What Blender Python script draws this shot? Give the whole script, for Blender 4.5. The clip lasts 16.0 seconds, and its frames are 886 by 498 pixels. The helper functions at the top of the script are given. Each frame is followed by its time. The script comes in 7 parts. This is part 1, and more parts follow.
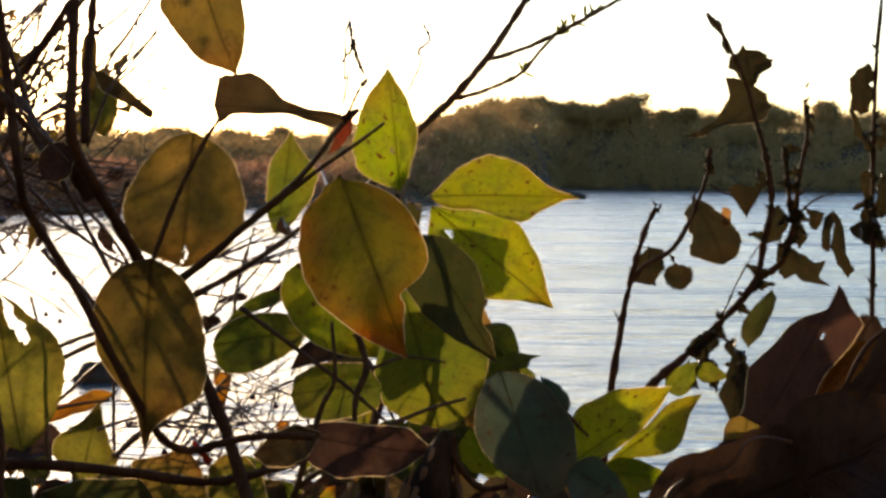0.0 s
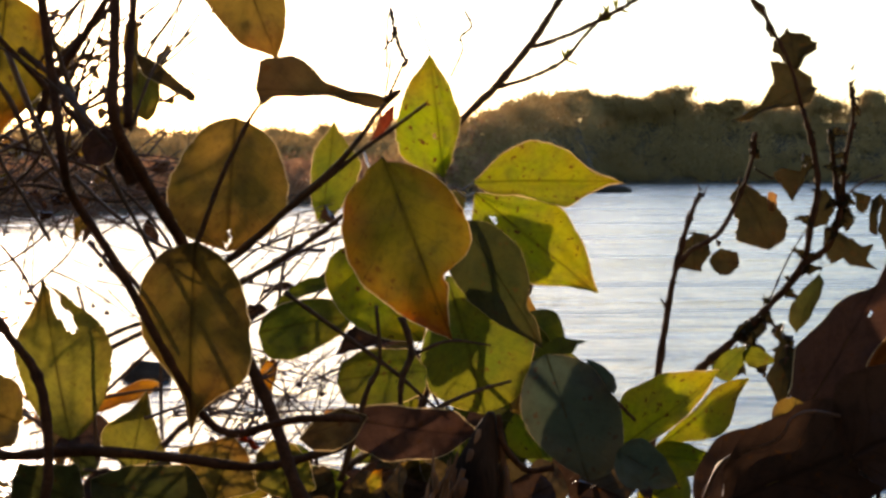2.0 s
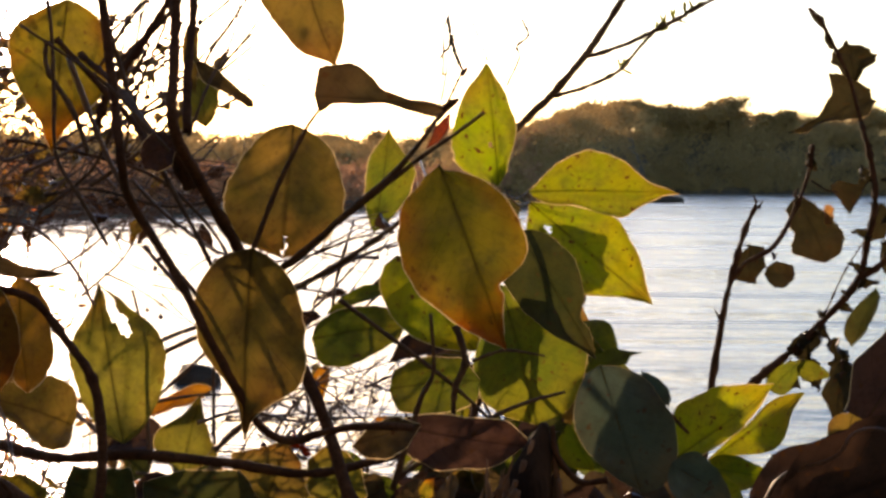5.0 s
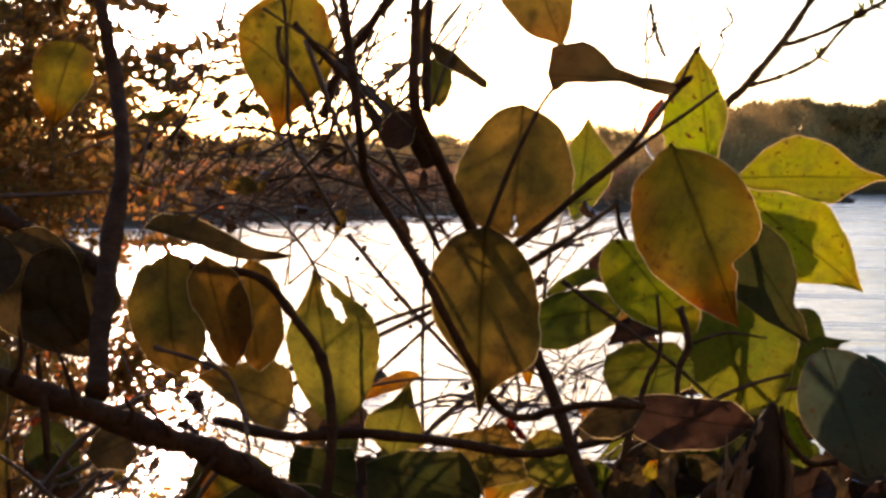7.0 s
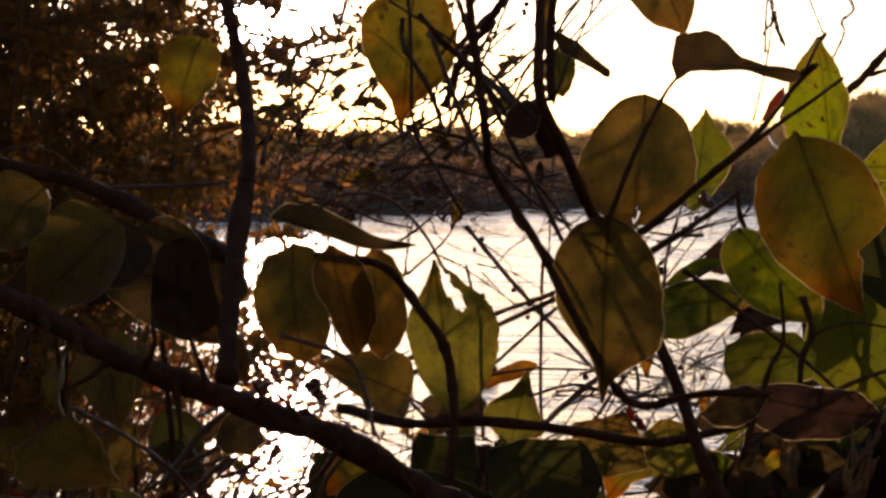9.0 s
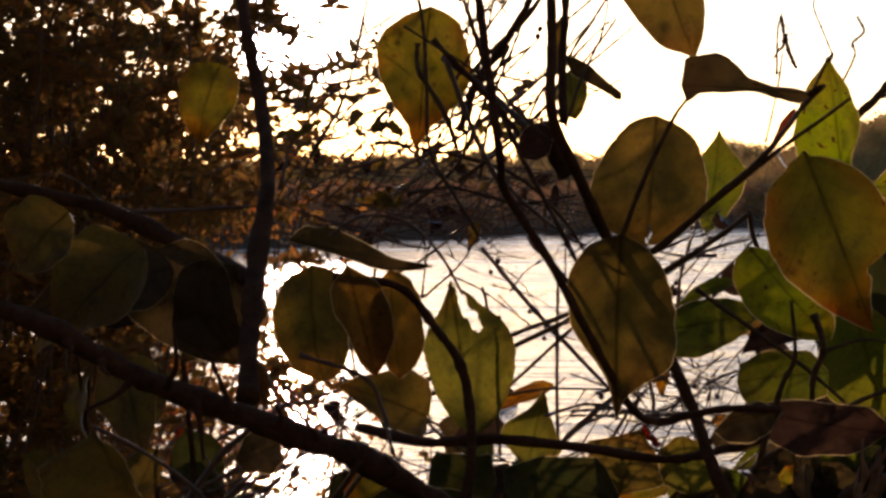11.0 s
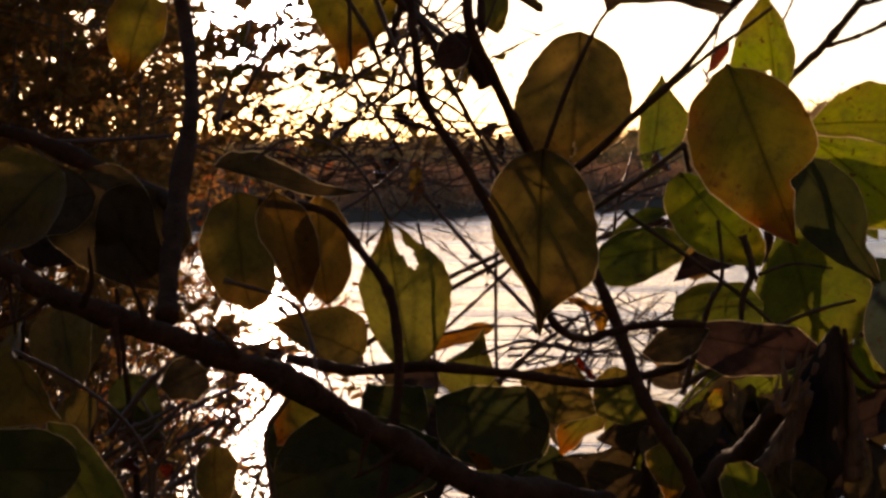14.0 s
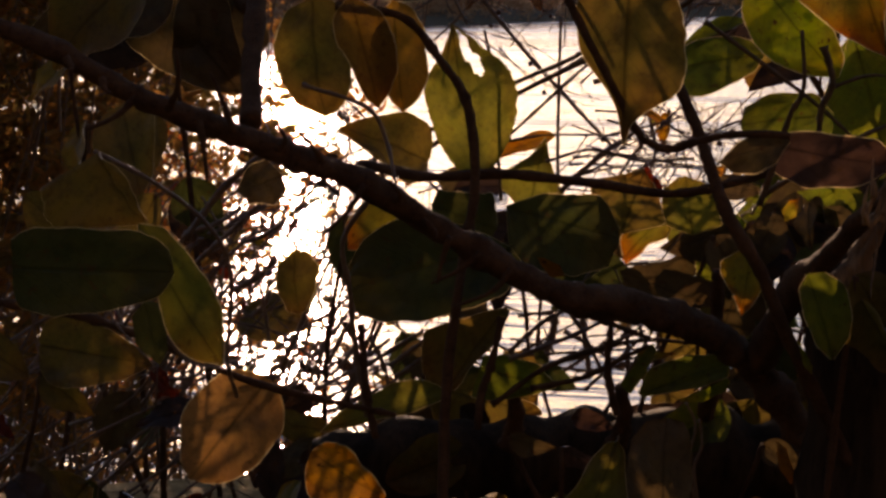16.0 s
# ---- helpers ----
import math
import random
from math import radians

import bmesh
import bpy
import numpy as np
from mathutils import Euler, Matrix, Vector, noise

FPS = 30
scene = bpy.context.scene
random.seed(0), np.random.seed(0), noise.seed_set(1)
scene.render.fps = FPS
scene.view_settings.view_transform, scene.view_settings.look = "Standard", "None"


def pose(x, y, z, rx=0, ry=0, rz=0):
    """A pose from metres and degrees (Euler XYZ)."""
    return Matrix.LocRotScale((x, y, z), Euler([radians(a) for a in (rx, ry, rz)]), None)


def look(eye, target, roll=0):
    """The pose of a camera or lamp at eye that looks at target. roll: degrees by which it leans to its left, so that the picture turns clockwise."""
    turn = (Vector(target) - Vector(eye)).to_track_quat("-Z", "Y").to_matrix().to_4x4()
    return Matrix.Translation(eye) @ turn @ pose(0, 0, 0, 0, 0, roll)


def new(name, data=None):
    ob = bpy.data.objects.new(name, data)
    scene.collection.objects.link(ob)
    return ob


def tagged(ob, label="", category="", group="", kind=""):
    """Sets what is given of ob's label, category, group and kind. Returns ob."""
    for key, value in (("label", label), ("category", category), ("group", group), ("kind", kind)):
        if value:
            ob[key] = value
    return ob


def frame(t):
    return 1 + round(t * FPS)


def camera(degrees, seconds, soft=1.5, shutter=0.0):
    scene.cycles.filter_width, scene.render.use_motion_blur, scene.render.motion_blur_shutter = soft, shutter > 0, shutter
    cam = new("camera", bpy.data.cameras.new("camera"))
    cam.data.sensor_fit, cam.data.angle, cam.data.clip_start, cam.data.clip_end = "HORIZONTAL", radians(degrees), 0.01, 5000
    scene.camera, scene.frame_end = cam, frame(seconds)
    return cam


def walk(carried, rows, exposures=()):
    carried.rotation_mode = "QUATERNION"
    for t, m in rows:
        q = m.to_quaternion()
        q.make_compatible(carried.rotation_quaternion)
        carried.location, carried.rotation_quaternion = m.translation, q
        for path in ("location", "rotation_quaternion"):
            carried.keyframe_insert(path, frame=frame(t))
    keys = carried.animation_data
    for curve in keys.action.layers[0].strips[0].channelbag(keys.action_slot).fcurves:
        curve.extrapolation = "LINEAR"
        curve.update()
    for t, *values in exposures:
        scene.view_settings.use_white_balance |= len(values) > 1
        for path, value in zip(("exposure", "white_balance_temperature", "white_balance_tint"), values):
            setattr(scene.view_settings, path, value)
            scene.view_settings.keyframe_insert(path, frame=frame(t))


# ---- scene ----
cam = camera(30, 16.0, soft=2.9)
PATH = [
    (0.0, pose(0.0001, 0.0001, 3.2001, 87.145, -0.544, 0.000)),
    (0.5, pose(0.0001, -0.0005, 3.2006, 87.007, -0.526, 0.455)),
    (1.0, pose(-0.0003, -0.0007, 3.1991, 87.019, -0.407, 0.853)),
    (1.5, pose(0.0009, 0.0015, 3.1950, 87.033, -0.071, 1.196)),
    (2.0, pose(0.0013, 0.0012, 3.1922, 86.991, 0.257, 1.544)),
    (2.5, pose(0.0015, 0.0006, 3.1916, 87.017, 0.368, 1.839)),
    (3.0, pose(0.0008, 0.0006, 3.1931, 86.987, 0.214, 2.062)),
    (3.5, pose(0.0001, -0.0004, 3.1932, 87.009, 0.147, 2.388)),
    (3.7, pose(-0.0001, -0.0001, 3.1932, 87.009, 0.116, 2.488)),
    (5.8, pose(-0.0056, 0.0051, 3.1917, 87.374, -0.358, 3.922)),
    (6.0, pose(-0.0100, 0.0037, 3.1905, 87.342, -0.140, 4.184)),
    (6.5, pose(-0.0247, -0.0028, 3.1865, 87.464, -0.185, 6.697)),
    (7.0, pose(-0.0365, -0.0067, 3.1808, 87.290, -0.038, 8.987)),
    (7.5, pose(-0.0410, -0.0112, 3.1794, 86.967, -0.050, 11.023)),
    (8.0, pose(-0.0424, -0.0143, 3.1799, 86.952, -0.031, 12.180)),
    (8.5, pose(-0.0419, -0.0155, 3.1801, 86.957, 0.053, 12.691)),
    (9.0, pose(-0.0421, -0.0163, 3.1787, 87.065, 0.173, 12.785)),
    (9.5, pose(-0.0426, -0.0179, 3.1775, 87.177, 0.284, 13.096)),
    (9.7, pose(-0.0437, -0.0196, 3.1792, 87.144, 0.420, 13.068)),
    (11.8, pose(-0.0278, -0.0361, 3.1721, 88.613, 0.582, 13.448)),
    (12.0, pose(-0.0250, -0.0328, 3.1703, 88.688, 0.566, 12.965)),
    (12.5, pose(-0.0171, -0.0216, 3.1599, 88.468, 0.701, 11.421)),
    (13.0, pose(-0.0022, -0.0140, 3.1423, 88.592, 1.552, 11.339)),
    (13.5, pose(0.0056, -0.0114, 3.1349, 89.302, 1.446, 12.150)),
    (14.0, pose(-0.0163, -0.0190, 3.1408, 87.306, 0.890, 12.195)),
    (14.5, pose(-0.0304, -0.0233, 3.1398, 85.038, 0.649, 12.616)),
    (15.0, pose(-0.0377, -0.0287, 3.1416, 83.086, 0.908, 12.824)),
    (15.5, pose(-0.0436, -0.0301, 3.1408, 81.594, 0.472, 12.988)),
    (16.0, pose(-0.0466, -0.0274, 3.1412, 80.642, 0.235, 13.114)),
]

EXPOSURES = [(0, 1.9, 6250, 17), (3.7, 2.06, 6500, 22), (6.0, 2.1, 6600, 24), (7.5, 1.82, 6650, 26), (8.0, 1.42, 6650, 26), (9.0, 1.1, 6650, 27), (11.8, 0.85, 6600, 26), (13.0, 0.72, 6650, 27), (14.5, 1.0, 6900, 31), (16.0, 1.3, 7000, 33)]
walk(cam, PATH, EXPOSURES)

# ---- light: low autumn sun over the lake, clear hazy sky ----
SUN_AZIMUTH = 18.5      # degrees to the west of the lake axis
SUN_HEIGHT = 5.5        # degrees above the horizon
sun_way = Vector((-math.sin(radians(SUN_AZIMUTH)) * math.cos(radians(SUN_HEIGHT)),
                  math.cos(radians(SUN_AZIMUTH)) * math.cos(radians(SUN_HEIGHT)),
                  math.sin(radians(SUN_HEIGHT))))
world = bpy.data.worlds.new("evening_sky")
scene.world = world
world.use_nodes = True
wn = world.node_tree
wn.nodes.clear()
sky = wn.nodes.new("ShaderNodeTexSky")
sky.sky_type, sky.sun_disc = "NISHITA", False
sky.sun_elevation, sky.sun_rotation = radians(SUN_HEIGHT), radians(-SUN_AZIMUTH)
sky.dust_density, sky.air_density, sky.ozone_density = 0.8, 1.0, 2.4
# the hazy bright ring that surrounds a low sun
geo = wn.nodes.new("ShaderNodeTexCoord")
dot = wn.nodes.new("ShaderNodeVectorMath")
dot.operation = "DOT_PRODUCT"
dot.inputs[1].default_value = sun_way
wn.links.new(geo.outputs["Generated"], dot.inputs[0])


def lobe(sharp, strength):
    clip = wn.nodes.new("ShaderNodeMath")
    clip.operation = "MAXIMUM"
    clip.inputs[1].default_value = 0.0
    wn.links.new(dot.outputs["Value"], clip.inputs[0])
    power = wn.nodes.new("ShaderNodeMath")
    power.operation = "POWER"
    power.inputs[1].default_value = sharp
    wn.links.new(clip.outputs[0], power.inputs[0])
    times = wn.nodes.new("ShaderNodeMath")
    times.operation = "MULTIPLY"
    times.inputs[1].default_value = strength
    wn.links.new(power.outputs[0], times.inputs[0])
    return times


wide, tight = lobe(22, 2.6), lobe(6000, 900.0)
both = wn.nodes.new("ShaderNodeMath")
both.operation = "ADD"
wn.links.new(wide.outputs[0], both.inputs[0])
wn.links.new(tight.outputs[0], both.inputs[1])
glow = wn.nodes.new("ShaderNodeMixRGB")
glow.blend_type = "MULTIPLY"
glow.inputs[0].default_value = 1.0
glow.inputs[1].default_value = (1.0, 0.98, 0.95, 1)
wn.links.new(both.outputs[0], glow.inputs[2])
total = wn.nodes.new("ShaderNodeMixRGB")
total.blend_type = "ADD"
total.inputs[0].default_value = 1.0
wn.links.new(sky.outputs[0], total.inputs[1])
wn.links.new(glow.outputs[0], total.inputs[2])
background = wn.nodes.new("ShaderNodeBackground")
background.inputs["Strength"].default_value = 0.13
wn.links.new(total.outputs[0], background.inputs["Color"])
world_out = wn.nodes.new("ShaderNodeOutputWorld")
wn.links.new(background.outputs[0], world_out.inputs[0])

sun_data = bpy.data.lights.new("sun", "SUN")
sun_data.energy, sun_data.angle, sun_data.color = 2.4, radians(0.6), (1.0, 0.74, 0.45)
sun = new("sun", sun_data)
sun.matrix_world = look((0, 0, 40), Vector((0, 0, 40)) - sun_way)


# ---- materials ----
def shader(name):
    m = bpy.data.materials.new(name)
    m.use_nodes = True
    m.node_tree.nodes.clear()
    return m, m.node_tree


def node(tree, kind, **values):
    n = tree.nodes.new(kind)
    for key, value in values.items():
        n.inputs[key.replace("_", " ")].default_value = value
    return n


def noise_node(tree, vector, scale, detail=4.0, rough=0.6):
    n = node(tree, "ShaderNodeTexNoise", Scale=scale, Detail=detail, Roughness=rough)
    tree.links.new(vector, n.inputs["Vector"])
    return n.outputs["Fac"]


def ramp(tree, value, low, high, a=0.0, b=1.0):
    n = node(tree, "ShaderNodeMapRange", From_Min=low, From_Max=high, To_Min=a, To_Max=b)
    tree.links.new(value, n.inputs["Value"])
    return n.outputs["Result"]


def calc(tree, op, a, b=None, c=None):
    n = tree.nodes.new("ShaderNodeMath")
    n.operation = op
    for k, v in enumerate((a, b, c)):
        if v is None:
            continue
        if isinstance(v, (int, float)):
            n.inputs[k].default_value = v
        else:
            tree.links.new(v, n.inputs[k])
    return n.outputs[0]


def blend(tree, fac, a, b):
    n = tree.nodes.new("ShaderNodeMixRGB")
    for k, v in ((0, fac), (1, a), (2, b)):
        if isinstance(v, (int, float)):
            n.inputs[k].default_value = v
        elif isinstance(v, tuple):
            n.inputs[k].default_value = (*v, 1)
        else:
            tree.links.new(v, n.inputs[k])
    return n.outputs[0]


def leaf_material(name, main, second, edge, edge_amount=0.5, spots=0.3, through_light=0.55, veins=0.6, sheen=0.2):
    """A thin autumn leaf: light passes through it; veins and blotches follow its own length (u) and breadth (v)."""
    m, t = shader(name)
    coords = t.nodes.new("ShaderNodeTexCoord")
    split = t.nodes.new("ShaderNodeSeparateXYZ")
    t.links.new(coords.outputs["UV"], split.inputs[0])
    u, v = split.outputs[0], split.outputs[1]
    across = calc(t, "ABSOLUTE", calc(t, "MULTIPLY_ADD", v, 2.0, -1.0))
    info = t.nodes.new("ShaderNodeObjectInfo")
    place = t.nodes.new("ShaderNodeVectorMath")
    place.operation = "ADD"
    shift = t.nodes.new("ShaderNodeCombineXYZ")
    t.links.new(calc(t, "MULTIPLY", info.outputs["Random"], 37.0), shift.inputs[2])
    t.links.new(coords.outputs["Object"], place.inputs[0])
    t.links.new(shift.outputs[0], place.inputs[1])
    where = place.outputs[0]
    blotch = noise_node(t, where, 24.0, 6.0, 0.65)
    fine = noise_node(t, where, 240.0, 3.0)
    colour = blend(t, ramp(t, blotch, 0.38, 0.64), main, second)
    stain = ramp(t, noise_node(t, where, 60.0, 5.0, 0.7), 0.45, 0.75)
    dull = t.nodes.new("ShaderNodeHueSaturation")
    dull.inputs["Saturation"].default_value, dull.inputs["Value"].default_value, dull.inputs["Hue"].default_value = 0.85, 0.5, 0.485
    t.links.new(colour, dull.inputs["Color"])
    colour = blend(t, calc(t, "MULTIPLY", stain, 0.75), colour, dull.outputs[0])
    shade = calc(t, "MULTIPLY_ADD", info.outputs["Random"], 0.35, 0.80)
    tone = t.nodes.new("ShaderNodeHueSaturation")
    t.links.new(colour, tone.inputs["Color"])
    t.links.new(shade, tone.inputs["Value"])
    colour = tone.outputs[0]
    rim = calc(t, "ADD", calc(t, "MULTIPLY", ramp(t, across, 0.45, 1.05), 0.6), calc(t, "MULTIPLY", ramp(t, u, 0.55, 1.0), 0.8))
    rim = calc(t, "MULTIPLY", rim, ramp(t, noise_node(t, where, 34.0, 3.0), 0.35, 0.7))
    colour = blend(t, calc(t, "MULTIPLY", rim, edge_amount), colour, edge)
    tip_stain = calc(t, "MULTIPLY", ramp(t, calc(t, "ADD", u, calc(t, "MULTIPLY", blotch, 0.35)), 0.82, 1.06), edge_amount ** 2)
    colour = blend(t, tip_stain, colour, edge)
    # side veins bend towards the tip
    wave = calc(t, "FRACT", calc(t, "SUBTRACT", calc(t, "MULTIPLY", u, 7.0), calc(t, "MULTIPLY", calc(t, "POWER", across, 0.8), 2.4)))
    side = ramp(t, calc(t, "ABSOLUTE", calc(t, "SUBTRACT", wave, 0.5)), 0.01, 0.055, 1.0, 0.0)
    net = ramp(t, fine, 0.50, 0.62, 0.0, 0.35)
    middle = ramp(t, across, 0.015, 0.07, 1.0, 0.0)
    vein = calc(t, "MAXIMUM", calc(t, "MULTIPLY", side, 0.55), middle)
    dark = blend(t, 1.0, colour, colour)
    darker = t.nodes.new("ShaderNodeHueSaturation")
    darker.inputs["Value"].default_value = 0.45
    t.links.new(dark, darker.inputs["Color"])
    colour = blend(t, calc(t, "MULTIPLY", calc(t, "MAXIMUM", vein, net), veins), colour, darker.outputs[0])
    freckle = calc(t, "MULTIPLY", ramp(t, noise_node(t, where, 170.0, 2.0), 0.655, 0.68), min(1.0, 2.0 * spots))
    patch = calc(t, "MULTIPLY", ramp(t, noise_node(t, where, 46.0, 5.0), 0.66, 0.72), spots)
    colour = blend(t, calc(t, "MAXIMUM", freckle, patch), colour, (0.05, 0.022, 0.008))
    bump = node(t, "ShaderNodeBump", Strength=0.7, Distance=0.0012)
    t.links.new(calc(t, "SUBTRACT", fine, calc(t, "MULTIPLY", vein, 0.8)), bump.inputs["Height"])
    diffuse = t.nodes.new("ShaderNodeBsdfDiffuse")
    glow_through = t.nodes.new("ShaderNodeBsdfTranslucent")
    lively = t.nodes.new("ShaderNodeHueSaturation")
    lively.inputs["Saturation"].default_value = 1.08
    lively.inputs["Value"].default_value = 1.3
    t.links.new(colour, lively.inputs["Color"])
    t.links.new(colour, diffuse.inputs["Color"])
    t.links.new(lively.outputs[0], glow_through.inputs["Color"])
    t.links.new(bump.outputs[0], diffuse.inputs["Normal"])
    mix = t.nodes.new("ShaderNodeMixShader")
    mix.inputs[0].default_value = through_light
    t.links.new(diffuse.outputs[0], mix.inputs[1])
    t.links.new(glow_through.outputs[0], mix.inputs[2])
    gloss = node(t, "ShaderNodeBsdfAnisotropic", Roughness=0.42, Color=(0.9, 0.92, 1, 1))
    t.links.new(bump.outputs[0], gloss.inputs["Normal"])
    fresnel = node(t, "ShaderNodeFresnel", IOR=1.35)
    last = t.nodes.new("ShaderNodeMixShader")
    t.links.new(calc(t, "MULTIPLY", fresnel.outputs[0], sheen), last.inputs[0])
    t.links.new(mix.outputs[0], last.inputs[1])
    t.links.new(gloss.outputs[0], last.inputs[2])
    out = t.nodes.new("ShaderNodeOutputMaterial")
    t.links.new(last.outputs[0], out.inputs[0])
    return m


GREEN = leaf_material("leaf_green", (0.052, 0.068, 0.009), (0.090, 0.090, 0.010), (0.118, 0.062, 0.009), 0.25, 0.35)
LIME = leaf_material("leaf_lime", (0.105, 0.135, 0.010), (0.150, 0.145, 0.012), (0.20, 0.09, 0.014), 0.45, 0.5)
OLIVE = leaf_material("leaf_olive", (0.084, 0.063, 0.014), (0.116, 0.074, 0.018), (0.135, 0.046, 0.013), 0.45, 0.2, 0.5)
AMBER = leaf_material("leaf_amber", (0.115, 0.098, 0.013), (0.145, 0.108, 0.016), (0.26, 0.040, 0.014), 0.6, 0.3)
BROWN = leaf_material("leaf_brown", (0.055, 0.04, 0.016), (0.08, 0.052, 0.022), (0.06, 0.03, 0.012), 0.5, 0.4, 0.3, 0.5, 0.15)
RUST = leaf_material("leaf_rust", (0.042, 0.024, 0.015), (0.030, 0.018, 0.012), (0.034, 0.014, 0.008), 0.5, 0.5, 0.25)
ORANGE = leaf_material("leaf_orange", (0.248, 0.117, 0.021), (0.225, 0.081, 0.015), (0.135, 0.036, 0.011), 0.6, 0.6)
SLATE = leaf_material("leaf_slate", (0.046, 0.066, 0.042), (0.058, 0.078, 0.050), (0.117, 0.081, 0.036), 0.5, 0.35, 0.25, 0.2, 0.5)
CRISP = leaf_material("leaf_crisp", (0.026, 0.023, 0.010), (0.038, 0.030, 0.012), (0.040, 0.022, 0.009), 0.5, 0.4, 0.22, 0.35, 0.1)
MAROON = leaf_material("leaf_maroon", (0.062, 0.033, 0.022), (0.046, 0.025, 0.018), (0.05, 0.022, 0.013), 0.5, 0.4, 0.35)
MOSS = leaf_material("leaf_moss", (0.082, 0.080, 0.014), (0.105, 0.092, 0.016), (0.14, 0.06, 0.014), 0.5, 0.25)
# dark green tone; for most leaves that use it, shade put into the colour
SHADE_TONED = leaf_material("leaf_dark_shade_toned", (0.034, 0.040, 0.011), (0.046, 0.046, 0.012), (0.09, 0.05, 0.018), 0.3, 0.3, 0.3, 0.35)
OCHRE = leaf_material("leaf_ochre", (0.135, 0.072, 0.016), (0.165, 0.088, 0.018), (0.17, 0.045, 0.013), 0.5, 0.25, 0.55)
TAN = leaf_material("leaf_tan", (0.20, 0.105, 0.036), (0.22, 0.12, 0.042), (0.17, 0.07, 0.025), 0.3, 0.2, 0.45)
RED = leaf_material("leaf_red", (0.135, 0.020, 0.009), (0.099, 0.027, 0.013), (0.054, 0.013, 0.009), 0.5, 0.4, 0.5)


def solid_material(name, colour_a, colour_b, scale, roughness=0.8, bump_depth=0.002, fine_scale=None, stretch=None, gloss=0.1):
    m, t = shader(name)
    coords = t.nodes.new("ShaderNodeTexCoord")
    where = coords.outputs["Object"]
    if stretch:
        mapping = t.nodes.new("ShaderNodeMapping")
        mapping.inputs["Scale"].default_value = stretch
        t.links.new(where, mapping.inputs[0])
        where = mapping.outputs[0]
    large = noise_node(t, where, scale, 5.0)
    small = noise_node(t, where, fine_scale or scale * 9, 4.0)
    colour = blend(t, ramp(t, large, 0.35, 0.65), colour_a, colour_b)
    darker = t.nodes.new("ShaderNodeHueSaturation")
    darker.inputs["Value"].default_value = 0.55
    t.links.new(colour, darker.inputs["Color"])
    colour = blend(t, ramp(t, small, 0.5, 0.7), colour, darker.outputs[0])
    bump = node(t, "ShaderNodeBump", Strength=0.6, Distance=bump_depth)
    t.links.new(calc(t, "ADD", large, small), bump.inputs["Height"])
    body = node(t, "ShaderNodeBsdfPrincipled", Roughness=roughness)
    body.inputs["Specular IOR Level"].default_value = gloss
    t.links.new(colour, body.inputs["Base Color"])
    t.links.new(bump.outputs[0], body.inputs["Normal"])
    out = t.nodes.new("ShaderNodeOutputMaterial")
    t.links.new(body.outputs[0], out.inputs[0])
    return m


BARK = solid_material("vine_bark", (0.034, 0.016, 0.007), (0.072, 0.036, 0.017), 60, 0.85, 0.0016, 420, gloss=0.08)
TWIG = solid_material("twig_bark", (0.055, 0.030, 0.016), (0.11, 0.062, 0.032), 90, 0.5, 0.0003, gloss=0.3)
SHOOT = solid_material("green_shoot_bark", (0.040, 0.024, 0.012), (0.085, 0.050, 0.024), 90, 0.7, 0.0004, gloss=0.12)
DEADWOOD = solid_material("dead_wood", (0.014, 0.009, 0.006), (0.045, 0.028, 0.016), 40, 0.75, 0.001, 300, (1, 1, 0.15), gloss=0.03)
SPLIT_WOOD = solid_material("split_wood", (0.09, 0.048, 0.024), (0.24, 0.145, 0.075), 70, 0.8, 0.001, 420, (1, 1, 0.12))
EARTH = solid_material("bank_earth", (0.15, 0.105, 0.045), (0.25, 0.17, 0.075), 1.6, 0.95, 0.04, 34)

# dry-grass tone near, pale and warm for bounced fill; darker soil on far shores
e_tree = EARTH.node_tree
e_body = [n for n in e_tree.nodes if n.type == "BSDF_PRINCIPLED"][0]
e_split = e_tree.nodes.new("ShaderNodeSeparateXYZ")
e_coords = e_tree.nodes.new("ShaderNodeTexCoord")
e_tree.links.new(e_coords.outputs["Object"], e_split.inputs[0])
e_colour = e_body.inputs["Base Color"].links[0].from_socket
e_tree.links.new(blend(e_tree, ramp(e_tree, e_split.outputs[1], 20.0, 70.0), e_colour, (0.085, 0.058, 0.034)), e_body.inputs["Base Color"])
ROCK = solid_material("wet_stone", (0.030, 0.020, 0.012), (0.055, 0.038, 0.024), 3, 0.9, 0.02)


def foliage_material(name, colour_a, colour_b, through_light=0.3):
    m, t = shader(name)
    geometry = t.nodes.new("ShaderNodeNewGeometry")
    colour = blend(t, geometry.outputs["Random Per Island"], colour_a, colour_b)
    diffuse = t.nodes.new("ShaderNodeBsdfDiffuse")
    light = t.nodes.new("ShaderNodeBsdfTranslucent")
    t.links.new(colour, diffuse.inputs[0])
    t.links.new(colour, light.inputs[0])
    mix = t.nodes.new("ShaderNodeMixShader")
    mix.inputs[0].default_value = through_light
    t.links.new(diffuse.outputs[0], mix.inputs[1])
    t.links.new(light.outputs[0], mix.inputs[2])
    out = t.nodes.new("ShaderNodeOutputMaterial")
    t.links.new(mix.outputs[0], out.inputs[0])
    return m


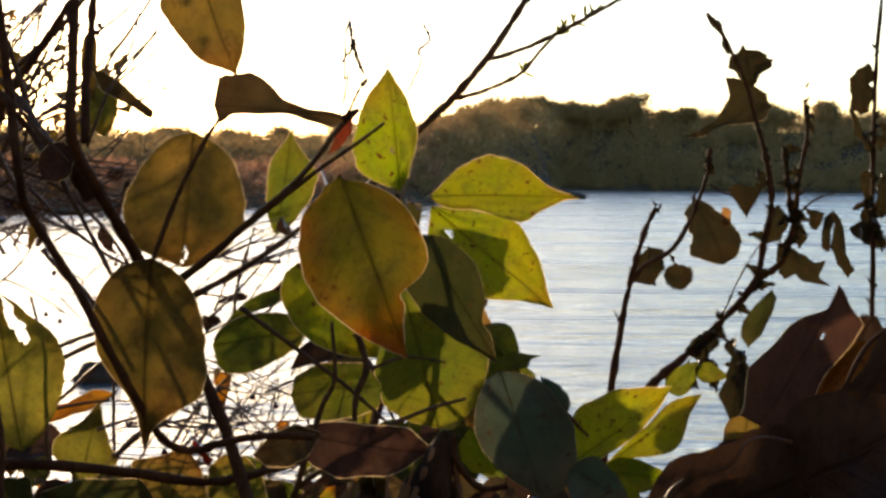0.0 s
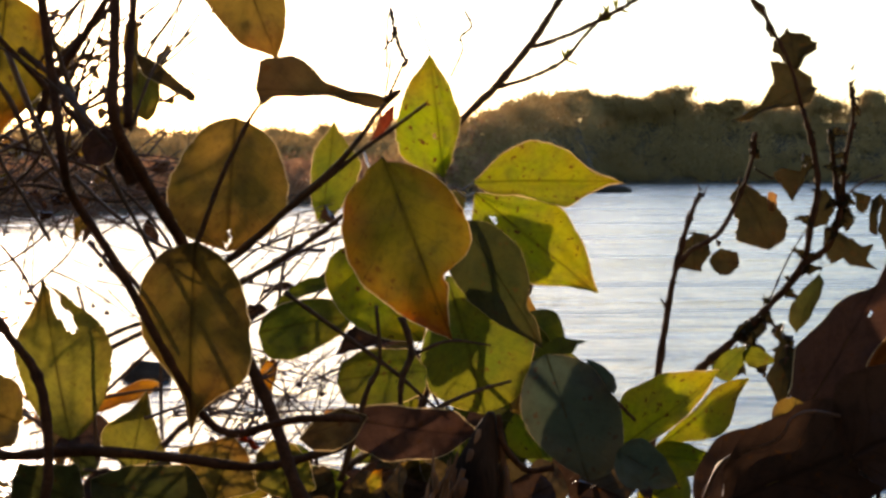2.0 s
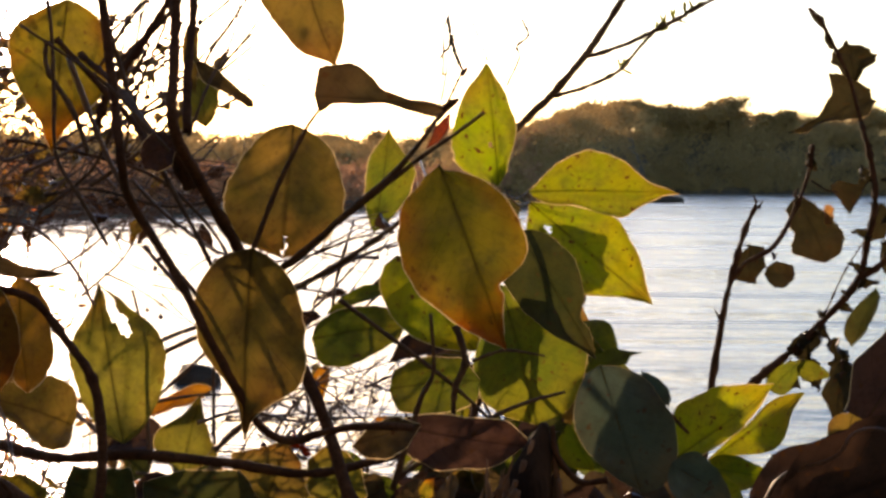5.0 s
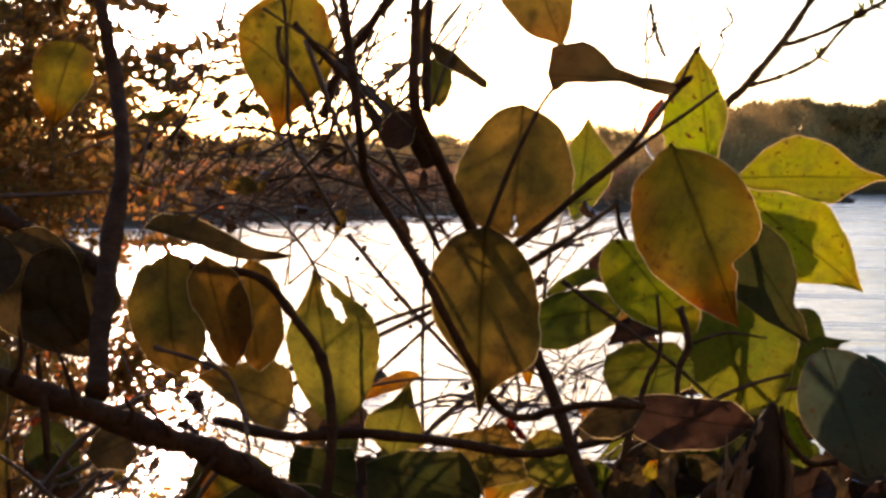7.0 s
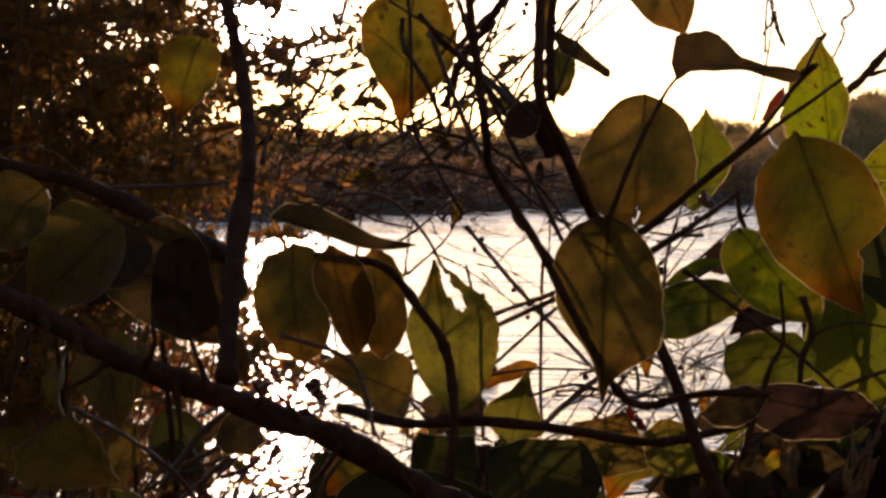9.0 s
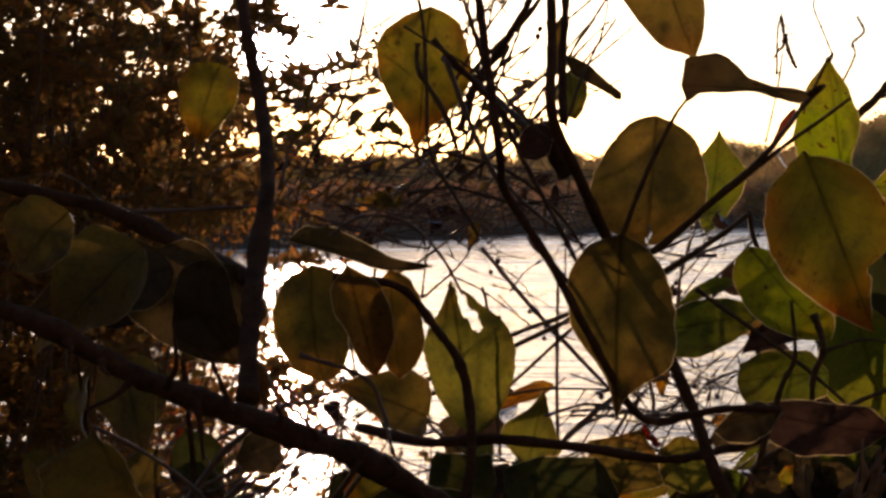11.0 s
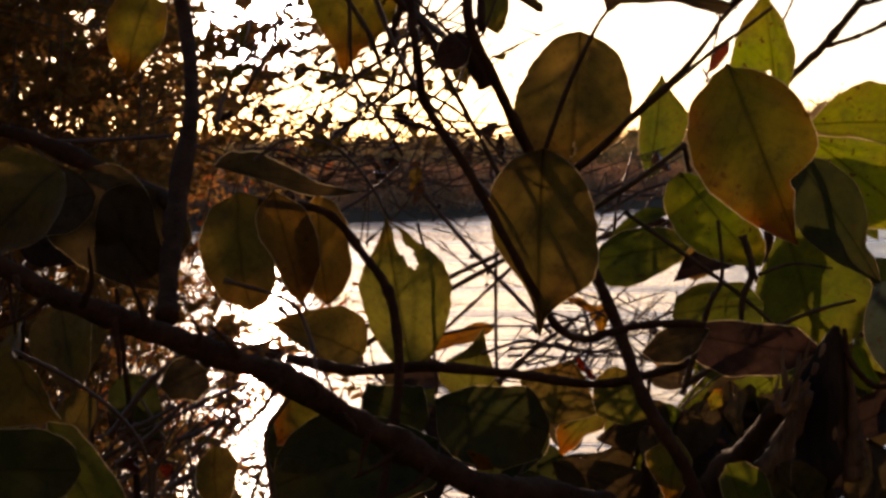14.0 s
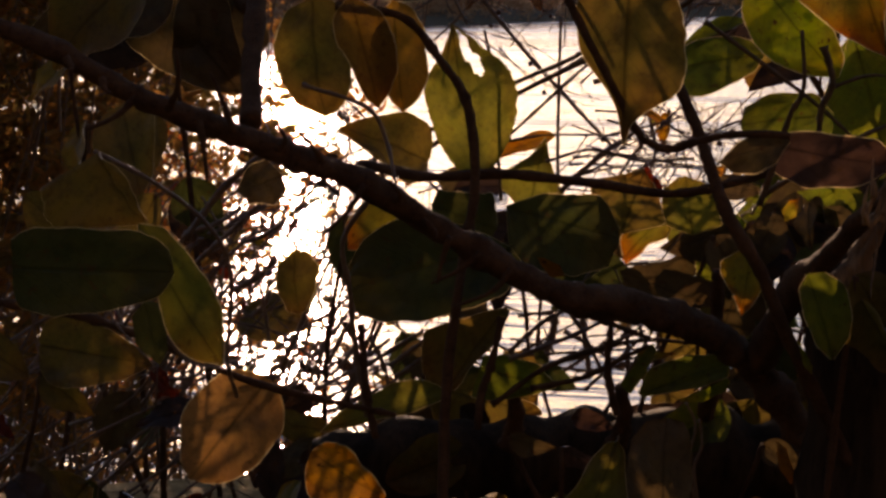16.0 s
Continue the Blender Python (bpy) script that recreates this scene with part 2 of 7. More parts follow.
# much paler than the blades, to paint the backlit glow of leaf edges
LIT_RIM = foliage_material("backlit_rim_paint", (0.42, 0.31, 0.14), (0.52, 0.38, 0.19), 0.7)
VEIN = foliage_material("dark_midrib", (0.05, 0.04, 0.012), (0.07, 0.05, 0.016), 0.3)
BERRY = solid_material("dark_berry", (0.03, 0.015, 0.012), (0.06, 0.025, 0.015), 300, 0.35, 0.0002)
# foliage colour lightened well past real leaves to paint in the distance haze
HAZED_WOODS = foliage_material("woodland_foliage_haze_lightened", (0.35, 0.215, 0.080), (0.37, 0.23, 0.088), 0.28)
SCRUB = foliage_material("scrub_foliage", (0.32, 0.15, 0.075), (0.40, 0.22, 0.11))
LITTLE = foliage_material("small_autumn_leaves", (0.125, 0.090, 0.027), (0.24, 0.108, 0.028), 0.62)
LITTLE_RED = foliage_material("small_red_leaves", (0.34, 0.085, 0.024), (0.34, 0.17, 0.04), 0.6)

# rippled lake water
WATER, wt = shader("lake_water")
w_coords = wt.nodes.new("ShaderNodeTexCoord")
w_map = wt.nodes.new("ShaderNodeMapping")
w_map.inputs["Scale"].default_value = (0.22, 1.0, 1.0)
w_map.inputs["Rotation"].default_value = (0, 0, radians(6))
wt.links.new(w_coords.outputs["Object"], w_map.inputs[0])
w_long = noise_node(wt, w_map.outputs[0], 0.9, 5.0, 0.55)
w_short = noise_node(wt, w_map.outputs[0], 4.0, 3.0, 0.6)
w_bump = node(wt, "ShaderNodeBump", Strength=0.78, Distance=0.1)
w_gust = wt.nodes.new("ShaderNodeMapping")
w_gust.inputs["Scale"].default_value = (0.05, 0.35, 1.0)
wt.links.new(w_coords.outputs["Object"], w_gust.inputs[0])
gust = ramp(wt, noise_node(wt, w_gust.outputs[0], 1.0, 6.0, 0.65), 0.35, 0.65, 0.35, 1.3)
swell = noise_node(wt, w_gust.outputs[0], 1.6, 4.0, 0.6)
ripple = calc(wt, "MULTIPLY", calc(wt, "ADD", w_long, calc(wt, "MULTIPLY", w_short, 0.3)), gust)
wt.links.new(calc(wt, "ADD", ripple, calc(wt, "MULTIPLY", swell, 2.5)), w_bump.inputs["Height"])
w_body = node(wt, "ShaderNodeBsdfPrincipled", Roughness=0.17, IOR=1.33)
w_body.inputs["Base Color"].default_value = (0.04, 0.055, 0.06, 1)
# wind streaks, long across the view
w_wind = wt.nodes.new("ShaderNodeMapping")
w_wind.inputs["Scale"].default_value = (0.010, 0.11, 1.0)
wt.links.new(w_coords.outputs["Object"], w_wind.inputs[0])
streak = noise_node(wt, w_wind.outputs[0], 1.0, 7.0, 0.72)
wt.links.new(ramp(wt, streak, 0.36, 0.64, 0.05, 0.36), w_body.inputs["Roughness"])
wt.links.new(w_bump.outputs[0], w_body.inputs["Normal"])
w_out = wt.nodes.new("ShaderNodeOutputMaterial")
wt.links.new(w_body.outputs[0], w_out.inputs[0])


# ---- building helpers ----
def part(name, data, material, parent=None, label="", smooth=True):
    """One mesh object from (points, faces[, uvs]) under a thing or part."""
    points, faces = data[0], data[1]
    mesh = bpy.data.meshes.new(name)
    mesh.from_pydata([tuple(q) for q in points], [], faces)
    if len(data) > 2:
        layer = mesh.uv_layers.new(name="UVMap")
        for loop in mesh.loops:
            layer.data[loop.index].uv = data[2][loop.vertex_index]
    if smooth:
        mesh.shade_smooth()
    mesh.materials.append(material)
    ob = new(name, mesh)
    if parent:
        ob.parent = parent
    if label:
        ob["label"] = label
    return ob


def thing(name, label, category, group="", kind=""):
    return tagged(new(name), label, category, group, kind)


def spline(points, steps=6):
    """A smooth line through the points."""
    pts = [Vector(q) for q in points]
    if len(pts) == 2:
        return [pts[0].lerp(pts[1], k / steps) for k in range(steps + 1)]
    ends = [pts[0] * 2 - pts[1]] + pts + [pts[-1] * 2 - pts[-2]]
    line = []
    for k in range(1, len(ends) - 2):
        a, b, c, d = ends[k - 1:k + 3]
        for j in range(steps):
            s = j / steps
            line.append(0.5 * (2 * b + (c - a) * s + (2 * a - 5 * b + 4 * c - d) * s * s + (3 * b - a - 3 * c + d) * s ** 3))
    line.append(pts[-1])
    return line


def tube(points, r0, r1, sides=7, steps=6, knobs=0.0, rng=None, into=None):
    """Points and faces of a tapering stem along a smooth line; knobs swell it at its buds."""
    line = spline(points, steps)
    verts, faces = into if into else ([], [])
    first = len(verts)
    n = len(line)
    rng = rng or random.Random(n)
    for k, q in enumerate(line):
        ahead = (line[min(k + 1, n - 1)] - line[max(k - 1, 0)])
        if ahead.length < 1e-9:
            ahead = Vector((0, 0, 1))
        ahead.normalize()
        aside = ahead.cross(Vector((0.31, 0.9, 0.2))).normalized()
        up = aside.cross(ahead)
        r = r0 + (r1 - r0) * k / (n - 1)
        if sides >= 10:
            r *= 1 + 1.2 * knobs * noise.noise(q * 38)
        else:
            r *= 1 + knobs * (rng.random() - 0.35) * (2.2 if k % 4 == 0 else 0.7)
        for j in range(sides):
            a = 2 * math.pi * j / sides
            out = (aside * math.cos(a) + up * math.sin(a)) * r
            if knobs and r > 0.002:
                out *= 1 + 0.9 * knobs * noise.noise((q + out) * (0.6 / r0)) + 0.35 * knobs * noise.noise((q + out) * (2.0 / r0))
            verts.append(q + out)
    for k in range(n - 1):
        for j in range(sides):
            a, b = first + k * sides + j, first + k * sides + (j + 1) % sides
            faces.append((a, b, b + sides, a + sides))
    faces.append(tuple(first + j for j in reversed(range(sides))))
    faces.append(tuple(first + (n - 1) * sides + j for j in range(sides)))
    return verts, faces


def stem(parent, points, d0, d1, material=None, name="stem", knobs=0.25, sides=8, steps=7):
    return part(name, tube(points, d0 / 2, d1 / 2, sides, steps, knobs), material or BARK, parent)


def breadth(row, s):
    """The half-breadth of a leaf at the share s of its length, smoothly between the stations of its outline."""
    k = math.acos(max(-1.0, min(1.0, 1 - 2 * s))) / math.pi * (len(row) - 1)
    i = min(int(k), len(row) - 2)
    f = k - i
    a, b, c, d = row[max(i - 1, 0)], row[i], row[i + 1], row[min(i + 2, len(row) - 1)]
    smooth = b + 0.5 * f * (c - a + f * (2 * a - 5 * b + 4 * c - d + f * (3 * (b - c) + d - a)))
    return max(smooth, 0.0004)


def leaf(parent, base, tip, width, material, shape="ovate", roll=0.0, fold=0.15, bow=0.06, wave=0.03, crumple=0.0,
         notch=(), holes=(), ragged=0.0, stalk=None, label="", seed=None, ribs=True, margin=None):
    """A leaf blade from its base to its tip, with its veins (and its stalk) as parts. width: metres, with a named shape, or two
    rows of half-breadths, left and right, in shares of the length, closer together near both ends. roll turns it about its length,
    fold lifts its halves, bow arches it; notch: (place, side, depth, spread)."""
    base, tip = Vector(base), Vector(tip)
    axis = tip - base
    length = axis.length
    outline = None
    if isinstance(width, tuple):
        outline = [[h * length for h in row] for row in width]
        width = max(a + b for a, b in zip(*outline))
    axis.normalize()
    facing = Matrix.Rotation(radians(roll), 3, axis) @ Vector((0.0, -1.0, 0.12))
    side = axis.cross(facing).normalized()
    facing = side.cross(axis).normalized()
    rng = random.Random(seed if seed is not None else int(abs(base.x * 7919 + base.z * 104729 + tip.x * 1299709)) * 13 + 5)
    off = Vector((rng.uniform(-50, 50), rng.uniform(-50, 50), rng.uniform(-50, 50)))
    a, b = {"ovate": (0.52, 0.95), "round": (0.46, 0.62), "pointed": (0.66, 1.2), "lance": (0.75, 1.0), "oval": (0.55, 0.60), "heart": (0.34, 0.85), "egg": (0.58, 0.82)}[shape]
    peak = (a / (a + b)) ** a * (b / (a + b)) ** b
    curl = rng.uniform(-0.14, 0.10)
    cup = rng.uniform(0.5, 1.3)
    worn = rng.uniform(0.5, 1.6)
    rows, cols = (48, 26) if holes else (36, 12) if outline else (26, 12)
    if margin is None:
        margin = 0.00028 if width > 0.045 else 0.0
    verts, uvs, middle = [], [], []
    for k in range(rows + 1):
        s = k / rows
        s_in = min(max(s, 0.002), 0.998)
        half = 0.5 * width * (s_in ** a) * ((1 - s_in) ** b) / peak
        if shape == "ovate":
            half *= 1 + 0.07 * math.sin(s * 6.3 + 0.6)
        if shape in ("pointed", "ovate", "heart", "oval", "egg"):
            half = max(half, 0.5 * width * 0.07 * (1 - s) ** 0.5)
        centre = base + axis * (s * length) + facing * (bow * length * 4 * s * (1 - s) + curl * length * s * s)
        middle.append(centre)
        for j in range(cols + 1):
            v = 2 * j / cols - 1
            reach = half if not outline else breadth(outline[0 if v < 0 else 1], s)
            for place, which, depth, spread in notch:
                if v * which > 0:
                    reach *= 1 - depth * math.exp(-((s - place) / spread) ** 2)
            reach *= 1 + (0.02 if outline else 0.10) * noise.noise(off + Vector((s * 5, 3 if v > 0 else -3, 0))) + 0.03 * worn * noise.noise(off + Vector((s * 21, v * 2, 5)))
            reach *= 1 + ragged * (noise.noise(off + Vector((s * 7, v * 3, 2))) + 0.6 * noise.noise(off + Vector((s * 19, v * 5, 8))))
            lift = 1.4 * cup * fold * abs(v) ** 1.6 * half + wave * width * abs(v) * math.sin(s * 11 + off.x + (1.7 if v > 0 else 0))
            q = centre + side * (v * reach * math.cos(min(1.2, fold * abs(v)))) + facing * lift
            q += facing * (0.07 * width * noise.noise(off + Vector((s * 5, v * 2.5, 0))))
            if crumple:
                w = Vector((s * 3.6, v * 2.0, 0)) + off
                q += Vector((noise.noise(w), noise.noise(w + Vector((9, 4, 1))), noise.noise(w + Vector((2, 17, 6))))) * crumple * width
            verts.append(q)
            uvs.append((s, (v + 1) / 2))
    faces = []
    for k in range(rows):
        for j in range(cols):
            s, v = (k + 0.5) / rows, 2 * (j + 0.5) / cols - 1
            if any(((s - hs) / hr) ** 2 + ((v - hv) / (hr * 2.2)) ** 2 < 1 + 0.2 * noise.noise(off + Vector((k, j, 0)) * 0.4) for hs, hv, hr in holes):
                continue
            q = k * (cols + 1) + j
            faces.append((q, q + 1, q + cols + 2, q + cols + 1))
    ob = part("leaf", (verts, faces, uvs), material, parent, label)
    if ribs:
        rib = tube([q - facing * 0.0004 for q in middle[::4 if not holes else 8]], 0.007 * width, 0.003 * width, 5, 3)
        part("midrib", rib, VEIN, ob)
    # thin pale fringe round the blade, added for the backlit edge glow
    if margin:
        ring = []
        for j, way in ((0, -1), (cols, 1)):
            ring.append([(verts[k * (cols + 1) + j], way) for k in range(rows + 1)])
        loop = ring[0] + ring[1][::-1]
        fringe, strips = [], []
        for k, (q, way) in enumerate(loop):
            away = (q - middle[min(k, 2 * rows + 1 - k)])
            away = (away.normalized() if away.length > 1e-6 else side * way)
            fuzz = 1 + 0.5 * noise.noise(off + q * 700)
            fringe += [q - away * margin * 0.3 - facing * 0.0002, q + away * margin * 0.85 * fuzz - facing * 0.0002]
            if k:
                strips.append((2 * k - 2, 2 * k - 1, 2 * k + 1, 2 * k))
        part("leaf_lit_rim", (fringe, strips), LIT_RIM, ob)
    if stalk is not None:
        s = Vector(stalk)
        half_way = base.lerp(s, 0.5) + Vector((0, 0, -0.08 * (s - base).length))
        part("leaf_stalk", tube([base, half_way, s], 0.011 * width, 0.014 * width, 6, 5), TWIG, ob)
    return ob


# ---- the setting: ground, water, far shore ----
def shore(bearing):
    """Distance to the far waterline by bearing (degrees, positive to the east)."""
    if bearing > 4:
        return 245.0
    if bearing > -4:
        s = (bearing + 4) / 8
        return 132.0 + 113.0 * s ** 3
    if bearing > -20:
        return 96.0 + 36.0 * ((bearing + 20) / 16) ** 1.2
    return 96.0


def height(r, bearing):
    if r < 12:
        if r < 0.6:
            return 2.3
        if r < 1.1:
            return 2.3 + 0.42 * (r - 0.6) / 0.5
        if r < 1.5:
            return 2.72 - 0.1 * (r - 1.1)
        return 2.68 - 0.56 * (r - 1.5) if r < 8 else -0.96 - 0.1 * (r - 8)
    d = r - shore(bearing)
    if d < -6:
        return -1.4
    if d < 0:
        return -1.4 + 1.4 * (d + 6) / 6
    wobble = noise.noise(Vector((r * 0.03, bearing * 0.22, 0)))
    east = min(1.0, max(0.0, (bearing + 3) / 6))
    bank = 0.7 * min(1.0, d / 3)
    bluff = (8.7 + 0.8 * wobble) * min(1.0, max(0.0, (d - 3) / 16)) * east
    lowland = (1.0 + 0.8 * wobble) * min(1.0, d / 60) * (1 - east)
    hill = 9.0 * min(1.0, max(0.0, (d - 120) / 250)) * (1 - east)
    return bank + bluff + lowland + hill


def unseen_rear_bank(r, bearing):
    """An unseen bank added behind the camera, to block sky light and bounce warm fill."""
    turn = min(1.0, max(0.0, (min(bearing, 360 - bearing) - 65) / 30))
    edge = height(r, 60.0) if r < 12 else -1.4
    return edge * (1 - turn) + turn * (2.3 + 0.85 * min(18.0, max(0.0, r - 1.6))) + (0.1 * noise.noise(Vector((r * 0.2, bearing, 0))) if r > 0.1 else 0)


def make_ground():
    rings = [0.0, 0.3, 0.6, 0.85, 1.1, 1.3, 1.5, 2.2, 3, 4, 5, 6.5, 8, 12, 40, 80]
    rings += [85 + 3.5 * k for k in range(60)] + [300, 330, 370, 430, 520, 700, 1000, 1600, 2600, 4200]
    bearings = [-60 + 1.0 * k for k in range(121)] + [65 + 5 * k for k in range(47)]
    verts, faces = [], []
    for r in rings:
        for b in bearings:
            a = radians(b)
            inside = abs(b) <= 60
            verts.append((r * math.sin(a), r * math.cos(a), height(r, b) if inside else unseen_rear_bank(r, b)))
    n = len(bearings)
    for k in range(len(rings) - 1):
        for j in range(n):
            faces.append((k * n + j, k * n + (j + 1) % n, (k + 1) * n + (j + 1) % n, (k + 1) * n + j))
    return tagged(part("ground", (verts, faces), EARTH), "dry grassy earth bank, an unseen one added behind, and the shores round the lake", "ground", kind="structure")


make_ground()
water = part("water", ([(-4000, 4.5, 0), (4000, 4.5, 0), (4000, 4200, 0), (-4000, 4200, 0)], [(0, 1, 2, 3)]), WATER, smooth=False)
tagged(water, "rippled pale lake water that mirrors the evening sky", "water", kind="structure")


def ground_at(x, y):
    return height(math.hypot(x, y), math.degrees(math.atan2(x, y)))


def spray(verts, faces, centre, spread, size, count, rng, flat=1.0):
    """Loose clumps of leaves: small bent triangles about a centre."""
    for _ in range(count):
        q = Vector((rng.gauss(0, 0.5), rng.gauss(0, 0.5), rng.gauss(0, 0.5) * flat)) * spread + centre
        turn = Euler((rng.uniform(0, 6.3), rng.uniform(0, 6.3), rng.uniform(0, 6.3))).to_matrix()
        s = size * rng.uniform(0.5, 1.3)
        first = len(verts)
        for c in ((-0.6, -0.5, 0), (0.6, -0.4, 0.15), (0.1, 0.8, 0), (-0.5, 0.5, 0.3)):
            verts.append(q + turn @ (Vector(c) * s))
        faces.append((first, first + 1, first + 2, first + 3))


def far_tree(x, y, tall, wide, seed, label="dark leafy tree on the skyline of the bluff"):
    rng = random.Random(seed)
    z = ground_at(x, y)
    root = thing("tree", label, "tree", "trees on the far shore")
    root.location = (x, y, z)
    trunk = ([], [])
    tube([(0, 0, -0.3), (0.1, 0, tall * 0.3), (-0.1, 0, tall * 0.62), (0, 0, tall * 0.9)], 0.028 * tall, 0.006 * tall, 6, 3, into=trunk)
    tips = []
    for k in range(9):
        a, h = rng.uniform(0, 6.3), rng.uniform(0.25, 0.75) * tall
        end = Vector((math.cos(a) * wide * rng.uniform(0.25, 0.5), math.sin(a) * wide * rng.uniform(0.25, 0.5), h + tall * rng.uniform(0.1, 0.25)))
        tube([(0, 0, h), Vector((0, 0, h)).lerp(end, 0.5) + Vector((0, 0, 0.05 * tall)), end], 0.01 * tall, 0.003 * tall, 4, 3, into=trunk)
        tips.append(end)
    part("trunk", trunk, BARK, root)
    crown = ([], [])
    tips.append(Vector((0, 0, tall * 0.86)))
    for end in tips:
        for _ in range(5):
            c = end + Vector((rng.gauss(0, 0.12) * wide, rng.gauss(0, 0.12) * wide, rng.gauss(0, 0.07) * tall))
            spray(*crown, c, wide * 0.24, 0.2, 170, rng, 0.8)
    part("crown", crown, HAZED_WOODS, root, smooth=False)
    return root


def woods(name, label, bearing_a, bearing_b, count, near, deep, tall_a, tall_b, material, seed, size=0.5, per=60, loose=0.42):
    """A far stand of trees and scrub as one mass of leaf clumps."""
    rng = random.Random(seed)
    verts, faces = [], []
    for _ in range(count):
        b = rng.uniform(bearing_a, bearing_b)
        r = shore(b) + near + deep * rng.random()
        x, y = r * math.sin(radians(b)), r * math.cos(radians(b))
        z, tall = ground_at(x, y), rng.uniform(tall_a, tall_b)
        layers = max(2, int(tall / 1.6))
        for k in range(layers):
            h = (k + 0.4) / layers
            wide = tall * loose * (1.15 - h) ** 0.5 * rng.uniform(0.7, 1.2)
            spray(verts, faces, Vector((x + rng.gauss(0, 0.1) * tall, y + rng.gauss(0, 0.1) * tall, z + h * tall)), wide, size, max(4, int(per / layers)), rng, 0.8)
    return tagged(part(name, (verts, faces), material, smooth=False), label, name.replace("_", " "), kind="stuff")


woods("far_woods", "dark evening woods that cover the bluff across the lake", -3, 19, 520, 3, 30, 1.6, 2.6, HAZED_WOODS, 3, 0.17, 480, 1.3)
woods("shore_scrub", "low brown scrub along the foot of the bluff", -1, 19, 260, 0.5, 6, 0.8, 1.6, HAZED_WOODS, 4, 0.14, 200, 1.2)
woods("distant_woods", "hazy woods on the low far hills", -40, -1, 560, 130, 120, 3.0, 5.2, HAZED_WOODS, 5, 0.3, 300, 0.8)
woods("reed_bed", "dry brown reeds and scrub on the low spit", -34, 0.5, 800, 0.5, 22, 1.6, 3.4, SCRUB, 6, 0.14, 150)


for bearing, r, tall, wide, seed in ((6.4, 262, 5.6, 5.2, 11), (8.35, 262, 4.2, 3.0, 12), (0.9, 262, 5.4, 5.0, 13), (1.8, 263, 5.6, 5.5, 14),
                                     (2.6, 262, 5.0, 5.0, 15), (3.5, 262, 4.2, 5.0, 16), (4.3, 263, 4.4, 5.0, 17), (5.1, 262, 4.2, 5.0, 18), (5.7, 262, 4.4, 5.0, 19),
                                     (11.3, 264, 3.4, 5.0, 20), (12.9, 266, 4.0, 4.2, 21), (0.0, 262, 4.6, 5.5, 22), (-1.0, 262, 4.8, 5.5, 23), (7.6, 263, 2.9, 2.5, 24)):
    far_tree(r * math.sin(radians(bearing)), r * math.cos(radians(bearing)), tall, wide, seed)
for bearing, r, tall, wide, seed in ((-5.6, 330, 5.6, 7, 31), (-7.3, 340, 5.0, 8, 32), (-9.0, 330, 4.6, 7, 33), (-12.2, 345, 4.8, 8, 34), (-3.2, 330, 6.4, 8, 35)):
    far_tree(r * math.sin(radians(bearing)), r * math.cos(radians(bearing)), tall, wide, seed, "hazy leafy tree on the low far hill")


def boulder(x, y, wide, deep, tall, seed, label):
    bm = bmesh.new()
    bmesh.ops.create_icosphere(bm, subdivisions=3, radius=1.0)
    off = Vector((seed * 7.7, 0, 0))
    for v in bm.verts:
        n = 1 + 0.35 * noise.noise(v.co * 1.3 + off) + 0.12 * noise.noise(v.co * 4 + off)
        v.co = Vector((v.co.x * wide / 2 * n, v.co.y * deep / 2 * n, v.co.z * tall * n))
    mesh = bpy.data.meshes.new("boulder")
    bm.to_mesh(mesh)
    bm.free()
    mesh.shade_smooth()
    mesh.materials.append(ROCK)
    ob = new("boulder", mesh)
    ob.location = (x, y, 0)
    return tagged(ob, label, "rock")


boulder(-5.08, 24.2, 0.72, 0.5, 0.26, 1, "dark wet boulder that stands out of the lake")
boulder(10.6, 170.0, 7.5, 3.0, 0.9, 2, "low dark rock out in the lake")

# ---- climbing vine: the near stems and broad leaves ----
vine = thing("climbing_vine", "woody climbing vine with broad yellowing backlit leaves", "vine")
stem(vine, [(-0.180, 0.807, 3.323), (-0.177, 0.795, 3.278), (-0.175, 0.783, 3.245), (-0.173, 0.772, 3.212), (-0.166, 0.800, 3.186), (-0.160, 0.869, 3.150), (-0.139, 0.901, 3.101), (-0.118, 0.894, 3.059), (-0.100, 0.872, 3.017), (-0.080, 0.875, 2.982), (-0.066, 0.892, 2.945), (-0.048, 0.911, 2.905), (-0.029, 0.919, 2.864)], 0.0046, 0.0084, knobs=0.15)
stem(vine, [(-0.175, 0.838, 3.327), (-0.174, 0.825, 3.281), (-0.173, 0.803, 3.238), (-0.170, 0.787, 3.210)], 0.0033, 0.0044)
stem(vine, [(-0.155, 0.868, 3.326), (-0.155, 0.834, 3.265), (-0.163, 0.803, 3.233), (-0.169, 0.787, 3.208)], 0.0008, 0.0016, SHOOT, "twig")
stem(vine, [(-0.256, 0.804, 3.262), (-0.212, 0.793, 3.234), (-0.194, 0.787, 3.217), (-0.177, 0.781, 3.201)], 0.0014, 0.0019, SHOOT, "twig")
stem(vine, [(-0.224, 0.826, 3.301), (-0.213, 0.815, 3.232), (-0.206, 0.805, 3.193), (-0.210, 0.840, 3.175), (-0.187, 0.836, 3.140), (-0.168, 0.834, 3.105), (-0.153, 0.840, 3.076), (-0.143, 0.854, 3.056), (-0.131, 0.867, 3.049), (-0.116, 0.866, 3.053), (-0.098, 0.865, 3.057), (-0.077, 0.864, 3.058), (-0.066, 0.864, 3.057)], 0.0047, 0.0042, knobs=0.18)
stem(vine, [(-0.114, 0.840, 3.222), (-0.121, 0.842, 3.212), (-0.136, 0.847, 3.183), (-0.150, 0.853, 3.149)], 0.0018, 0.0030, SHOOT, "twig")
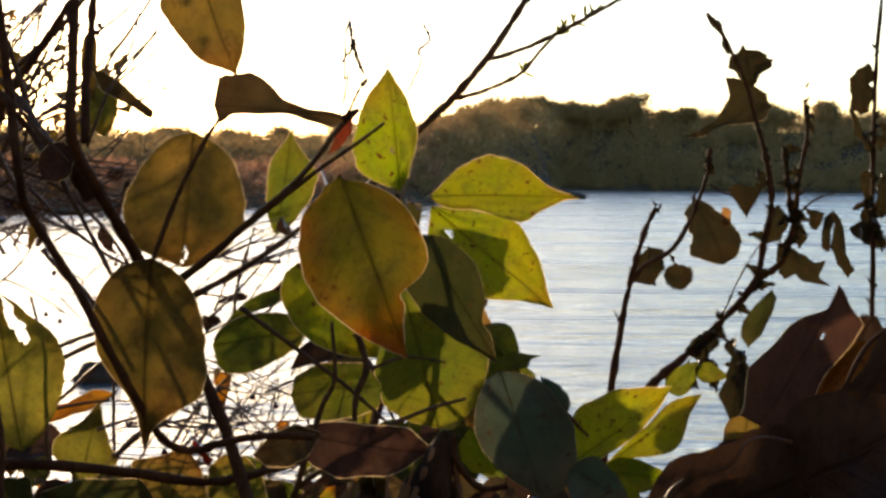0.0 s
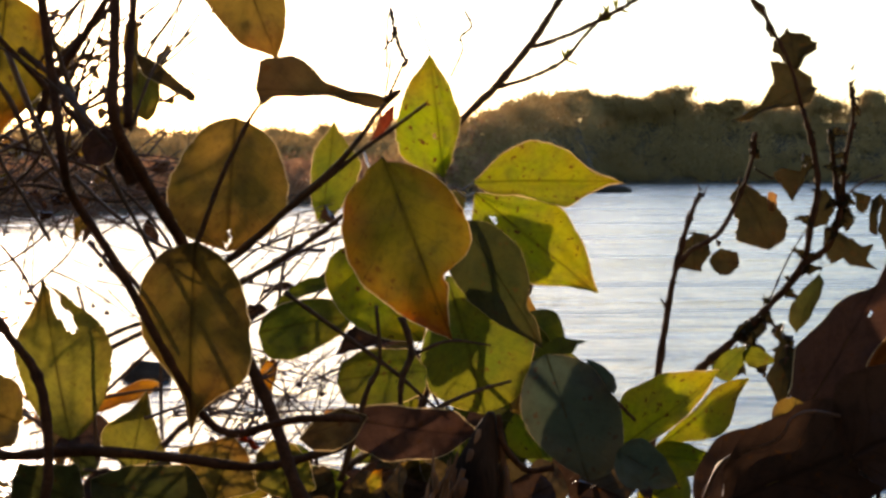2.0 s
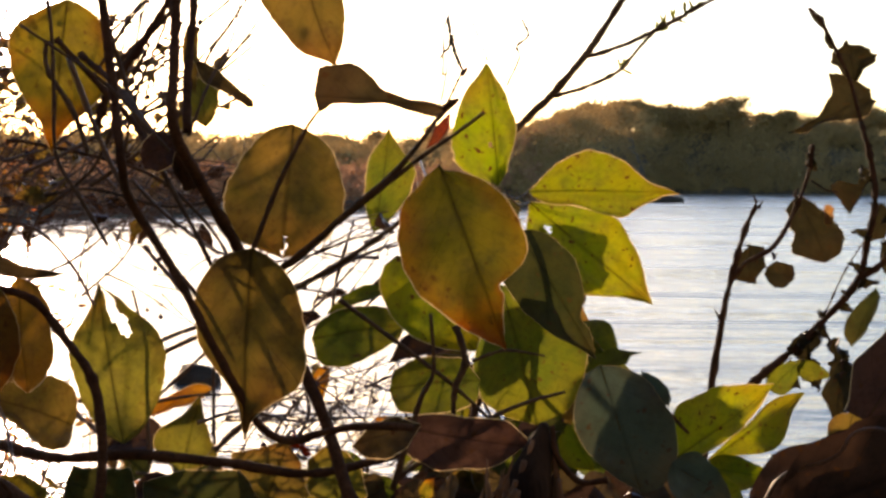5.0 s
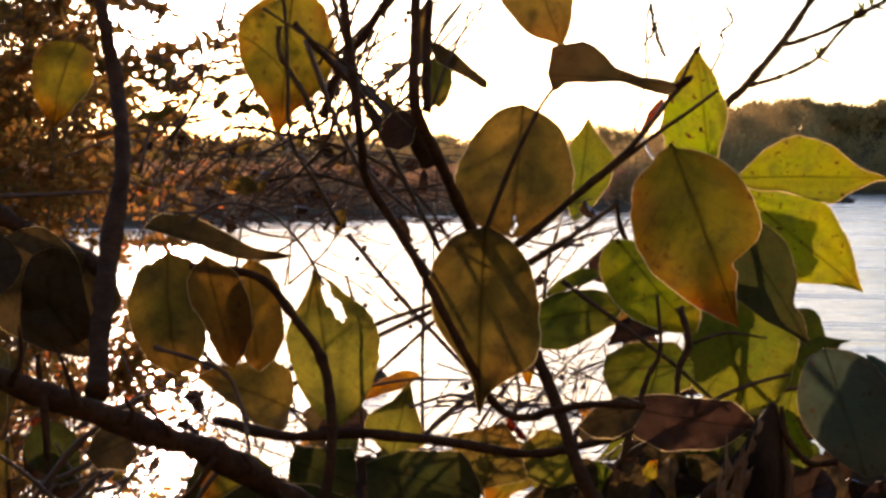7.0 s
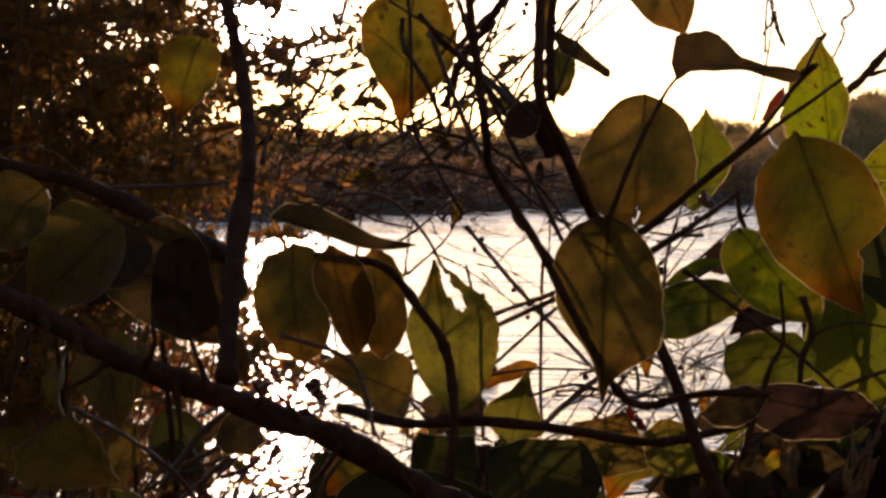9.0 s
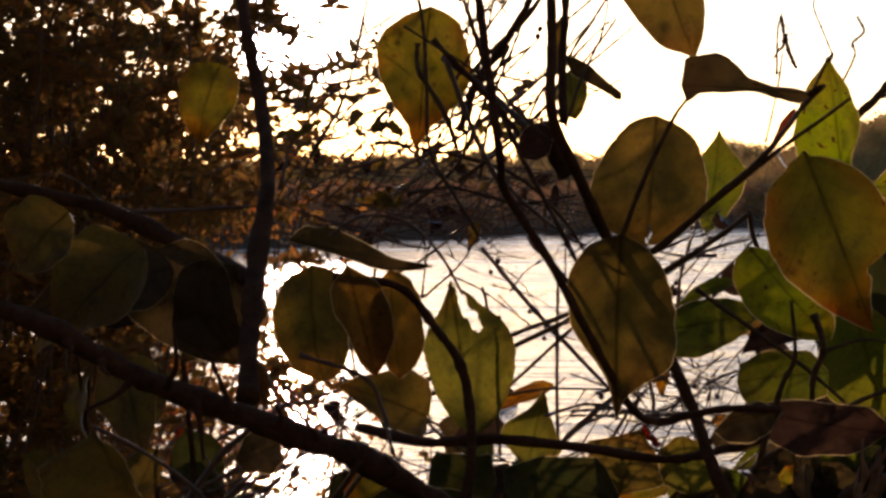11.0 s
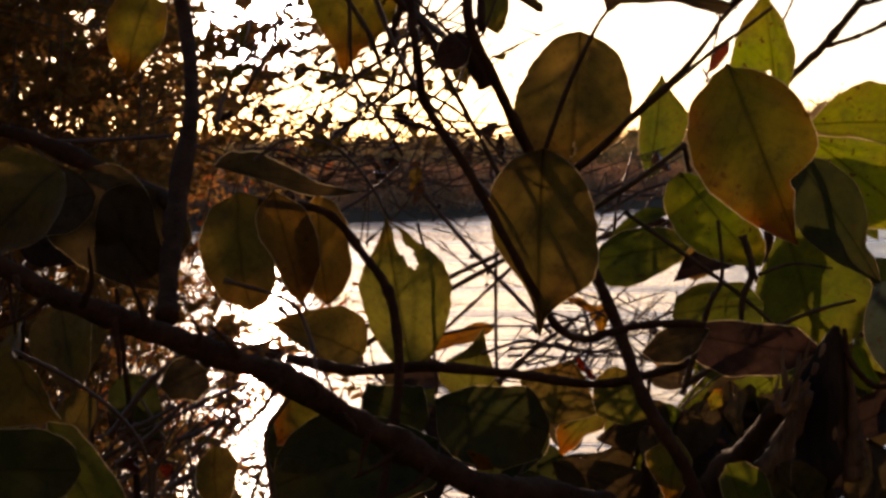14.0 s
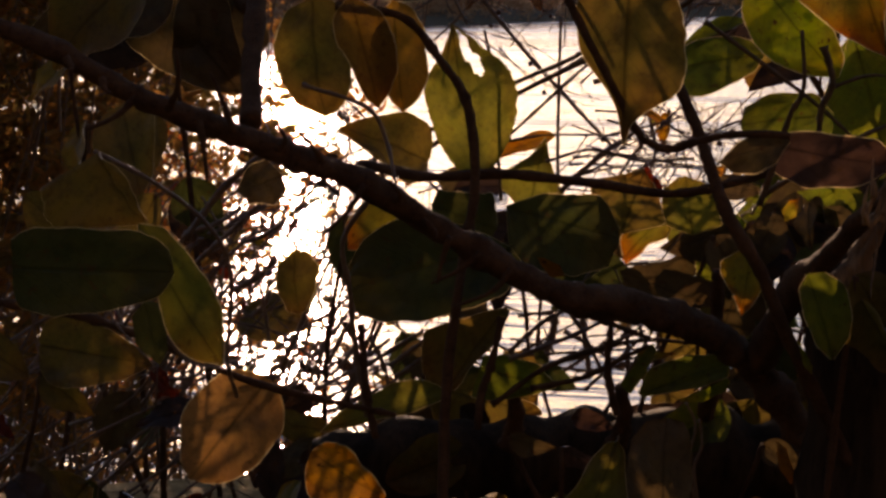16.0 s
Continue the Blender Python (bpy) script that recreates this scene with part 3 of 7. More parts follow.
stem(vine, [(-0.184, 0.804, 3.210), (-0.179, 0.807, 3.198), (-0.174, 0.815, 3.184)], 0.0075, 0.0085, name="node", knobs=0.3, sides=10)
stem(vine, [(-0.048, 0.846, 3.228), (-0.044, 0.847, 3.237), (-0.041, 0.847, 3.243)], 0.0016, 0.0012, SHOOT, "twig", 0.4)
stem(vine, [(-0.042, 0.847, 3.241), (-0.040, 0.847, 3.243), (-0.039, 0.848, 3.245)], 0.0034, 0.0012, BARK, "bud", 0.3)
stem(vine, [(-0.051, 0.846, 3.223), (-0.048, 0.846, 3.226), (-0.044, 0.847, 3.228)], 0.0040, 0.0030, BARK, "bud", 0.4)
# twigs that cross behind the broad leaves
stem(vine, [(-0.155, 0.892, 3.128), (-0.128, 0.874, 3.148), (-0.089, 0.852, 3.178), (-0.062, 0.846, 3.199), (-0.046, 0.845, 3.210), (-0.030, 0.847, 3.222)], 0.0032, 0.0017, SHOOT, "twig")
stem(vine, [(-0.146, 0.892, 3.135), (-0.126, 0.879, 3.148), (-0.102, 0.856, 3.169), (-0.077, 0.848, 3.190), (-0.062, 0.845, 3.207), (-0.055, 0.845, 3.217), (-0.043, 0.847, 3.229)], 0.0036, 0.0022, SHOOT, "twig")
stem(vine, [(-0.420, 1.491, 2.978), (-0.326, 1.394, 3.032), (-0.206, 1.246, 3.091), (-0.140, 1.198, 3.128), (-0.098, 1.200, 3.158)], 0.0053, 0.0038, SHOOT, "twig")
stem(vine, [(-0.420, 1.492, 2.994), (-0.321, 1.394, 3.046), (-0.250, 1.276, 3.075), (-0.201, 1.217, 3.100)], 0.0045, 0.003, SHOOT, "twig")

stem(vine, [(-0.265, 1.004, 3.251), (-0.248, 1.005, 3.268), (-0.231, 1.006, 3.283), (-0.214, 1.007, 3.306), (-0.201, 1.008, 3.330)], 0.0031, 0.0038, SHOOT, "twig")
stem(vine, [(-0.275, 1.004, 3.247), (-0.255, 1.005, 3.278), (-0.240, 1.006, 3.298), (-0.225, 1.007, 3.319)], 0.0021, 0.0014, SHOOT, "twig")
stem(vine, [(-0.200, 0.922, 3.223), (-0.188, 0.924, 3.254), (-0.176, 0.925, 3.272), (-0.172, 0.925, 3.278), (-0.162, 0.926, 3.294), (-0.150, 0.927, 3.313)], 0.0022, 0.0016, SHOOT, "twig", 0.5)
stem(vine, [(-0.178, 0.903, 3.244), (-0.162, 0.904, 3.257), (-0.146, 0.905, 3.270)], 0.0015, 0.0009, SHOOT, "twig", 0.3)
stem(vine, [(-0.189, 0.905, 3.271), (-0.176, 0.905, 3.281), (-0.162, 0.906, 3.294)], 0.0015, 0.0012, SHOOT, "twig", 0.4)
stem(vine, [(-0.282, 1.004, 3.261), (-0.245, 0.953, 3.238), (-0.198, 0.832, 3.211), (-0.184, 0.801, 3.206)], 0.0041, 0.0038, BARK, "twig", 0.3)
stem(vine, [(-0.261, 1.004, 3.244), (-0.244, 1.004, 3.256), (-0.226, 1.005, 3.267)], 0.0021, 0.0014, SHOOT, "twig", 0.5)
stem(vine, [(-0.254, 1.002, 3.217), (-0.241, 1.003, 3.226), (-0.226, 1.003, 3.232)], 0.0021, 0.0014, SHOOT, "twig", 0.4)
stem(vine, [(-0.276, 0.906, 3.300), (-0.271, 0.905, 3.270), (-0.269, 0.903, 3.236), (-0.267, 0.901, 3.199), (-0.253, 0.900, 3.175), (-0.238, 0.899, 3.150)], 0.0020, 0.0022, SHOOT, knobs=0.3)
stem(vine, [(-0.280, 0.926, 3.264), (-0.279, 0.925, 3.248), (-0.264, 0.925, 3.223), (-0.256, 0.925, 3.201)], 0.0026, 0.0029, SHOOT, "twig", 0.5)
stem(vine, [(-0.266, 0.975, 3.213), (-0.256, 0.977, 3.242), (-0.239, 0.979, 3.265), (-0.220, 0.982, 3.297)], 0.0058, 0.0041, BARK, "twig", 0.4)
leaf(vine, (-0.136, 0.919, 3.309), (-0.116, 0.917, 3.249), ((0.00, 0.02, 0.08, 0.19, 0.24, 0.28, 0.30, 0.28, 0.25, 0.20, 0.15, 0.09, 0.03, 0.01, 0.00), (0.00, 0.05, 0.19, 0.30, 0.38, 0.40, 0.38, 0.35, 0.31, 0.27, 0.21, 0.10, 0.03, 0.01, 0.00)), OLIVE, roll=8, fold=0.12, stalk=(-0.145, 0.933, 3.329), label="olive brown leaf with a short drip tip", margin=0.0004)
leaf(vine, (-0.135, 0.897, 3.217), (-0.141, 0.893, 3.144), ((0.00, 0.04, 0.14, 0.24, 0.31, 0.36, 0.40, 0.42, 0.42, 0.39, 0.33, 0.24, 0.14, 0.05, 0.00), (0.00, 0.06, 0.15, 0.22, 0.29, 0.35, 0.40, 0.44, 0.45, 0.43, 0.38, 0.32, 0.17, 0.03, 0.00)), OLIVE, roll=-6, fold=0.1, bow=0.05, holes=((0.86, -0.05, 0.022), (0.91, -0.10, 0.025), (0.96, -0.02, 0.03)), label="broad olive leaf with a torn orange end", margin=0.0006)
leaf(vine, (-0.149, 0.848, 3.152), (-0.152, 0.843, 3.053), ((0.00, 0.04, 0.12, 0.19, 0.25, 0.29, 0.32, 0.33, 0.33, 0.28, 0.13, 0.04, 0.02, 0.00, 0.00), (0.00, 0.05, 0.16, 0.21, 0.25, 0.27, 0.26, 0.23, 0.17, 0.09, 0.04, 0.02, 0.01, 0.00, 0.00)), OLIVE, roll=6, fold=0.12, label="broad dull olive leaf with a narrow tip", margin=0.0006)
leaf(vine, (-0.054, 0.869, 3.195), (-0.019, 0.876, 3.099), ((0.00, 0.00, 0.00, 0.02, 0.08, 0.12, 0.16, 0.20, 0.23, 0.26, 0.27, 0.28, 0.28, 0.28, 0.26, 0.20, 0.09, 0.08, 0.06, 0.04, 0.03, 0.02, 0.01, 0.01, 0.00, 0.00, 0.00), (0.00, 0.01, 0.06, 0.11, 0.13, 0.20, 0.25, 0.28, 0.30, 0.33, 0.34, 0.35, 0.35, 0.34, 0.33, 0.30, 0.27, 0.23, 0.20, 0.16, 0.12, 0.09, 0.06, 0.03, 0.01, 0.00, 0.00)), AMBER, roll=-5, fold=0.1, notch=((0.67, -1, 0.3, 0.03),), stalk=(-0.074, 0.999, 3.200), label="amber leaf with a red tip and a notched edge", margin=0.0005)
leaf(vine, (-0.049, 0.861, 3.225), (-0.116, 0.839, 3.230), ((0.00, 0.00, 0.02, 0.04, 0.07, 0.10, 0.10, 0.10, 0.09, 0.08, 0.06, 0.05, 0.05, 0.05, 0.05, 0.05, 0.06, 0.07, 0.11, 0.13, 0.13, 0.12, 0.00), (0.00, 0.00, 0.00, 0.00, 0.00, 0.00, 0.00, 0.00, 0.00, 0.02, 0.05, 0.08, 0.15, 0.21, 0.25, 0.26, 0.25, 0.24, 0.23, 0.21, 0.20, 0.05, 0.00)), BROWN, roll=10, fold=0.2, bow=0.03, wave=0.05, ragged=0.05, label="curled brown leaf", margin=0.0003)
leaf(vine, (-0.176, 0.795, 3.205), (-0.194, 0.794, 3.198), ((0.00, 0.02, 0.08, 0.18, 0.32, 0.48, 0.54, 0.54, 0.54, 0.53, 0.47, 0.42, 0.39, 0.36, 0.34), (0.00, 0.02, 0.09, 0.20, 0.34, 0.37, 0.39, 0.42, 0.38, 0.33, 0.28, 0.21, 0.12, 0.07, 0.05)), MAROON, roll=0, fold=0.15, label="shrivelled dark maroon leaf", margin=0.0004)
leaf(vine, (-0.178, 0.859, 3.241), (-0.175, 0.857, 3.214), ((0.00, 0.03, 0.11, 0.22, 0.27, 0.32, 0.34, 0.33, 0.32, 0.27, 0.22, 0.16, 0.07, 0.02, 0.00), (0.00, 0.01, 0.05, 0.10, 0.17, 0.23, 0.27, 0.31, 0.29, 0.27, 0.22, 0.15, 0.08, 0.02, 0.00)), MOSS, roll=6, fold=0.15, label="small hanging olive yellow leaf", margin=0.0004)
leaf(vine, (-0.179, 0.847, 3.248), (-0.149, 0.847, 3.224), ((0.00, 0.01, 0.03, 0.06, 0.08, 0.09, 0.11, 0.10, 0.09, 0.08, 0.08, 0.08, 0.08, 0.04, 0.00), (0.00, 0.01, 0.03, 0.06, 0.10, 0.14, 0.12, 0.10, 0.08, 0.06, 0.05, 0.04, 0.04, 0.01, 0.00)), BROWN, roll=5, fold=0.25, label="folded narrow brown leaf", margin=0.0004)
leaf(vine, (-0.180, 0.858, 3.231), (-0.183, 0.860, 3.270), ((0.00, 0.01, 0.03, 0.06, 0.10, 0.14, 0.15, 0.16, 0.15, 0.13, 0.11, 0.08, 0.04, 0.01, 0.00), (0.00, 0.00, 0.01, 0.01, 0.02, 0.04, 0.05, 0.06, 0.07, 0.08, 0.08, 0.06, 0.03, 0.01, 0.00)), OLIVE, roll=8, fold=0.2)

# ---- second shrub: bright leaves behind the vine ----
shrub = thing("leafy_shrub", "leafy shrub with lime green sunlit leaves and thin twigs", "shrub")
leaf(shrub, (-0.033, 1.285, 3.180), (-0.043, 1.290, 3.277), ((0.00, 0.02, 0.10, 0.21, 0.31, 0.34, 0.35, 0.32, 0.28, 0.23, 0.17, 0.09, 0.04, 0.01, 0.00), (0.00, 0.01, 0.03, 0.07, 0.09, 0.13, 0.16, 0.17, 0.15, 0.13, 0.09, 0.05, 0.03, 0.01, 0.00)), LIME, roll=6, fold=0.15, holes=((0.33, -0.13, 0.02),), stalk=(-0.030, 1.300, 3.172), label="bright lime green leaf that stands upright", margin=0.0006)
leaf(shrub, (-0.011, 1.401, 3.175), (0.119, 1.407, 3.178), ((0.00, 0.01, 0.04, 0.10, 0.17, 0.22, 0.26, 0.25, 0.20, 0.11, 0.05, 0.03, 0.01, 0.00, 0.00), (0.00, 0.02, 0.06, 0.09, 0.10, 0.10, 0.13, 0.16, 0.18, 0.11, 0.06, 0.02, 0.01, 0.00, 0.00)), LIME, roll=-6, fold=0.15, bow=0.02, stalk=(-0.028, 1.360, 3.172), label="lime leaf with dark specks and an orange tip", margin=0.0006)
leaf(shrub, (-0.010, 1.421, 3.166), (0.096, 1.421, 3.079), ((0.00, 0.01, 0.04, 0.08, 0.14, 0.19, 0.25, 0.27, 0.23, 0.19, 0.13, 0.07, 0.03, 0.01, 0.00), (0.00, 0.02, 0.07, 0.16, 0.21, 0.25, 0.27, 0.27, 0.23, 0.16, 0.09, 0.05, 0.02, 0.01, 0.00)), LIME, roll=8, fold=0.1, holes=((0.2, 0.25, 0.03),), stalk=(-0.026, 1.360, 3.171), label="yellow green leaf with a brown drooping tip", margin=0.0006)
# this leaf's shade is in its dark material, not only cast on it
leaf(shrub, (-0.019, 1.284, 3.147), (0.043, 1.281, 3.048), ((0.00, 0.02, 0.08, 0.14, 0.17, 0.20, 0.21, 0.19, 0.14, 0.05, 0.06, 0.04, 0.02, 0.00, 0.00), (0.00, 0.04, 0.16, 0.21, 0.25, 0.27, 0.26, 0.25, 0.21, 0.17, 0.11, 0.06, 0.03, 0.01, 0.00)), SHADE_TONED, roll=-6, fold=0.1, stalk=(-0.030, 1.330, 3.174), label="large green leaf with shade in its colour", margin=0.00015)
leaf(shrub, (-0.104, 1.137, 3.111), (-0.147, 1.126, 3.096), 0.0135, GREEN, "lance", roll=25, fold=0.4)
leaf(shrub, (0.038, 1.047, 3.070), (0.065, 1.044, 2.988), ((0.00, 0.04, 0.14, 0.22, 0.29, 0.33, 0.36, 0.39, 0.38, 0.36, 0.33, 0.29, 0.22, 0.16, 0.14), (0.00, 0.11, 0.14, 0.20, 0.25, 0.29, 0.31, 0.30, 0.26, 0.21, 0.15, 0.09, 0.04, 0.01, 0.00)), SLATE, roll=4, fold=0.08, label="smooth grey green leaf turned from the sun", margin=0.00015)
leaf(shrub, (0.064, 1.048, 3.067), (0.081, 1.048, 3.044), ((0.00, 0.02, 0.07, 0.15, 0.20, 0.26, 0.30, 0.30, 0.31, 0.28, 0.22, 0.17, 0.08, 0.02, 0.00), (0.00, 0.00, 0.02, 0.04, 0.06, 0.09, 0.12, 0.12, 0.13, 0.13, 0.13, 0.07, 0.03, 0.01, 0.00)), SLATE, roll=20, fold=0.3, bow=0.1, label="turned edge of the grey green leaf")
leaf(shrub, (0.103, 1.315, 2.962), (0.190, 1.322, 3.023), ((0.00, 0.02, 0.08, 0.17, 0.25, 0.34, 0.32, 0.29, 0.27, 0.21, 0.15, 0.08, 0.04, 0.01, 0.00), (0.00, 0.01, 0.02, 0.05, 0.08, 0.09, 0.10, 0.10, 0.09, 0.07, 0.05, 0.03, 0.01, 0.00, 0.00)), LIME, roll=10, fold=0.15, bow=0.04, label="lime leaf striped by shadows", margin=0.0006)
leaf(shrub, (0.134, 1.356, 2.952), (0.216, 1.362, 3.012), ((0.00, 0.00, 0.01, 0.02, 0.03, 0.04, 0.05, 0.06, 0.08, 0.10, 0.09, 0.06, 0.03, 0.01, 0.00), (0.00, 0.00, 0.02, 0.04, 0.07, 0.11, 0.18, 0.23, 0.23, 0.17, 0.09, 0.05, 0.02, 0.01, 0.00)), LIME, roll=-15, fold=0.2)
leaf(shrub, (0.127, 1.270, 2.967), (0.181, 1.250, 2.963), 0.0286, LIME, "pointed", roll=10, fold=0.2)
leaf(shrub, (0.144, 1.190, 2.966), (0.107, 1.189, 2.941), 0.0369, LIME, "ovate", roll=10, fold=0.2)
leaf(shrub, (0.083, 1.042, 3.009), (0.121, 1.041, 2.988), 0.0323, SLATE, "ovate", roll=10, fold=0.2)
leaf(shrub, (-0.164, 1.633, 3.131), (-0.150, 1.639, 3.234), ((0.00, 0.01, 0.05, 0.08, 0.12, 0.15, 0.16, 0.17, 0.17, 0.15, 0.10, 0.05, 0.02, 0.01, 0.00), (0.00, 0.03, 0.07, 0.11, 0.16, 0.21, 0.27, 0.29, 0.30, 0.23, 0.14, 0.07, 0.03, 0.01, 0.00)), GREEN, roll=12, fold=0.2, label="small green leaf with a painted backlit rim", margin=0.0006)
leaf(shrub, (-0.076, 1.453, 3.217), (-0.049, 1.505, 3.263), 0.0174, RUST, "lance", roll=30, fold=0.4)
leaf(shrub, (-0.278, 1.392, 3.005), (-0.321, 1.371, 2.987), 0.0163, ORANGE, "lance", roll=20, fold=0.3, label="narrow orange dry leaf", margin=0.0006)
leaf(shrub, (-0.180, 1.393, 3.026), (-0.184, 1.392, 2.995), 0.0163, ORANGE, "ovate", roll=20, fold=0.5)
leaf(shrub, (-0.092, 1.055, 3.138), (-0.042, 1.054, 3.076), ((0.00, 0.01, 0.05, 0.10, 0.15, 0.19, 0.23, 0.23, 0.23, 0.20, 0.17, 0.14, 0.08, 0.02, 0.00), (0.13, 0.15, 0.20, 0.26, 0.29, 0.31, 0.32, 0.31, 0.29, 0.24, 0.18, 0.11, 0.05, 0.01, 0.00)), LIME, roll=10, fold=0.15, label="yellow green leaf with a scorched edge", margin=0.0006)
leaf(shrub, (-0.045, 1.094, 3.080), (-0.099, 1.091, 3.064), ((0.00, 0.00, 0.01, 0.02, 0.04, 0.06, 0.07, 0.06, 0.06, 0.05, 0.03, 0.02, 0.01, 0.00, 0.00), (0.00, 0.01, 0.03, 0.06, 0.10, 0.15, 0.21, 0.27, 0.27, 0.26, 0.23, 0.13, 0.06, 0.02, 0.00)), RUST, roll=20, fold=0.2, label="dark brown leaf in the shade")
leaf(shrub, (-0.154, 1.110, 3.078), (-0.091, 1.113, 3.089), ((0.00, 0.03, 0.10, 0.15, 0.19, 0.22, 0.24, 0.25, 0.24, 0.23, 0.20, 0.16, 0.09, 0.02, 0.00), (0.00, 0.19, 0.25, 0.33, 0.35, 0.37, 0.36, 0.34, 0.30, 0.26, 0.20, 0.16, 0.07, 0.02, 0.00)), GREEN, roll=-10, fold=0.15, label="dark green leaf", margin=0.0006)
leaf(shrub, (-0.043, 1.193, 3.041), (-0.109, 1.190, 3.036), ((0.00, 0.10, 0.25, 0.28, 0.32, 0.36, 0.36, 0.36, 0.36, 0.34, 0.31, 0.28, 0.18, 0.05, 0.00), (0.00, 0.02, 0.06, 0.14, 0.23, 0.25, 0.27, 0.28, 0.28, 0.27, 0.24, 0.22, 0.20, 0.05, 0.00)), GREEN, roll=15, fold=0.15, wave=0.06, label="green leaf with a scalloped edge", margin=0.0006)
leaf(shrub, (-0.032, 1.326, 3.101), (-0.001, 1.322, 2.989), ((0.00, 0.03, 0.11, 0.18, 0.21, 0.22, 0.26, 0.37, 0.44, 0.41, 0.36, 0.31, 0.24, 0.16, 0.00), (0.00, 0.01, 0.04, 0.08, 0.14, 0.22, 0.30, 0.35, 0.34, 0.34, 0.27, 0.19, 0.09, 0.02, 0.00)), GREEN, roll=-10, fold=0.1, label="broad green leaf crossed by twig shadows", margin=0.0003)
leaf(shrub, (0.038, 1.415, 3.018), (0.086, 1.418, 3.040), ((0.00, 0.01, 0.04, 0.09, 0.15, 0.19, 0.20, 0.21, 0.21, 0.15, 0.09, 0.05, 0.02, 0.01, 0.00), (0.00, 0.00, 0.01, 0.02, 0.03, 0.05, 0.06, 0.09, 0.12, 0.12, 0.03, 0.02, 0.01, 0.00, 0.00)), GREEN, roll=-20, fold=0.2, label="pointed green leaf over the water")
leaf(shrub, (-0.068, 0.941, 3.047), (-0.108, 0.939, 3.035), ((0.00, 0.01, 0.06, 0.12, 0.21, 0.29, 0.31, 0.34, 0.33, 0.28, 0.24, 0.16, 0.07, 0.02, 0.00), (0.00, 0.01, 0.03, 0.07, 0.12, 0.19, 0.19, 0.18, 0.16, 0.13, 0.08, 0.05, 0.02, 0.01, 0.00)), BROWN, roll=10, fold=0.25, bow=0.1, label="curled brown leaf with a painted backlit rim", margin=0.0008)
leaf(shrub, (-0.086, 0.961, 3.044), (-0.006, 0.961, 3.030), ((0.00, 0.01, 0.04, 0.08, 0.11, 0.14, 0.16, 0.16, 0.17, 0.17, 0.17, 0.12, 0.08, 0.05, 0.00), (0.00, 0.02, 0.07, 0.15, 0.20, 0.22, 0.25, 0.23, 0.21, 0.19, 0.14, 0.07, 0.01, 0.00, 0.00)), MAROON, roll=8, fold=0.15, wave=0.06, label="large dark purple brown leaf", margin=0.0006)
leaf(shrub, (0.020, 1.144, 3.018), (0.038, 1.143, 2.986), ((0.00, 0.01, 0.04, 0.09, 0.12, 0.11, 0.09, 0.07, 0.07, 0.07, 0.08, 0.08, 0.04, 0.01, 0.00), (0.00, 0.02, 0.10, 0.21, 0.32, 0.35, 0.39, 0.41, 0.38, 0.36, 0.28, 0.16, 0.07, 0.02, 0.00)), LIME, roll=10, fold=0.2)
leaf(shrub, (-0.289, 1.318, 2.944), (-0.274, 1.322, 3.010), ((0.00, 0.02, 0.07, 0.15, 0.26, 0.39, 0.41, 0.38, 0.27, 0.15, 0.09, 0.05, 0.02, 0.01, 0.00), (0.00, 0.02, 0.06, 0.14, 0.23, 0.35, 0.37, 0.27, 0.20, 0.13, 0.08, 0.05, 0.02, 0.01, 0.00)), MOSS, roll=10, fold=0.2, label="olive leaf with a long raised tip", margin=0.0004)
leaf(shrub, (-0.182, 1.086, 2.968), (-0.167, 1.089, 3.011), ((0.00, 0.49, 0.50, 0.52, 0.55, 0.58, 0.62, 0.66, 0.70, 0.50, 0.32, 0.20, 0.11, 0.06, 0.04), (0.00, 0.02, 0.08, 0.17, 0.29, 0.43, 0.56, 0.48, 0.40, 0.33, 0.26, 0.15, 0.06, 0.01, 0.00)), OLIVE, roll=8, fold=0.2, label="olive leaf low over the bank", margin=0.0005)
leaf(shrub, (-0.135, 1.107, 2.965), (-0.141, 1.109, 3.005), ((0.00, 0.02, 0.09, 0.20, 0.35, 0.48, 0.47, 0.45, 0.44, 0.42, 0.41, 0.30, 0.22, 0.16, 0.14), (0.00, 0.06, 0.24, 0.52, 0.54, 0.53, 0.52, 0.52, 0.50, 0.40, 0.32, 0.25, 0.09, 0.00, 0.00)), MOSS, roll=-8, fold=0.2, margin=0.0005)
leaf(shrub, (-0.070, 0.989, 2.993), (-0.063, 0.990, 3.007), ((0.00, 0.01, 0.06, 0.12, 0.21, 0.32, 0.35, 0.33, 0.31, 0.30, 0.28, 0.16, 0.07, 0.02, 0.00), (0.00, 0.01, 0.03, 0.07, 0.13, 0.19, 0.26, 0.21, 0.16, 0.12, 0.08, 0.05, 0.02, 0.01, 0.00)), AMBER, roll=8, fold=0.2)
# added out of sight behind the amber leaf, to shadow the lime one
leaf(shrub, (-0.082, 1.639, 3.158), (-0.020, 1.640, 3.130), ((0.16, 0.17, 0.19, 0.21, 0.25, 0.29, 0.34, 0.36, 0.38, 0.40, 0.41, 0.16, 0.00, 0.00, 0.00), (0.00, 0.02, 0.07, 0.16, 0.28, 0.42, 0.58, 0.60, 0.55, 0.51, 0.41, 0.31, 0.23, 0.18, 0.00)), SHADE_TONED, roll=6, fold=0.1)
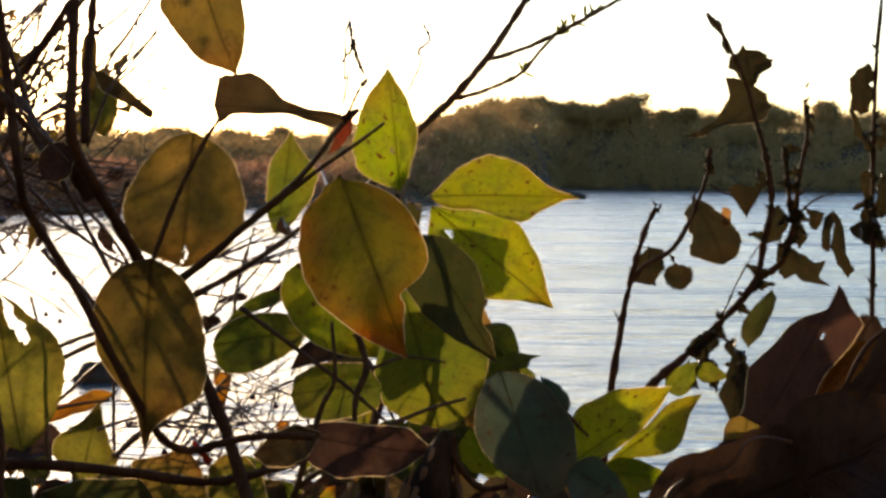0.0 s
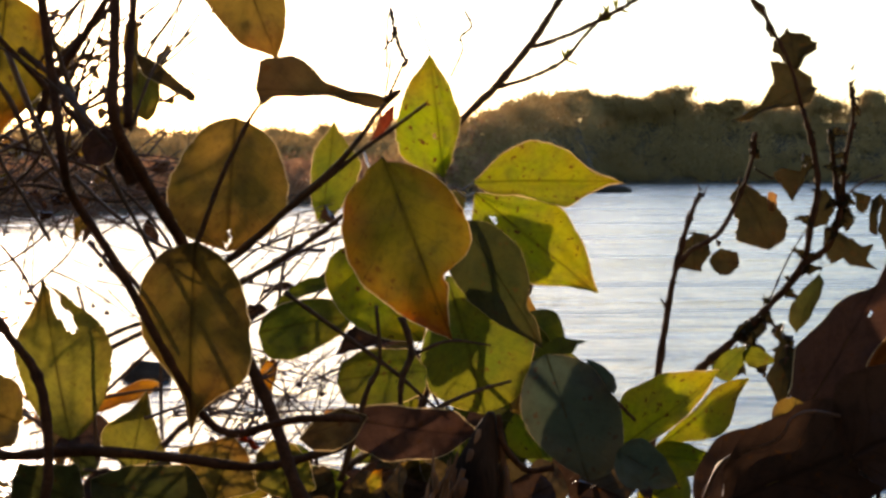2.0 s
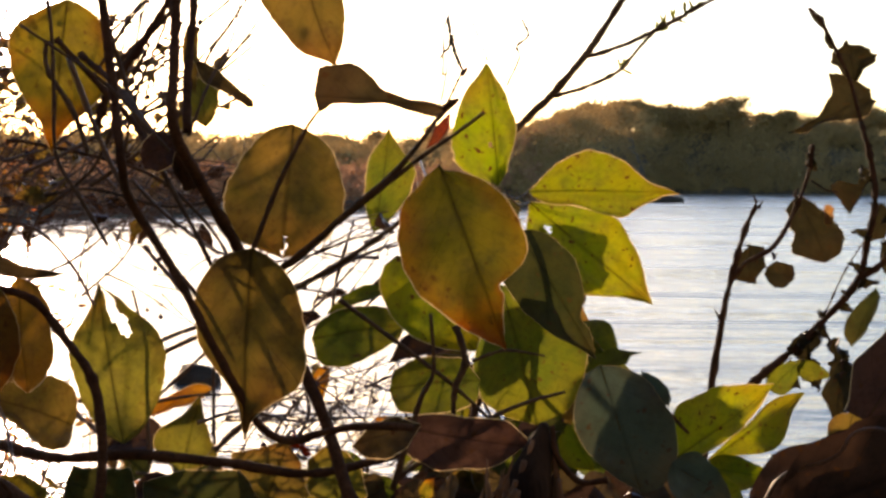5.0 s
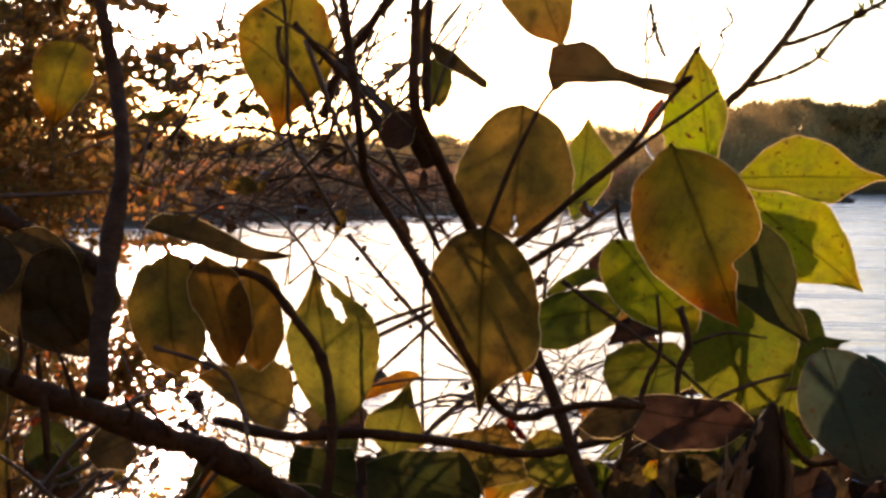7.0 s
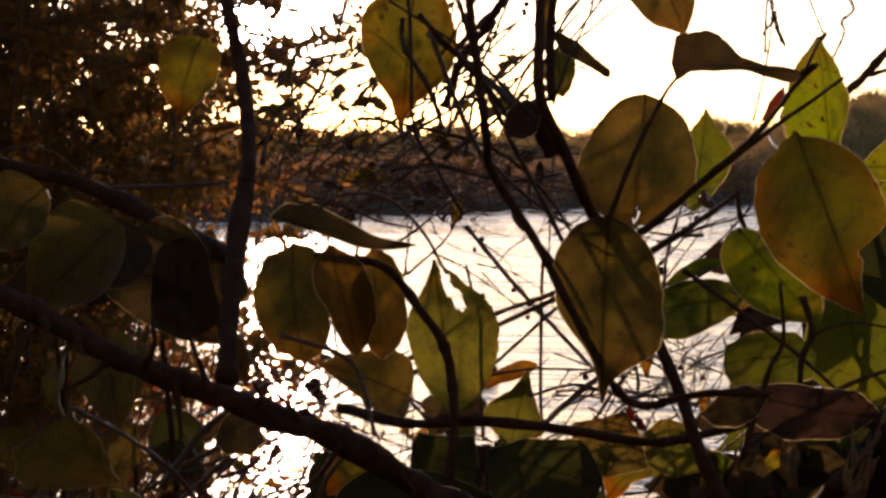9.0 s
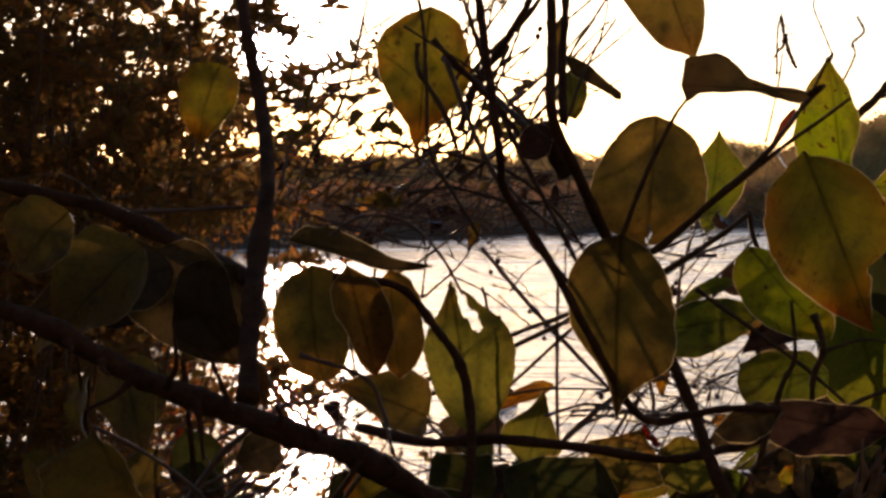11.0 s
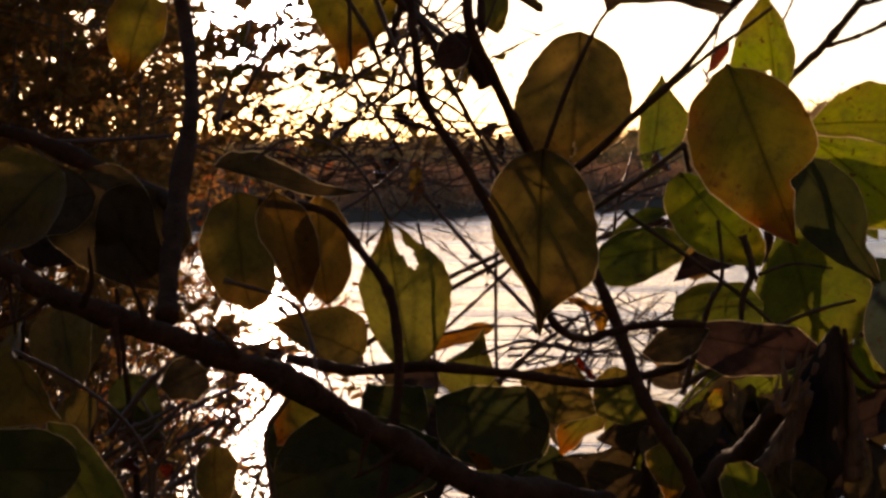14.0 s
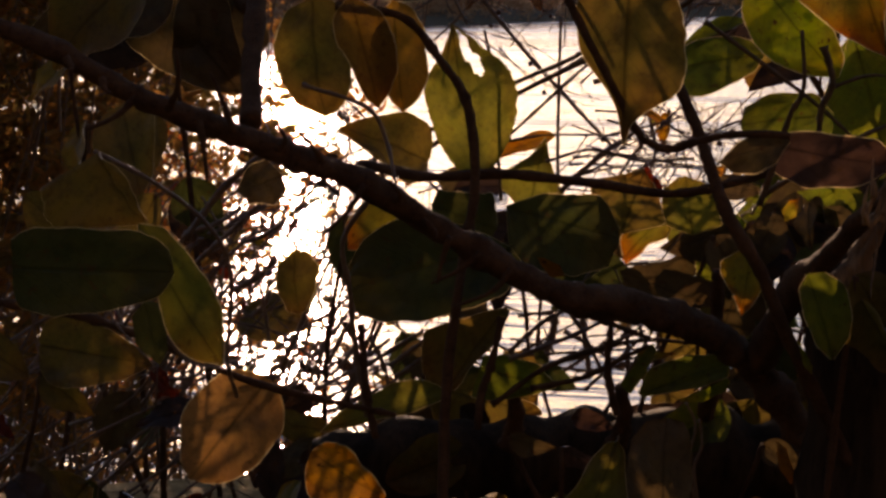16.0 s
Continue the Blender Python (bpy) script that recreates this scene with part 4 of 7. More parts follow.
# twigs low in the shrub
stem(shrub, [(0.02, 1.32, 2.60), (-0.057, 1.407, 2.906), (-0.045, 1.443, 3.029), (-0.040, 1.399, 3.135), (-0.036, 1.301, 3.177)], 0.0096, 0.004, BARK)
stem(shrub, [(-0.045, 1.443, 3.029), (-0.077, 1.396, 3.082), (-0.099, 1.298, 3.130), (-0.100, 1.200, 3.158)], 0.0053, 0.0036, BARK)
stem(shrub, [(-0.045, 1.443, 3.029), (0.010, 1.392, 2.997), (0.073, 1.243, 3.028), (0.116, 1.291, 2.990)], 0.0048, 0.0027, BARK)
stem(shrub, [(-0.122, 0.997, 3.114), (-0.086, 0.996, 3.088), (-0.055, 0.995, 3.065), (-0.031, 0.994, 3.044)], 0.0031, 0.0021, SHOOT, "twig")
stem(shrub, [(-0.082, 0.952, 3.014), (-0.056, 0.963, 3.031), (-0.030, 0.974, 3.046), (-0.007, 0.984, 3.055), (0.015, 0.994, 3.060)], 0.0034, 0.0021, SHOOT, "twig")
stem(shrub, [(-0.063, 0.947, 3.110), (-0.061, 0.945, 3.078), (-0.068, 0.944, 3.062), (-0.076, 0.943, 3.036), (-0.084, 0.942, 3.009)], 0.0021, 0.0041, SHOOT, "twig")
stem(shrub, [(-0.051, 0.996, 3.099), (-0.045, 0.995, 3.078), (-0.051, 0.994, 3.061), (-0.052, 0.993, 3.041)], 0.0048, 0.0031, SHOOT, "twig")
stem(shrub, [(-0.043, 1.045, 3.072), (-0.022, 1.045, 3.079), (0.003, 1.045, 3.076)], 0.0024, 0.0014, SHOOT, "twig")
stem(shrub, [(-0.348, 1.022, 3.019), (-0.294, 0.992, 3.015), (-0.246, 0.992, 3.018), (-0.184, 0.992, 3.013), (-0.140, 0.992, 3.008), (-0.102, 0.992, 3.016), (-0.061, 0.993, 3.030)], 0.0075, 0.0048, BARK)
stem(shrub, [(-0.090, 1.506, 3.278), (-0.089, 1.508, 3.319), (-0.085, 1.509, 3.335)], 0.0026, 0.0015, SHOOT, "twig")
stem(shrub, [(-0.100, 1.503, 3.217), (-0.091, 1.505, 3.258), (-0.084, 1.507, 3.304)], 0.0021, 0.001, SHOOT, "twig")
stem(shrub, [(-0.040, 1.205, 3.272), (-0.047, 1.206, 3.290), (-0.053, 1.207, 3.306), (-0.052, 1.207, 3.318)], 0.0016, 0.001, SHOOT, "twig", 0.5)
stem(shrub, [(-0.032, 1.505, 3.269), (-0.021, 1.507, 3.294), (-0.023, 1.507, 3.305), (-0.013, 1.508, 3.315), (-0.019, 1.508, 3.329)], 0.0021, 0.0026, SHOOT, "twig", 0.6)
stem(shrub, [(-0.086, 1.507, 3.331), (-0.084, 1.506, 3.318), (-0.084, 1.505, 3.305), (-0.089, 1.505, 3.299), (-0.094, 1.504, 3.291)], 0.004, 0.0016, CRISP, "dead_strand", 0.6)
stem(shrub, [(-0.082, 1.506, 3.315), (-0.080, 1.505, 3.302), (-0.076, 1.505, 3.291), (-0.072, 1.505, 3.283)], 0.0042, 0.003, CRISP, "dead_strand", 0.6)
stem(shrub, [(-0.083, 1.506, 3.323), (-0.077, 1.506, 3.316), (-0.072, 1.506, 3.306)], 0.0012, 0.0008, CRISP, "dead_strand", 0.6)
stem(shrub, [(-0.084, 1.506, 3.310), (-0.086, 1.504, 3.284), (-0.090, 1.503, 3.256)], 0.0012, 0.001, CRISP, "dead_strand", 0.6)
leaf(shrub, (-0.084, 1.200, 3.208), (-0.065, 1.202, 3.234), ((0.00, 0.00, 0.01, 0.03, 0.06, 0.08, 0.11, 0.14, 0.12, 0.11, 0.09, 0.06, 0.03, 0.01, 0.00), (0.00, 0.01, 0.03, 0.06, 0.10, 0.13, 0.14, 0.15, 0.15, 0.15, 0.10, 0.06, 0.03, 0.01, 0.00)), RED, roll=20, fold=0.4, label="dry reddish leaf behind the twigs")
# the long bare shoot against the sky
stem(shrub, [(-0.098, 2.001, 3.165), (-0.030, 2.005, 3.243), (0.010, 2.007, 3.282), (0.051, 2.009, 3.330), (0.081, 2.011, 3.375), (0.115, 2.014, 3.430), (0.152, 2.017, 3.498)], 0.0098, 0.0082, SHOOT, "shoot")
stem(shrub, [(0.051, 2.009, 3.329), (0.092, 2.010, 3.342), (0.136, 2.011, 3.362), (0.180, 2.012, 3.386), (0.221, 2.013, 3.410), (0.282, 2.015, 3.452)], 0.0056, 0.0050, SHOOT, "shoot", 0.4)
stem(shrub, [(0.007, 2.007, 3.280), (0.051, 2.007, 3.293), (0.092, 2.008, 3.313), (0.119, 2.010, 3.344), (0.146, 2.011, 3.372)], 0.0056, 0.0042, SHOOT, "shoot", 0.4)
for place in ((0.146, 2.011, 3.368), (0.156, 2.011, 3.375), (0.170, 2.012, 3.382), (0.136, 2.011, 3.360), (0.095, 2.008, 3.315), (0.180, 2.012, 3.386)):
    q = Vector(place)
    for k in range(4):
        turn = random.Random(k + int(q.x * 5000)).uniform(-0.6, 0.9)
        leaf(shrub, q, q + Vector((math.cos(turn + 0.5 * k), 0.1, math.sin(turn + 0.5 * k) * 0.8)) * 0.02, 0.004, GREEN, "lance", fold=0.4, ribs=False)

# ---- dry shrub with withered leaves ----
dry = thing("withered_shrub", "dry dark shrub with shrivelled hanging leaves and buds", "shrub")
stem(dry, [(0.20, 1.75, 2.5), (0.164, 1.685, 2.850), (0.175, 1.691, 2.972), (0.184, 1.694, 3.030), (0.192, 1.696, 3.077), (0.206, 1.699, 3.129), (0.219, 1.700, 3.160)], 0.0087, 0.0046, BARK, "stem", 0.45)
stem(dry, [(0.192, 1.696, 3.080), (0.208, 1.697, 3.100), (0.240, 1.718, 3.117), (0.263, 1.740, 3.152), (0.280, 1.752, 3.194), (0.283, 1.753, 3.222)], 0.0052, 0.0041, BARK, "stem", 0.45)
stem(dry, [(0.20, 1.78, 2.5), (0.179, 1.785, 2.861), (0.191, 1.788, 2.916), (0.227, 1.790, 2.962), (0.267, 1.792, 2.998), (0.302, 1.794, 3.031), (0.340, 1.796, 3.077), (0.350, 1.798, 3.120), (0.358, 1.800, 3.163), (0.353, 1.802, 3.206), (0.342, 1.805, 3.248)], 0.0111, 0.0055, BARK, "stem", 0.4)
stem(dry, [(0.340, 1.796, 3.077), (0.371, 1.797, 3.102), (0.383, 1.799, 3.145), (0.387, 1.802, 3.188), (0.396, 1.804, 3.237), (0.393, 1.806, 3.277)], 0.0068, 0.0037, BARK, "stem", 0.5)
stem(dry, [(0.380, 1.799, 3.142), (0.376, 1.801, 3.182), (0.370, 1.803, 3.226)], 0.0049, 0.0043, BARK, "stem", 0.5)
stem(dry, [(0.383, 1.800, 3.148), (0.404, 1.800, 3.167), (0.428, 1.801, 3.176)], 0.0025, 0.0018, TWIG, "twig", 0.5)
stem(dry, [(0.305, 1.814, 3.029), (0.328, 1.816, 3.082), (0.350, 1.818, 3.119)], 0.0018, 0.0012, BARK, "twig", 0.5)
stem(dry, [(0.42, 1.72, 2.52), (0.451, 1.740, 2.962), (0.456, 1.746, 3.070), (0.455, 1.752, 3.201), (0.458, 1.758, 3.321), (0.466, 1.763, 3.416)], 0.0054, 0.0042, BARK, "stem", 0.4)
stem(dry, [(0.342, 1.805, 3.248), (0.330, 1.807, 3.292), (0.314, 1.808, 3.326), (0.299, 1.810, 3.356), (0.286, 1.811, 3.370)], 0.0043, 0.0031, BARK, "stem", 0.5)
stem(dry, [(0.283, 1.753, 3.222), (0.279, 1.752, 3.199)], 0.0048, 0.006, BARK, "stem", 0.5)
stem(dry, [(0.284, 1.761, 3.184), (0.300, 1.771, 3.175), (0.315, 1.781, 3.172)], 0.0022, 0.0014, BARK, "twig")
# buds along the bare stems
bud_rng = random.Random(17)
for place in ((0.184, 1.694, 3.030), (0.192, 1.696, 3.077), (0.206, 1.699, 3.129), (0.219, 1.700, 3.160), (0.240, 1.718, 3.117), (0.263, 1.740, 3.152), (0.280, 1.752, 3.194),
              (0.340, 1.796, 3.077), (0.350, 1.798, 3.120), (0.358, 1.800, 3.163), (0.353, 1.802, 3.206), (0.371, 1.797, 3.102), (0.383, 1.799, 3.145), (0.387, 1.802, 3.188), (0.396, 1.804, 3.237),
              (0.456, 1.746, 3.070), (0.455, 1.752, 3.201), (0.458, 1.758, 3.321), (0.302, 1.794, 3.031), (0.267, 1.792, 2.998), (0.175, 1.691, 2.972), (0.393, 1.806, 3.277)):
    for k in range(2):
        q = Vector(place) + Vector((bud_rng.gauss(0, 0.001), 0, bud_rng.uniform(-0.016, 0.016)))
        way = Vector((bud_rng.choice((-1, 1)) * bud_rng.uniform(0.4, 0.9), bud_rng.gauss(0, 0.4), 1)).normalized() * bud_rng.uniform(0.006, 0.013)
        stem(dry, [q, q + way * 0.45, q + way], 0.0042, 0.0008, BARK, "bud", 0.35, 6, 4)
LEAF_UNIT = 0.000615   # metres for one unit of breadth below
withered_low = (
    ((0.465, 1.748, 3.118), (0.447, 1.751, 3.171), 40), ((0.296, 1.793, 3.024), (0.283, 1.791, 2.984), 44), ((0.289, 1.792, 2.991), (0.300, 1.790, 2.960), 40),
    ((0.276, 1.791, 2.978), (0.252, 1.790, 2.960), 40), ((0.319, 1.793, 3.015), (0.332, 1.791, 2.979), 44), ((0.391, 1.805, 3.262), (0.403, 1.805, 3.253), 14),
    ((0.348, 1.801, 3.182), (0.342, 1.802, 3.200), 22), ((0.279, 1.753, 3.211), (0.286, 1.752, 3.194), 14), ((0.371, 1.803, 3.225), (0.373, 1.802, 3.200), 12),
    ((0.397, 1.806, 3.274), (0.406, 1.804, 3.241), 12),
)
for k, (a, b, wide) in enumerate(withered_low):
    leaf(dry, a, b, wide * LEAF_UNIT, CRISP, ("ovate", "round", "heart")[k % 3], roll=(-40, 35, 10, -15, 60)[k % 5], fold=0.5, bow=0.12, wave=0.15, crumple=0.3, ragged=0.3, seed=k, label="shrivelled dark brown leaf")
leaf(dry, (0.219, 1.591, 2.986), (0.251, 1.593, 3.014), 0.0273, GREEN, "ovate", roll=15, fold=0.3, wave=0.08)
leaf(dry, (0.246, 1.592, 3.008), (0.279, 1.592, 2.998), 0.0197, GREEN, "ovate", roll=15, fold=0.3, wave=0.08)
leaf(dry, (0.316, 1.818, 3.325), (0.287, 1.821, 3.373), ((0.00, 0.01, 0.03, 0.07, 0.12, 0.12, 0.13, 0.12, 0.07, 0.02, 0.03, 0.05, 0.07, 0.08, 0.07, 0.06, 0.04, 0.02, 0.01, 0.00, 0.00), (0.00, 0.00, 0.00, 0.00, 0.00, 0.00, 0.00, 0.00, 0.00, 0.04, 0.09, 0.12, 0.15, 0.12, 0.09, 0.07, 0.05, 0.03, 0.01, 0.00, 0.00)), CRISP, roll=10, fold=0.22, bow=0.05, wave=0.05, crumple=0.05, ragged=0.16, label="narrow curled dead leaf")
leaf(dry, (0.338, 1.827, 3.293), (0.330, 1.829, 3.337), ((0.00, 0.04, 0.09, 0.13, 0.17, 0.22, 0.26, 0.30, 0.34, 0.41, 0.47, 0.47, 0.44, 0.42, 0.38, 0.23, 0.15, 0.12, 0.09, 0.07, 0.07), (0.12, 0.13, 0.14, 0.16, 0.19, 0.22, 0.26, 0.46, 0.51, 0.56, 0.70, 0.56, 0.55, 0.47, 0.37, 0.05, 0.02, 0.00, 0.00, 0.00, 0.00)), CRISP, roll=-10, fold=0.22, bow=0.05, wave=0.05, crumple=0.05, ragged=0.16, label="shrivelled dark brown leaf")
leaf(dry, (0.359, 1.826, 3.275), (0.268, 1.824, 3.234), ((0.09, 0.09, 0.10, 0.12, 0.15, 0.18, 0.17, 0.16, 0.14, 0.12, 0.10, 0.09, 0.09, 0.09, 0.09, 0.07, 0.05, 0.02, 0.01, 0.00, 0.00), (0.09, 0.09, 0.11, 0.17, 0.25, 0.30, 0.35, 0.39, 0.40, 0.20, 0.15, 0.08, 0.03, 0.02, 0.02, 0.01, 0.01, 0.01, 0.01, 0.01, 0.00)), CRISP, roll=10, fold=0.22, bow=0.05, wave=0.05, crumple=0.05, ragged=0.16, label="large shrivelled leaf with a drawn-out tip")
leaf(dry, (0.275, 1.811, 3.168), (0.308, 1.807, 3.096), ((0.00, 0.01, 0.02, 0.05, 0.09, 0.12, 0.14, 0.16, 0.21, 0.26, 0.31, 0.35, 0.36, 0.35, 0.34, 0.29, 0.26, 0.22, 0.20, 0.05, 0.00), (0.00, 0.01, 0.05, 0.12, 0.21, 0.26, 0.27, 0.28, 0.29, 0.29, 0.29, 0.35, 0.39, 0.33, 0.27, 0.22, 0.15, 0.09, 0.04, 0.01, 0.00)), CRISP, roll=-6, fold=0.12, bow=0.05, wave=0.06, crumple=0.03, ragged=0.16, label="crumpled dark green dead leaf")
# brown leaf; the lighter tan puts the sunlight into its colour
leaf(dry, (0.308, 1.799, 3.137), (0.308, 1.800, 3.159), ((0.00, 0.02, 0.10, 0.20, 0.21, 0.22, 0.24, 0.25, 0.27, 0.29, 0.31, 0.31, 0.29, 0.27, 0.26, 0.24, 0.23, 0.19, 0.09, 0.02, 0.00), (0.00, 0.02, 0.08, 0.17, 0.20, 0.20, 0.21, 0.22, 0.23, 0.23, 0.24, 0.25, 0.26, 0.27, 0.28, 0.26, 0.17, 0.10, 0.04, 0.01, 0.00)), TAN, roll=20, fold=0.22, bow=0.05, wave=0.05, crumple=0.05, ragged=0.16, label="small curled brown leaf in a sunlit tan")
leaf(dry, (0.227, 1.808, 3.115), (0.226, 1.806, 3.072), ((0.00, 0.00, 0.00, 0.36, 0.37, 0.38, 0.39, 0.40, 0.41, 0.42, 0.44, 0.41, 0.34, 0.27, 0.23, 0.23, 0.22, 0.22, 0.22, 0.22, 0.22), (0.00, 0.05, 0.19, 0.05, 0.08, 0.13, 0.18, 0.24, 0.31, 0.37, 0.44, 0.45, 0.45, 0.46, 0.46, 0.47, 0.47, 0.13, 0.00, 0.00, 0.00)), CRISP, roll=14, fold=0.22, bow=0.05, wave=0.05, crumple=0.05, ragged=0.16, label="shrivelled dark brown leaf")
leaf(dry, (0.242, 1.806, 3.083), (0.275, 1.806, 3.081), ((0.00, 0.02, 0.07, 0.15, 0.26, 0.28, 0.31, 0.34, 0.38, 0.39, 0.39, 0.39, 0.38, 0.38, 0.38, 0.38, 0.35, 0.25, 0.18, 0.00, 0.00), (0.00, 0.02, 0.08, 0.18, 0.31, 0.38, 0.43, 0.48, 0.55, 0.52, 0.49, 0.46, 0.43, 0.40, 0.34, 0.28, 0.24, 0.20, 0.17, 0.00, 0.00)), CRISP, roll=-14, fold=0.22, bow=0.05, wave=0.05, crumple=0.05, ragged=0.16, label="shrivelled dark brown leaf")
leaf(dry, (0.362, 1.822, 3.198), (0.335, 1.819, 3.146), ((0.00, 0.00, 0.00, 0.00, 0.01, 0.01, 0.01, 0.02, 0.02, 0.02, 0.00, 0.00, 0.00, 0.00, 0.00, 0.00, 0.00, 0.01, 0.02, 0.00, 0.00), (0.00, 0.00, 0.01, 0.03, 0.05, 0.08, 0.11, 0.14, 0.16, 0.17, 0.53, 0.53, 0.53, 0.49, 0.35, 0.24, 0.14, 0.07, 0.01, 0.00, 0.00)), CRISP, roll=16, fold=0.22, bow=0.05, wave=0.05, crumple=0.05, ragged=0.16, label="folded brown leaf with a lit edge")
leaf(dry, (0.371, 1.820, 3.161), (0.348, 1.818, 3.120), ((0.00, 0.01, 0.05, 0.11, 0.20, 0.25, 0.29, 0.32, 0.37, 0.41, 0.41, 0.39, 0.37, 0.35, 0.29, 0.24, 0.19, 0.16, 0.13, 0.00, 0.00), (0.00, 0.01, 0.03, 0.08, 0.14, 0.21, 0.21, 0.16, 0.11, 0.05, 0.00, 0.00, 0.00, 0.00, 0.00, 0.02, 0.04, 0.05, 0.00, 0.00, 0.00)), CRISP, roll=-16, fold=0.22, bow=0.05, wave=0.05, crumple=0.05, ragged=0.16, label="shrivelled dark brown leaf")
leaf(dry, (0.389, 1.820, 3.149), (0.393, 1.818, 3.113), ((0.00, 0.00, 0.02, 0.03, 0.06, 0.09, 0.13, 0.17, 0.22, 0.25, 0.25, 0.26, 0.27, 0.27, 0.22, 0.15, 0.10, 0.06, 0.03, 0.01, 0.00), (0.00, 0.00, 0.01, 0.01, 0.03, 0.04, 0.05, 0.07, 0.09, 0.11, 0.13, 0.15, 0.14, 0.11, 0.08, 0.06, 0.04, 0.02, 0.01, 0.00, 0.00)), CRISP, roll=10, fold=0.22, bow=0.05, wave=0.05, crumple=0.05, ragged=0.16, label="shrivelled dark brown leaf")
leaf(dry, (0.425, 1.800, 3.156), (0.418, 1.798, 3.111), ((0.00, 0.00, 0.01, 0.03, 0.05, 0.07, 0.10, 0.09, 0.07, 0.06, 0.04, 0.05, 0.06, 0.07, 0.08, 0.09, 0.10, 0.10, 0.11, 0.00, 0.00), (0.00, 0.01, 0.02, 0.05, 0.09, 0.13, 0.16, 0.16, 0.17, 0.17, 0.17, 0.17, 0.17, 0.15, 0.14, 0.13, 0.12, 0.11, 0.00, 0.00, 0.00)), CRISP, roll=14, fold=0.22, bow=0.05, wave=0.05, crumple=0.05, ragged=0.16, label="shrivelled dark brown leaf")
leaf(dry, (0.426, 1.800, 3.156), (0.444, 1.796, 3.083), ((0.00, 0.00, 0.01, 0.02, 0.04, 0.06, 0.05, 0.05, 0.04, 0.03, 0.03, 0.03, 0.02, 0.05, 0.07, 0.09, 0.11, 0.06, 0.02, 0.00, 0.00), (0.00, 0.00, 0.01, 0.02, 0.04, 0.06, 0.08, 0.12, 0.15, 0.19, 0.23, 0.22, 0.20, 0.18, 0.14, 0.10, 0.07, 0.04, 0.02, 0.01, 0.00)), CRISP, roll=-14, fold=0.22, bow=0.05, wave=0.05, crumple=0.05, ragged=0.16, label="hanging split dead leaf")
leaf(dry, (0.394, 1.810, 3.159), (0.419, 1.810, 3.153), ((0.00, 0.00, 0.00, 0.00, 0.00, 0.00, 0.00, 0.00, 0.00, 0.00, 0.00, 0.00, 0.00, 0.00, 0.00, 0.00, 0.00, 0.00, 0.00, 0.00, 0.00), (0.00, 0.01, 0.02, 0.05, 0.09, 0.13, 0.19, 0.25, 0.31, 0.68, 0.73, 0.77, 0.80, 0.84, 0.77, 0.70, 0.63, 0.58, 0.48, 0.36, 0.31)), CRISP, roll=10, fold=0.22, bow=0.05, wave=0.05, crumple=0.05, ragged=0.16, label="shrivelled dark brown leaf")
leaf(dry, (0.366, 1.808, 3.120), (0.423, 1.806, 3.074), ((0.00, 0.00, 0.01, 0.02, 0.04, 0.06, 0.09, 0.10, 0.11, 0.13, 0.14, 0.15, 0.18, 0.25, 0.00, 0.00, 0.00, 0.00, 0.00, 0.00, 0.00), (0.00, 0.01, 0.04, 0.09, 0.16, 0.24, 0.30, 0.33, 0.35, 0.38, 0.18, 0.18, 0.18, 0.14, 0.11, 0.08, 0.06, 0.04, 0.02, 0.01, 0.01)), CRISP, roll=10, fold=0.22, bow=0.05, wave=0.05, crumple=0.05, ragged=0.16, label="ragged dead leaf in folds")
leaf(dry, (0.451, 1.768, 3.314), (0.446, 1.765, 3.260), ((0.00, 0.01, 0.04, 0.06, 0.08, 0.11, 0.12, 0.14, 0.11, 0.04, 0.19, 0.19, 0.18, 0.17, 0.17, 0.16, 0.15, 0.14, 0.06, 0.02, 0.00), (0.00, 0.01, 0.04, 0.09, 0.15, 0.23, 0.27, 0.30, 0.33, 0.36, 0.36, 0.36, 0.35, 0.34, 0.31, 0.29, 0.27, 0.25, 0.03, 0.01, 0.00)), CRISP, roll=-8, fold=0.22, bow=0.05, wave=0.05, crumple=0.05, ragged=0.16, label="shrivelled dark brown leaf")
leaf(dry, (0.435, 1.765, 3.269), (0.451, 1.764, 3.231), ((0.00, 0.00, 0.00, 0.00, 0.00, 0.01, 0.01, 0.01, 0.00, 0.00, 0.00, 0.00, 0.00, 0.00, 0.00, 0.00, 0.00, 0.01, 0.01, 0.01, 0.01), (0.00, 0.01, 0.05, 0.11, 0.13, 0.13, 0.13, 0.14, 0.14, 0.15, 0.17, 0.19, 0.20, 0.22, 0.21, 0.16, 0.11, 0.07, 0.04, 0.03, 0.02)), CRISP, roll=20, fold=0.22, bow=0.05, wave=0.05, crumple=0.05, ragged=0.16, label="shrivelled dark brown leaf")
leaf(dry, (0.460, 1.759, 3.144), (0.434, 1.759, 3.138), ((0.00, 0.03, 0.11, 0.23, 0.36, 0.41, 0.46, 0.51, 0.57, 0.63, 0.64, 0.61, 0.57, 0.54, 0.51, 0.48, 0.37, 0.23, 0.12, 0.05, 0.03), (0.27, 0.27, 0.27, 0.26, 0.26, 0.25, 0.24, 0.23, 0.22, 0.21, 0.20, 0.19, 0.17, 0.14, 0.11, 0.09, 0.07, 0.06, 0.04, 0.04, 0.03)), CRISP, roll=10, fold=0.22, bow=0.05, wave=0.05, crumple=0.05, ragged=0.16, label="shrivelled dark brown leaf")
